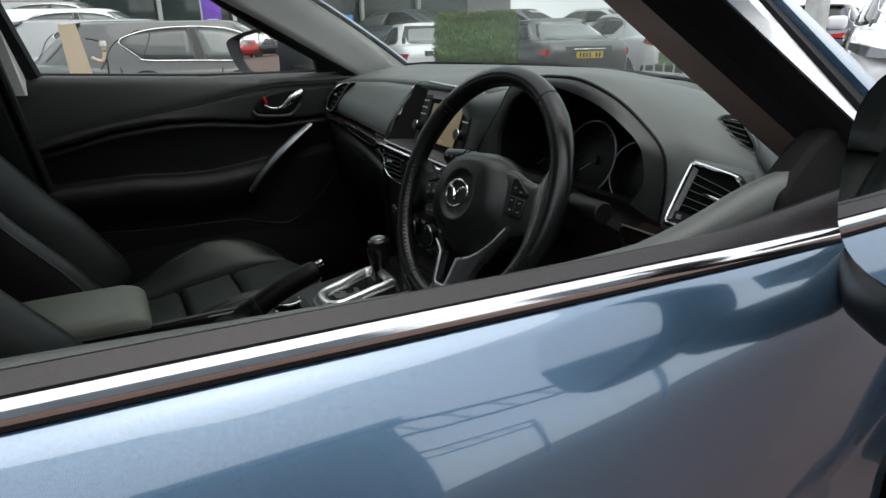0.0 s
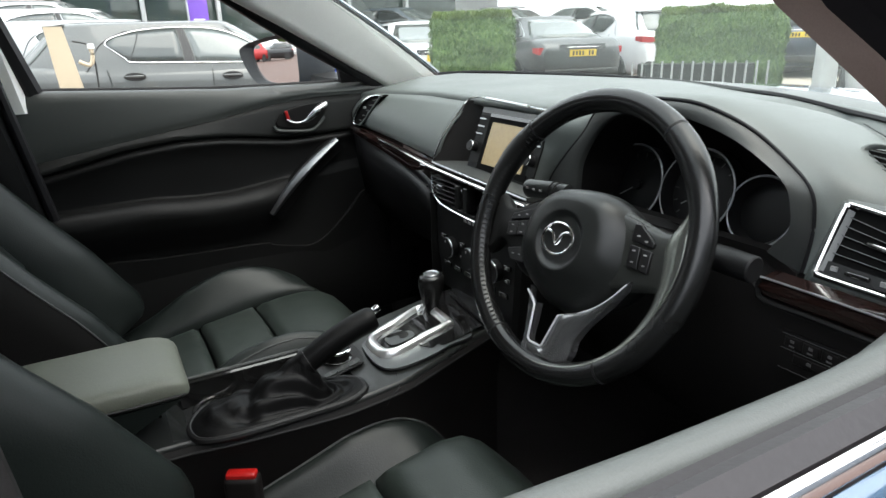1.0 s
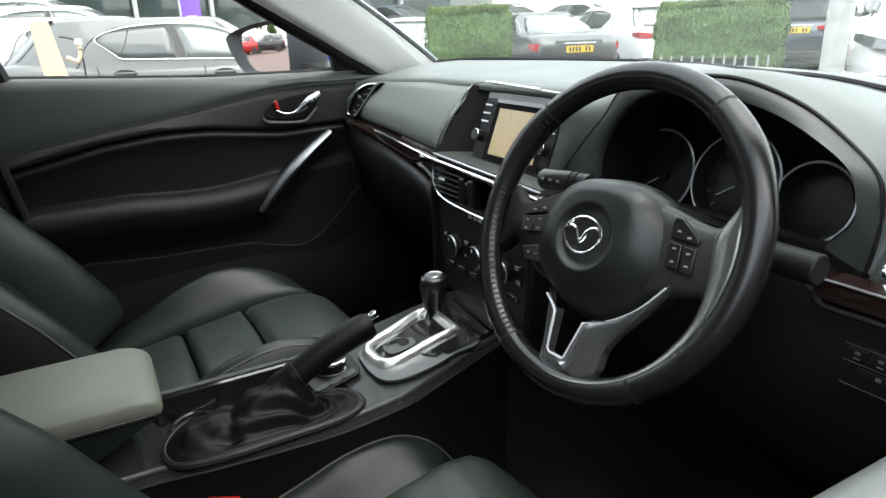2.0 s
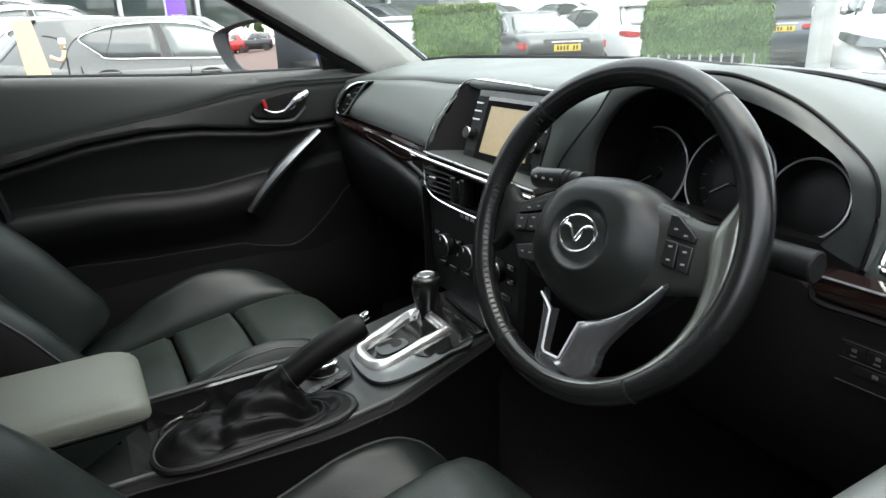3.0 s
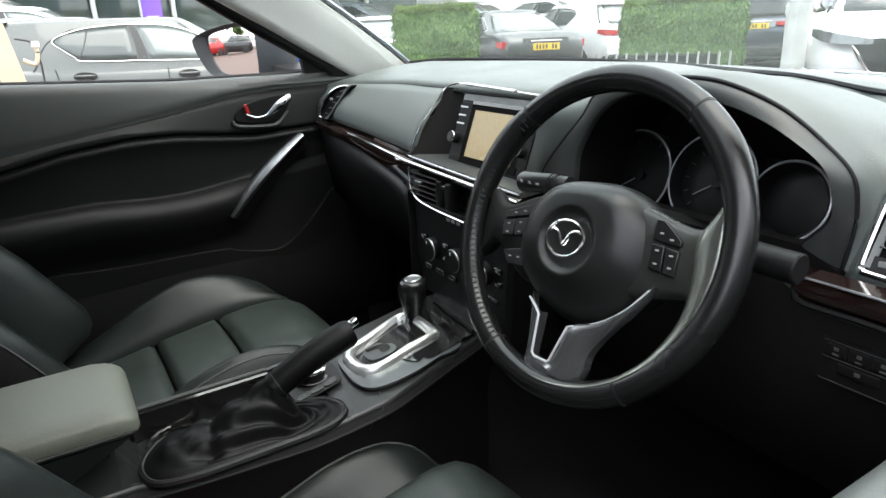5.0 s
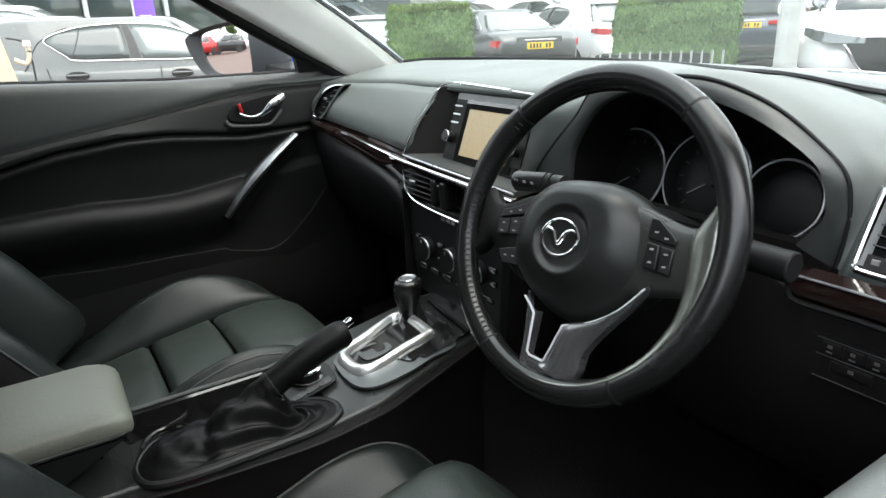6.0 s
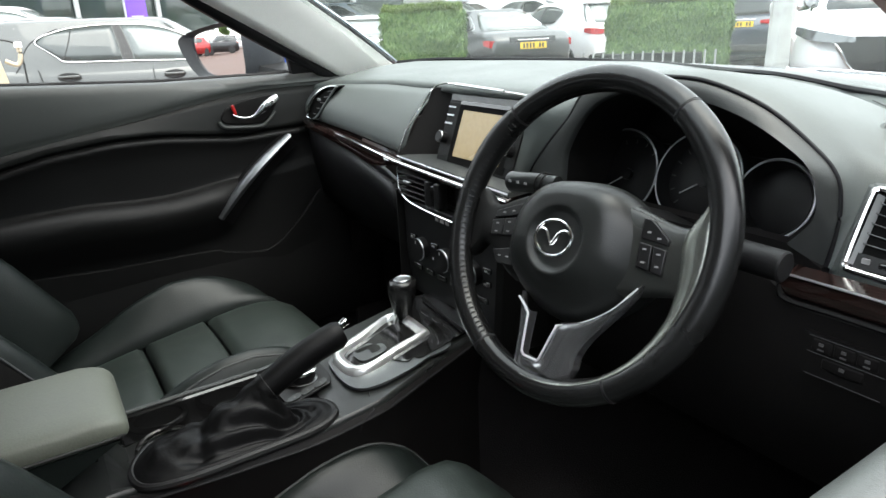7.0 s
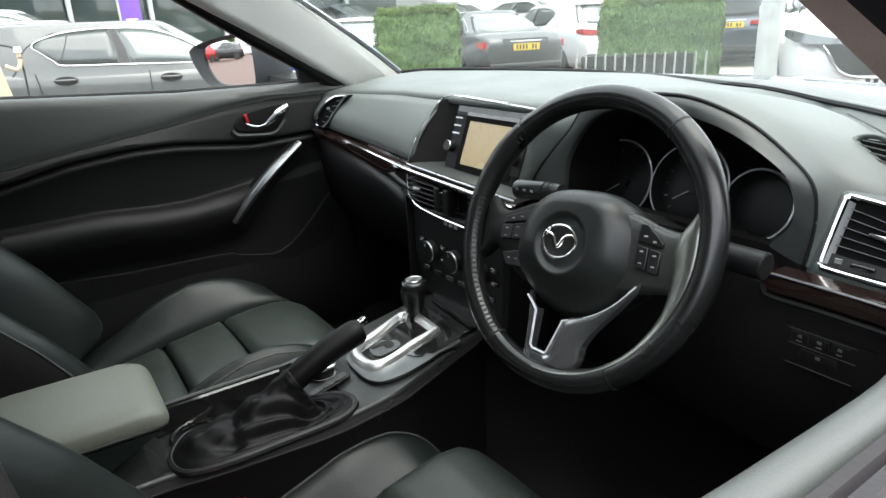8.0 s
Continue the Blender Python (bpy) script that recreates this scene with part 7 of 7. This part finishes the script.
    for i in range(7):
        if i != 4:
            part("plate_bar", block((-0.19 + 0.063 * i, L / 2 + 0.036, 0.50), (0.036, 0.004, 0.075)), INK, pl, local=True)
    if style in ("hatch", "suv"):
        y0 = span(1.0)[0]
        part("roof_spoiler", loft([[(x, y0 + 0.16, H - 0.030), (x, y0 - 0.06 - 0.03 * (1 - abs(x) / 0.55), H - 0.045), (x, y0 - 0.05, H - 0.075), (x, y0 + 0.10, H - 0.075)] for x in (-0.55, -0.3, 0, 0.3, 0.55)]), paint, car, local=True)
    return car


def stand(car, x, y, heading):
    """Park it at x, y with its nose along the heading in degrees from +y, turning left."""
    car.matrix_basis = pose(x, y, ground_z(x, y), 0, 0, heading)
    return car


def park_copy(car, x, y, heading, paint=None, old=None, label=""):
    c = copy_thing(car, pose(x, y, ground_z(x, y), 0, 0, heading))
    if paint is not None:
        for o in c.children_recursive:
            if o.data.materials[0] == old:
                o.data = o.data.copy()
                o.data.materials[0] = paint
    if label:
        tagged(c, label)
    return c


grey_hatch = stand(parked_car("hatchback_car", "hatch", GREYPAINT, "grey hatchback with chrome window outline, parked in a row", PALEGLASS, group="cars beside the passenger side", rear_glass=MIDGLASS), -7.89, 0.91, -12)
park_copy(grey_hatch, -10.5, 0.15, -12, SILVERPAINT, GREYPAINT, "silver hatchback parked behind the grey one")
park_copy(grey_hatch, -13.1, -0.35, -12, WHITEPAINT, GREYPAINT, "white hatchback parked in the row")
park_copy(grey_hatch, -15.7, -0.85, -12, SILVERPAINT, GREYPAINT, "silver hatchback at the end of the row")
park_copy(grey_hatch, -14.4, -6.4, -12, WHITEPAINT, GREYPAINT, "white hatchback in the far corner")

saloon = stand(parked_car("saloon_car", "saloon", BLACKPAINT, "dark grey saloon with red rear lamps and yellow plate", PALEGLASS, group="cars across the lot"), -10.64, 8.06, 76)
w1 = park_copy(saloon, -11.95, 5.77, 78, WHITEPAINT, BLACKPAINT, "white saloon seen behind the clipped hedge")
park_copy(grey_hatch, -11.15, 10.84, 82, WHITEPAINT, GREYPAINT, "white hatchback partly hidden by the long hedge")
park_copy(saloon, -17.2, 7.4, 125, STEELPAINT, BLACKPAINT, "blue grey saloon further back in the lot")
park_copy(w1, -16.6, 14.2, 112, label="white saloon further back in the lot")
park_copy(saloon, -17.0, 11.2, 112, SILVERPAINT, BLACKPAINT, "silver saloon further back in the lot")
park_copy(w1, -13.0, 21.0, 40, label="white saloon at the far end of the lot")

suv = stand(parked_car("suv_car", "suv", NAVYPAINT, "dark navy sports utility car beyond the hedge", group="cars across the lot"), -9.2, 15.5, 26)
white_suv = park_copy(suv, -2.98, 8.02, 212, WHITEPAINT, NAVYPAINT, "white sports utility car facing the lot, chrome grille")
park_copy(white_suv, 0.9, 10.6, 210, label="white sports utility car parked behind the other")
park_copy(suv, -3.4, 15.5, 20, SILVERPAINT, NAVYPAINT, "silver sports utility car far across the lot")
# behind, seen in the door mirror
park_copy(suv, -5.2, -25.7, 82, DEEPPAINT, NAVYPAINT, "black sports utility car parked behind")
park_copy(grey_hatch, -8.3, -23.6, 40, REDPAINT, GREYPAINT, "red hatchback parked behind")
park_copy(w1, -7.6, -33.0, 80, SILVERPAINT, WHITEPAINT, "silver saloon parked behind")
park_copy(w1, -3.4, -34.5, 75, label="white saloon parked behind the black car")


# ------------------------------------------------------------------ planting and street things
def leaf_material(name, a, b):
    m = material(name, a, 0.6, vary=0.0, spec=0.3)
    nt = m.node_tree
    g, mx = nt.nodes.new("ShaderNodeNewGeometry"), nt.nodes.new("ShaderNodeMix")
    mx.data_type = "RGBA"
    mx.inputs[6].default_value, mx.inputs[7].default_value = (*a, 1), (*b, 1)
    nt.links.new(g.outputs["Random Per Island"], mx.inputs[0])
    nt.links.new(mx.outputs[2], nt.nodes["Principled BSDF"].inputs["Base Color"])
    return m


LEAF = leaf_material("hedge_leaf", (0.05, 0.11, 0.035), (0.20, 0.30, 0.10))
# the paler leaf colour paints sunlight on the hedge tops
TOPLEAF = leaf_material("sunlit_hedge_leaf", (0.10, 0.17, 0.04), (0.22, 0.29, 0.09))
TREELEAF = leaf_material("tree_leaf", (0.04, 0.08, 0.02), (0.10, 0.15, 0.04))
HEDGESHADE = material("hedge_shade_core", (0.018, 0.03, 0.012), 0.9, vary=0.5, grain=12)
BARK = material("bark", (0.09, 0.07, 0.05), 0.9, vary=0.3, grain=20, bump=0.6)


def leaves(points, size, rng, droop=0.6, slim=1.0):
    """Many small folded leaves, each turned its own way."""
    verts, faces = [], []
    for p, nrm in points:
        d = Vector((rng.gauss(0, 0.5), rng.gauss(0, 0.5), -droop + rng.gauss(0, 0.5))) + nrm * 0.5
        d.normalize()
        s = d.cross(nrm + Vector((rng.gauss(0, 0.4), rng.gauss(0, 0.4), rng.gauss(0, 0.4))))
        s = s.normalized() if s.length > 1e-3 else d.orthogonal()
        l, w = size * rng.uniform(0.7, 1.5), size * slim * rng.uniform(0.25, 0.4)
        k = len(verts)
        p = Vector(p)
        verts += [p, p + d * l * 0.5 + s * w, p + d * l, p + d * l * 0.5 - s * w]
        faces += [(k, k + 1, k + 2, k + 3)]
    return verts, faces


def mesh_part(name, verts, faces, mat, parent, label=""):
    me = bpy.data.meshes.new(name)
    me.from_pydata([tuple(v) for v in verts], [], faces)
    me.materials.append(mat)
    ob = new(name, me)
    ob.parent = parent
    ob.matrix_parent_inverse = parent.matrix_basis.inverted()
    if label:
        tagged(ob, label)
    return tagged(ob, kind="stuff")


def hedge(name, a, b, depth, top, n, label, seed):
    """A clipped hedge between two ground points, grown to a top height."""
    rng = random.Random(seed)
    a, b = Vector((*a, 0)), Vector((*b, 0))
    along = (b - a).normalized()
    side = Vector((-along.y, along.x, 0))
    g = ground_z(a.x, a.y)
    L = (b - a).length
    h = thing(name, Vector((a.x, a.y, g)), label, "hedge")
    pts, tops = [], []

    def bulge(u, v):
        return 0.05 * noise.noise(Vector((u * 2.3 + seed, v * 3.1, 0.7))) + 0.03 * noise.noise(Vector((u * 7 + seed, v * 8, 2.7)))
    for _ in range(n):
        f = rng.random()
        if f < 0.62:
            u, v, sgn = rng.uniform(0, L), rng.uniform(0.02, 1), rng.choice((-1, -1, 1))
            p = a + along * u + side * (sgn * (depth / 2 + bulge(u, v * 2) - 0.05 * max(0, v - 0.9) * 8)) + Vector((0, 0, g + v * (top - g)))
            pts.append((p, side * sgn))
        elif f < 0.80:
            w, v, sgn = rng.uniform(-0.5, 0.5), rng.uniform(0.02, 1), rng.choice((-1, 1))
            p = (a if sgn < 0 else b) + side * (w * depth) + along * (sgn * (bulge(w, v * 2) + 0.02)) + Vector((0, 0, g + v * (top - g)))
            pts.append((p, along * sgn))
        else:
            u, w = rng.uniform(0, L), rng.uniform(-0.5, 0.5)
            p = a + along * u + side * (w * depth) + Vector((0, 0, top + bulge(u, w) + rng.gauss(0, 0.015)))
            tops.append((p, Vector((0, 0, 1))))
    turn = Matrix.Rotation(math.atan2(along.y, along.x), 4, "Z")
    # solid dark block stands in for the shade inside the foliage
    part("hedge_shade_core", block((a + b) / 2 + Vector((0, 0, (g + top - 0.05) / 2 + g / 2)), (L - 0.08, depth - 0.10, top - g - 0.08), turn=turn), HEDGESHADE, h)
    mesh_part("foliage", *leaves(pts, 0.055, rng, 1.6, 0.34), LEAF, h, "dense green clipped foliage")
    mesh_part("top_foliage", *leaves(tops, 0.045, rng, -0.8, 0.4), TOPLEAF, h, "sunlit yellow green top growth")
    return h


hedge("clipped_hedge", (-6.62, 3.55), (-6.12, 4.36), 0.8, 1.29, 70000, "short block of green clipped conifer hedge", 3)
hedge("long_hedge", (-5.60, 6.50), (-4.46, 7.40), 0.8, 1.285, 90000, "longer green clipped hedge behind a low railing", 5)


def tree(name, x, y, height, seed):
    rng = random.Random(seed)
    g = ground_z(x, y)
    t = thing(name, (x, y, g), "leafy broad tree at the edge of the lot", "tree", "trees behind the lot")
    part("trunk", tube(spline([(x, y, g), (x + 0.1, y, g + height * 0.25), (x, y + 0.1, g + height * 0.5), (x + 0.1, y, g + height * 0.8)], 5), 0.22, 10, taper=lambda u: 1.1 - 0.8 * u), BARK, t)
    pts = []
    for k in range(26):
        ang, r = rng.uniform(0, 6.28), height * 0.30 * math.sqrt(rng.random())
        c = Vector((x + r * math.cos(ang), y + r * math.sin(ang), g + height * rng.uniform(0.42, 0.92)))
        part("limb", tube([Vector((x, y, g + height * 0.35)), Vector((x, y, c.z)).lerp(c, 0.5), c], 0.05, 6, taper=lambda u: 1.2 - u), BARK, t) if k < 8 else None
        for _ in range(240):
            v = Vector((rng.gauss(0, 1), rng.gauss(0, 1), rng.gauss(0, 0.8))).normalized()
            pts.append((c + v * height * rng.uniform(0.06, 0.12), v))
    mesh_part("crown", *leaves(pts, 0.28, rng), TREELEAF, t)
    return t


for i, (x, y, h) in enumerate(((-26, -78, 7), (-19, -82, 8), (-12, -79, 6.5), (-5, -83, 7.5), (2, -79, 7), (9, -82, 8))):
    tree("tree", x, y, h, 20 + i)


def railing():
    """A low railing with pale upright bars."""
    a, b = Vector((-5.10, 5.49, 0)), Vector((-3.95, 6.48, 0))
    r = thing("railing", a + Vector((0, 0, ground_z(a.x, a.y))), "low railing of pale upright bars before dark planting", "railing")
    n = 14
    bar = material("pale_grey_paint", (0.36, 0.37, 0.36), 0.5)
    side = Vector((-(b - a).normalized().y, (b - a).normalized().x, 0))
    for i in range(n):
        p = a.lerp(b, i / (n - 1))
        g = ground_z(p.x, p.y)
        part("bar", rounded((p.x, p.y, g + (0.72 - g) / 2), (0.020, 0.020, 0.72 - g), 0.004), bar, r)
    for z in (0.30, 0.12):
        part("rail", tube([(p.x, p.y, z) for p in (a, a.lerp(b, 0.5), b)], 0.012, 8), bar, r)
    # dark low planting behind it
    p = a.lerp(b, 0.5) + side * 0.25
    return r


railing()


def planting_slab():
    a, b = Vector((-5.25, 5.73, 0)), Vector((-4.23, 6.62, 0))
    # added slab: near-black colour fills the dark gaps between the railing's bars
    m = material("dark_planting_backing", (0.012, 0.014, 0.011), 0.9, vary=0.3, grain=12, bump=0.5)
    t = Matrix.Rotation(math.atan2(b.y - a.y, b.x - a.x), 4, "Z")
    return tagged(part("planting_backing", rounded((a + b) / 2 + Vector((0, 0, 0.28)), ((b - a).length, 0.12, 0.80), 0.02, turn=t), m), "added dark slab in place of the planting behind the railing", "wall")


planting_slab()


def apron():
    m = material("pale_concrete_paving", (0.40, 0.36, 0.30), 0.85, vary=0.2, grain=8, bump=0.3, stain=0.6)
    rows = [[(x, y, ground_z(x, y) + 0.006) for x in np.linspace(x0, x1, 9)] for y, x0, x1 in ((8.9, -5.9, -3.2), (9.6, -6.5, -2.6), (11.0, -8.2, -2.2), (13.0, -8.9, -3.0), (15.0, -9.3, -5.0), (16.5, -9.6, -7.0))]
    return tagged(part("pavement", sheet(rows), m), "pale concrete paving beyond the railing", "pavement", kind="structure")


apron()


def wrapped_post():
    x, y = -1.27, 3.18
    p = thing("wrapped_post", (x, y, 0), "slim post wrapped in pale plastic sheet", "post")
    m = material("pale_plastic_sheet", (0.55, 0.57, 0.55), 0.3, vary=0.25, grain=8, bump=0.3)
    rows = []
    for z in np.linspace(0, 1.55, 16):
        rows.append([(x + (0.058 + 0.009 * math.sin(5 * a + z * 9)) * math.cos(a), y + (0.058 + 0.009 * math.sin(4 * a - z * 7)) * math.sin(a), z) for a in np.linspace(0, 2 * math.pi, 19)[:-1]])
    part("sheet", loft(rows), m, p)
    part("band", ring(Matrix.Translation((x, y, 0.76)), 0.066, 0.009, 24), INK, p)
    part("foot", rounded((x, y, 0.03), (0.26, 0.26, 0.06), 0.01), INK, p)
    return p


wrapped_post()


def beige_stand():
    x, y = -4.9, -0.60
    g = ground_z(x, y)
    p = thing("beige_stand", (x, y, g), "tapered beige post with a pale hooked arm", "stand")
    m = material("beige_plastic", (0.55, 0.46, 0.33), 0.5, vary=0.1)
    part("post", loft([[(x - 0.04, y - w - s, z), (x + 0.04, y - w - s, z), (x + 0.04, y + w - s, z), (x - 0.04, y + w - s, z)] for w, z, s in ((0.10, g, -0.06), (0.085, 0.6, -0.04), (0.075, 0.95, 0.0), (0.062, 1.235, 0.03))]), m, p)
    part("arm", tube(spline([(x, y + 0.10, 0.98), (x, y + 0.17, 0.95), (x, y + 0.20, 1.0), (x, y + 0.20, 1.07)], 6), 0.016, 8), m, p, "pale hooked arm")
    part("arm_end", disc(Matrix.Translation((x, y + 0.20, 1.07)), 0.026, 0.04, 16), PLATEWHITE, p)
    part("hose", tube(spline([(x, y + 0.08, 1.13), (x, y + 0.18, 1.10), (x, y + 0.21, 1.0), (x, y + 0.19, 0.6), (x, y + 0.12, 0.3)], 6), 0.008, 6), INK, p, "thin black hose")
    part("cabinet", rounded((x - 0.25, y - 0.05, g + 0.42), (0.35, 0.7, 0.86), 0.02), material("grey_green_cabinet", (0.28, 0.32, 0.29), 0.5), p, "grey green cabinet below")
    return p


beige_stand()


def banner(x, y, w, z0, z1, heading, color, label):
    g = ground_z(x, y)
    b = thing("banner", (x, y, g), label, "banner")
    m = material("banner_" + label.split()[0], color, 0.6, vary=0.1)
    t = Matrix.Rotation(radians(heading), 4, "Z")
    rows = [[Vector((x, y, z)) + t @ Vector((u, 0.02 * math.sin(9 * u + 3 * z), 0)) for u in np.linspace(-w / 2, w / 2, 9)] for z in np.linspace(z0, z1, 8)]
    solid(part("cloth", sheet(rows), m, b), 0.006)
    part("pole", tube([Vector((x, y, g)) + t @ Vector((-w / 2, 0, 0)), Vector((x, y, z1 + 0.05)) + t @ Vector((-w / 2, 0, 0))], 0.018, 8), SATIN, b)
    for i in range(4):
        c = Vector((x, y, lerp(z0, z1, 0.2 + 0.2 * i))) + t @ Vector((0.0, -0.035, 0))
        part("text_bar", block(c, (w * 0.55, 0.004, 0.07), turn=t), PLATEWHITE, b)
    return b


banner(-10.75, 1.36, 0.32, 0.4, 2.9, 96, (0.16, 0.07, 0.42), "purple upright banner with white marks")
banner(-8.75, 3.0, 0.25, 0.4, 1.42, 80, (0.05, 0.20, 0.55), "blue upright banner with white marks")
banner(-3.05, 0.93, 0.26, 0.1, 1.06, 70, (0.02, 0.07, 0.42), "dark blue sign with white marks")


# ------------------------------------------------------------------ showroom
def showroom():
    s = thing("showroom_building", (-22, 0, 0), "low showroom with dark glazing, white posts and pale panels", "building")
    panel = material("pale_cladding", (0.62, 0.63, 0.62), 0.5, vary=0.06, grain=3, stain=0.5)
    x = -19.0
    part("wall", block((x - 0.6, -9, 2.4), (1.0, 16, 5.2)), panel, s, "pale panelled wall")
    part("back_wall", block((x - 4.0, 4, 2.4), (1.0, 22, 5.2)), panel, s)
    part("roof", block((x - 1.5, 1.0, 5.2), (8, 38, 0.5)), panel, s)
    for i in range(6):
        y = -0.7 + 2.0 * i
        part("window_pane", rounded((x - 0.5, y + 1.0, 2.3), (0.06, 1.9, 4.6), 0.01), SHOWGLASS, s, "dark green showroom glass")
        part("post", rounded((x - 0.35, y, 2.4), (0.16, 0.12, 5.2), 0.02), panel, s)
    part("fascia", block((x - 0.35, 5, 4.6), (0.3, 14, 0.7)), panel, s)
    for y in np.linspace(-16, -2, 8):
        part("cladding_joint", block((x - 0.09, y, 2.4), (0.02, 0.03, 5.0)), SATIN, s)
    return s


SHOWGLASS = material("showroom_glass", (0.05, 0.07, 0.06), 0.06, vary=0.2, stain=1.0, coat=0.5)
showroom()


# ------------------------------------------------------------------ workshop on the driver's side, mirrored in the paint
def workshop():
    b = thing("workshop_building", (12, -5.5, 0), "grey clad workshop with a sloping steel truss canopy", "building")
    clad = material("grey_blue_cladding", (0.17, 0.20, 0.23), 0.5, vary=0.15, grain=2, stain=0.4)
    steel = material("painted_steel", (0.20, 0.23, 0.26), 0.45, vary=0.1)
    part("wall", block((12, -5.5, 2.5), (8, 17, 5.0)), clad, b, "grey ribbed wall cladding")
    part("roof", rounded((12, -5.5, 5.1), (8.4, 17.4, 0.22), 0.06), steel, b)
    for y in np.linspace(-13.6, 2.6, 19):
        part("wall_rib", rounded((7.97, y, 2.5), (0.07, 0.12, 4.9), 0.02), clad, b)
    for x in (8.0, 12.0):
        part("top_chord", tube([(x, 3.0, 5.1), (x, 7.6, 3.6)], 0.07, 8), steel, b)
        part("bottom_chord", tube([(x, 3.0, 4.3), (x, 7.6, 3.1)], 0.06, 8), steel, b)
        for k in range(6):
            f, g = k / 6, (k + 0.5) / 6
            part("truss_strut", tube([(x, lerp(3.0, 7.6, f), lerp(5.1, 3.6, f)), (x, lerp(3.0, 7.6, g), lerp(4.3, 3.1, g))], 0.03, 6), steel, b)
        part("canopy_post", tube([(x, 7.6, 0), (x, 7.6, 3.6)], 0.07, 8), steel, b)
    return b


workshop()
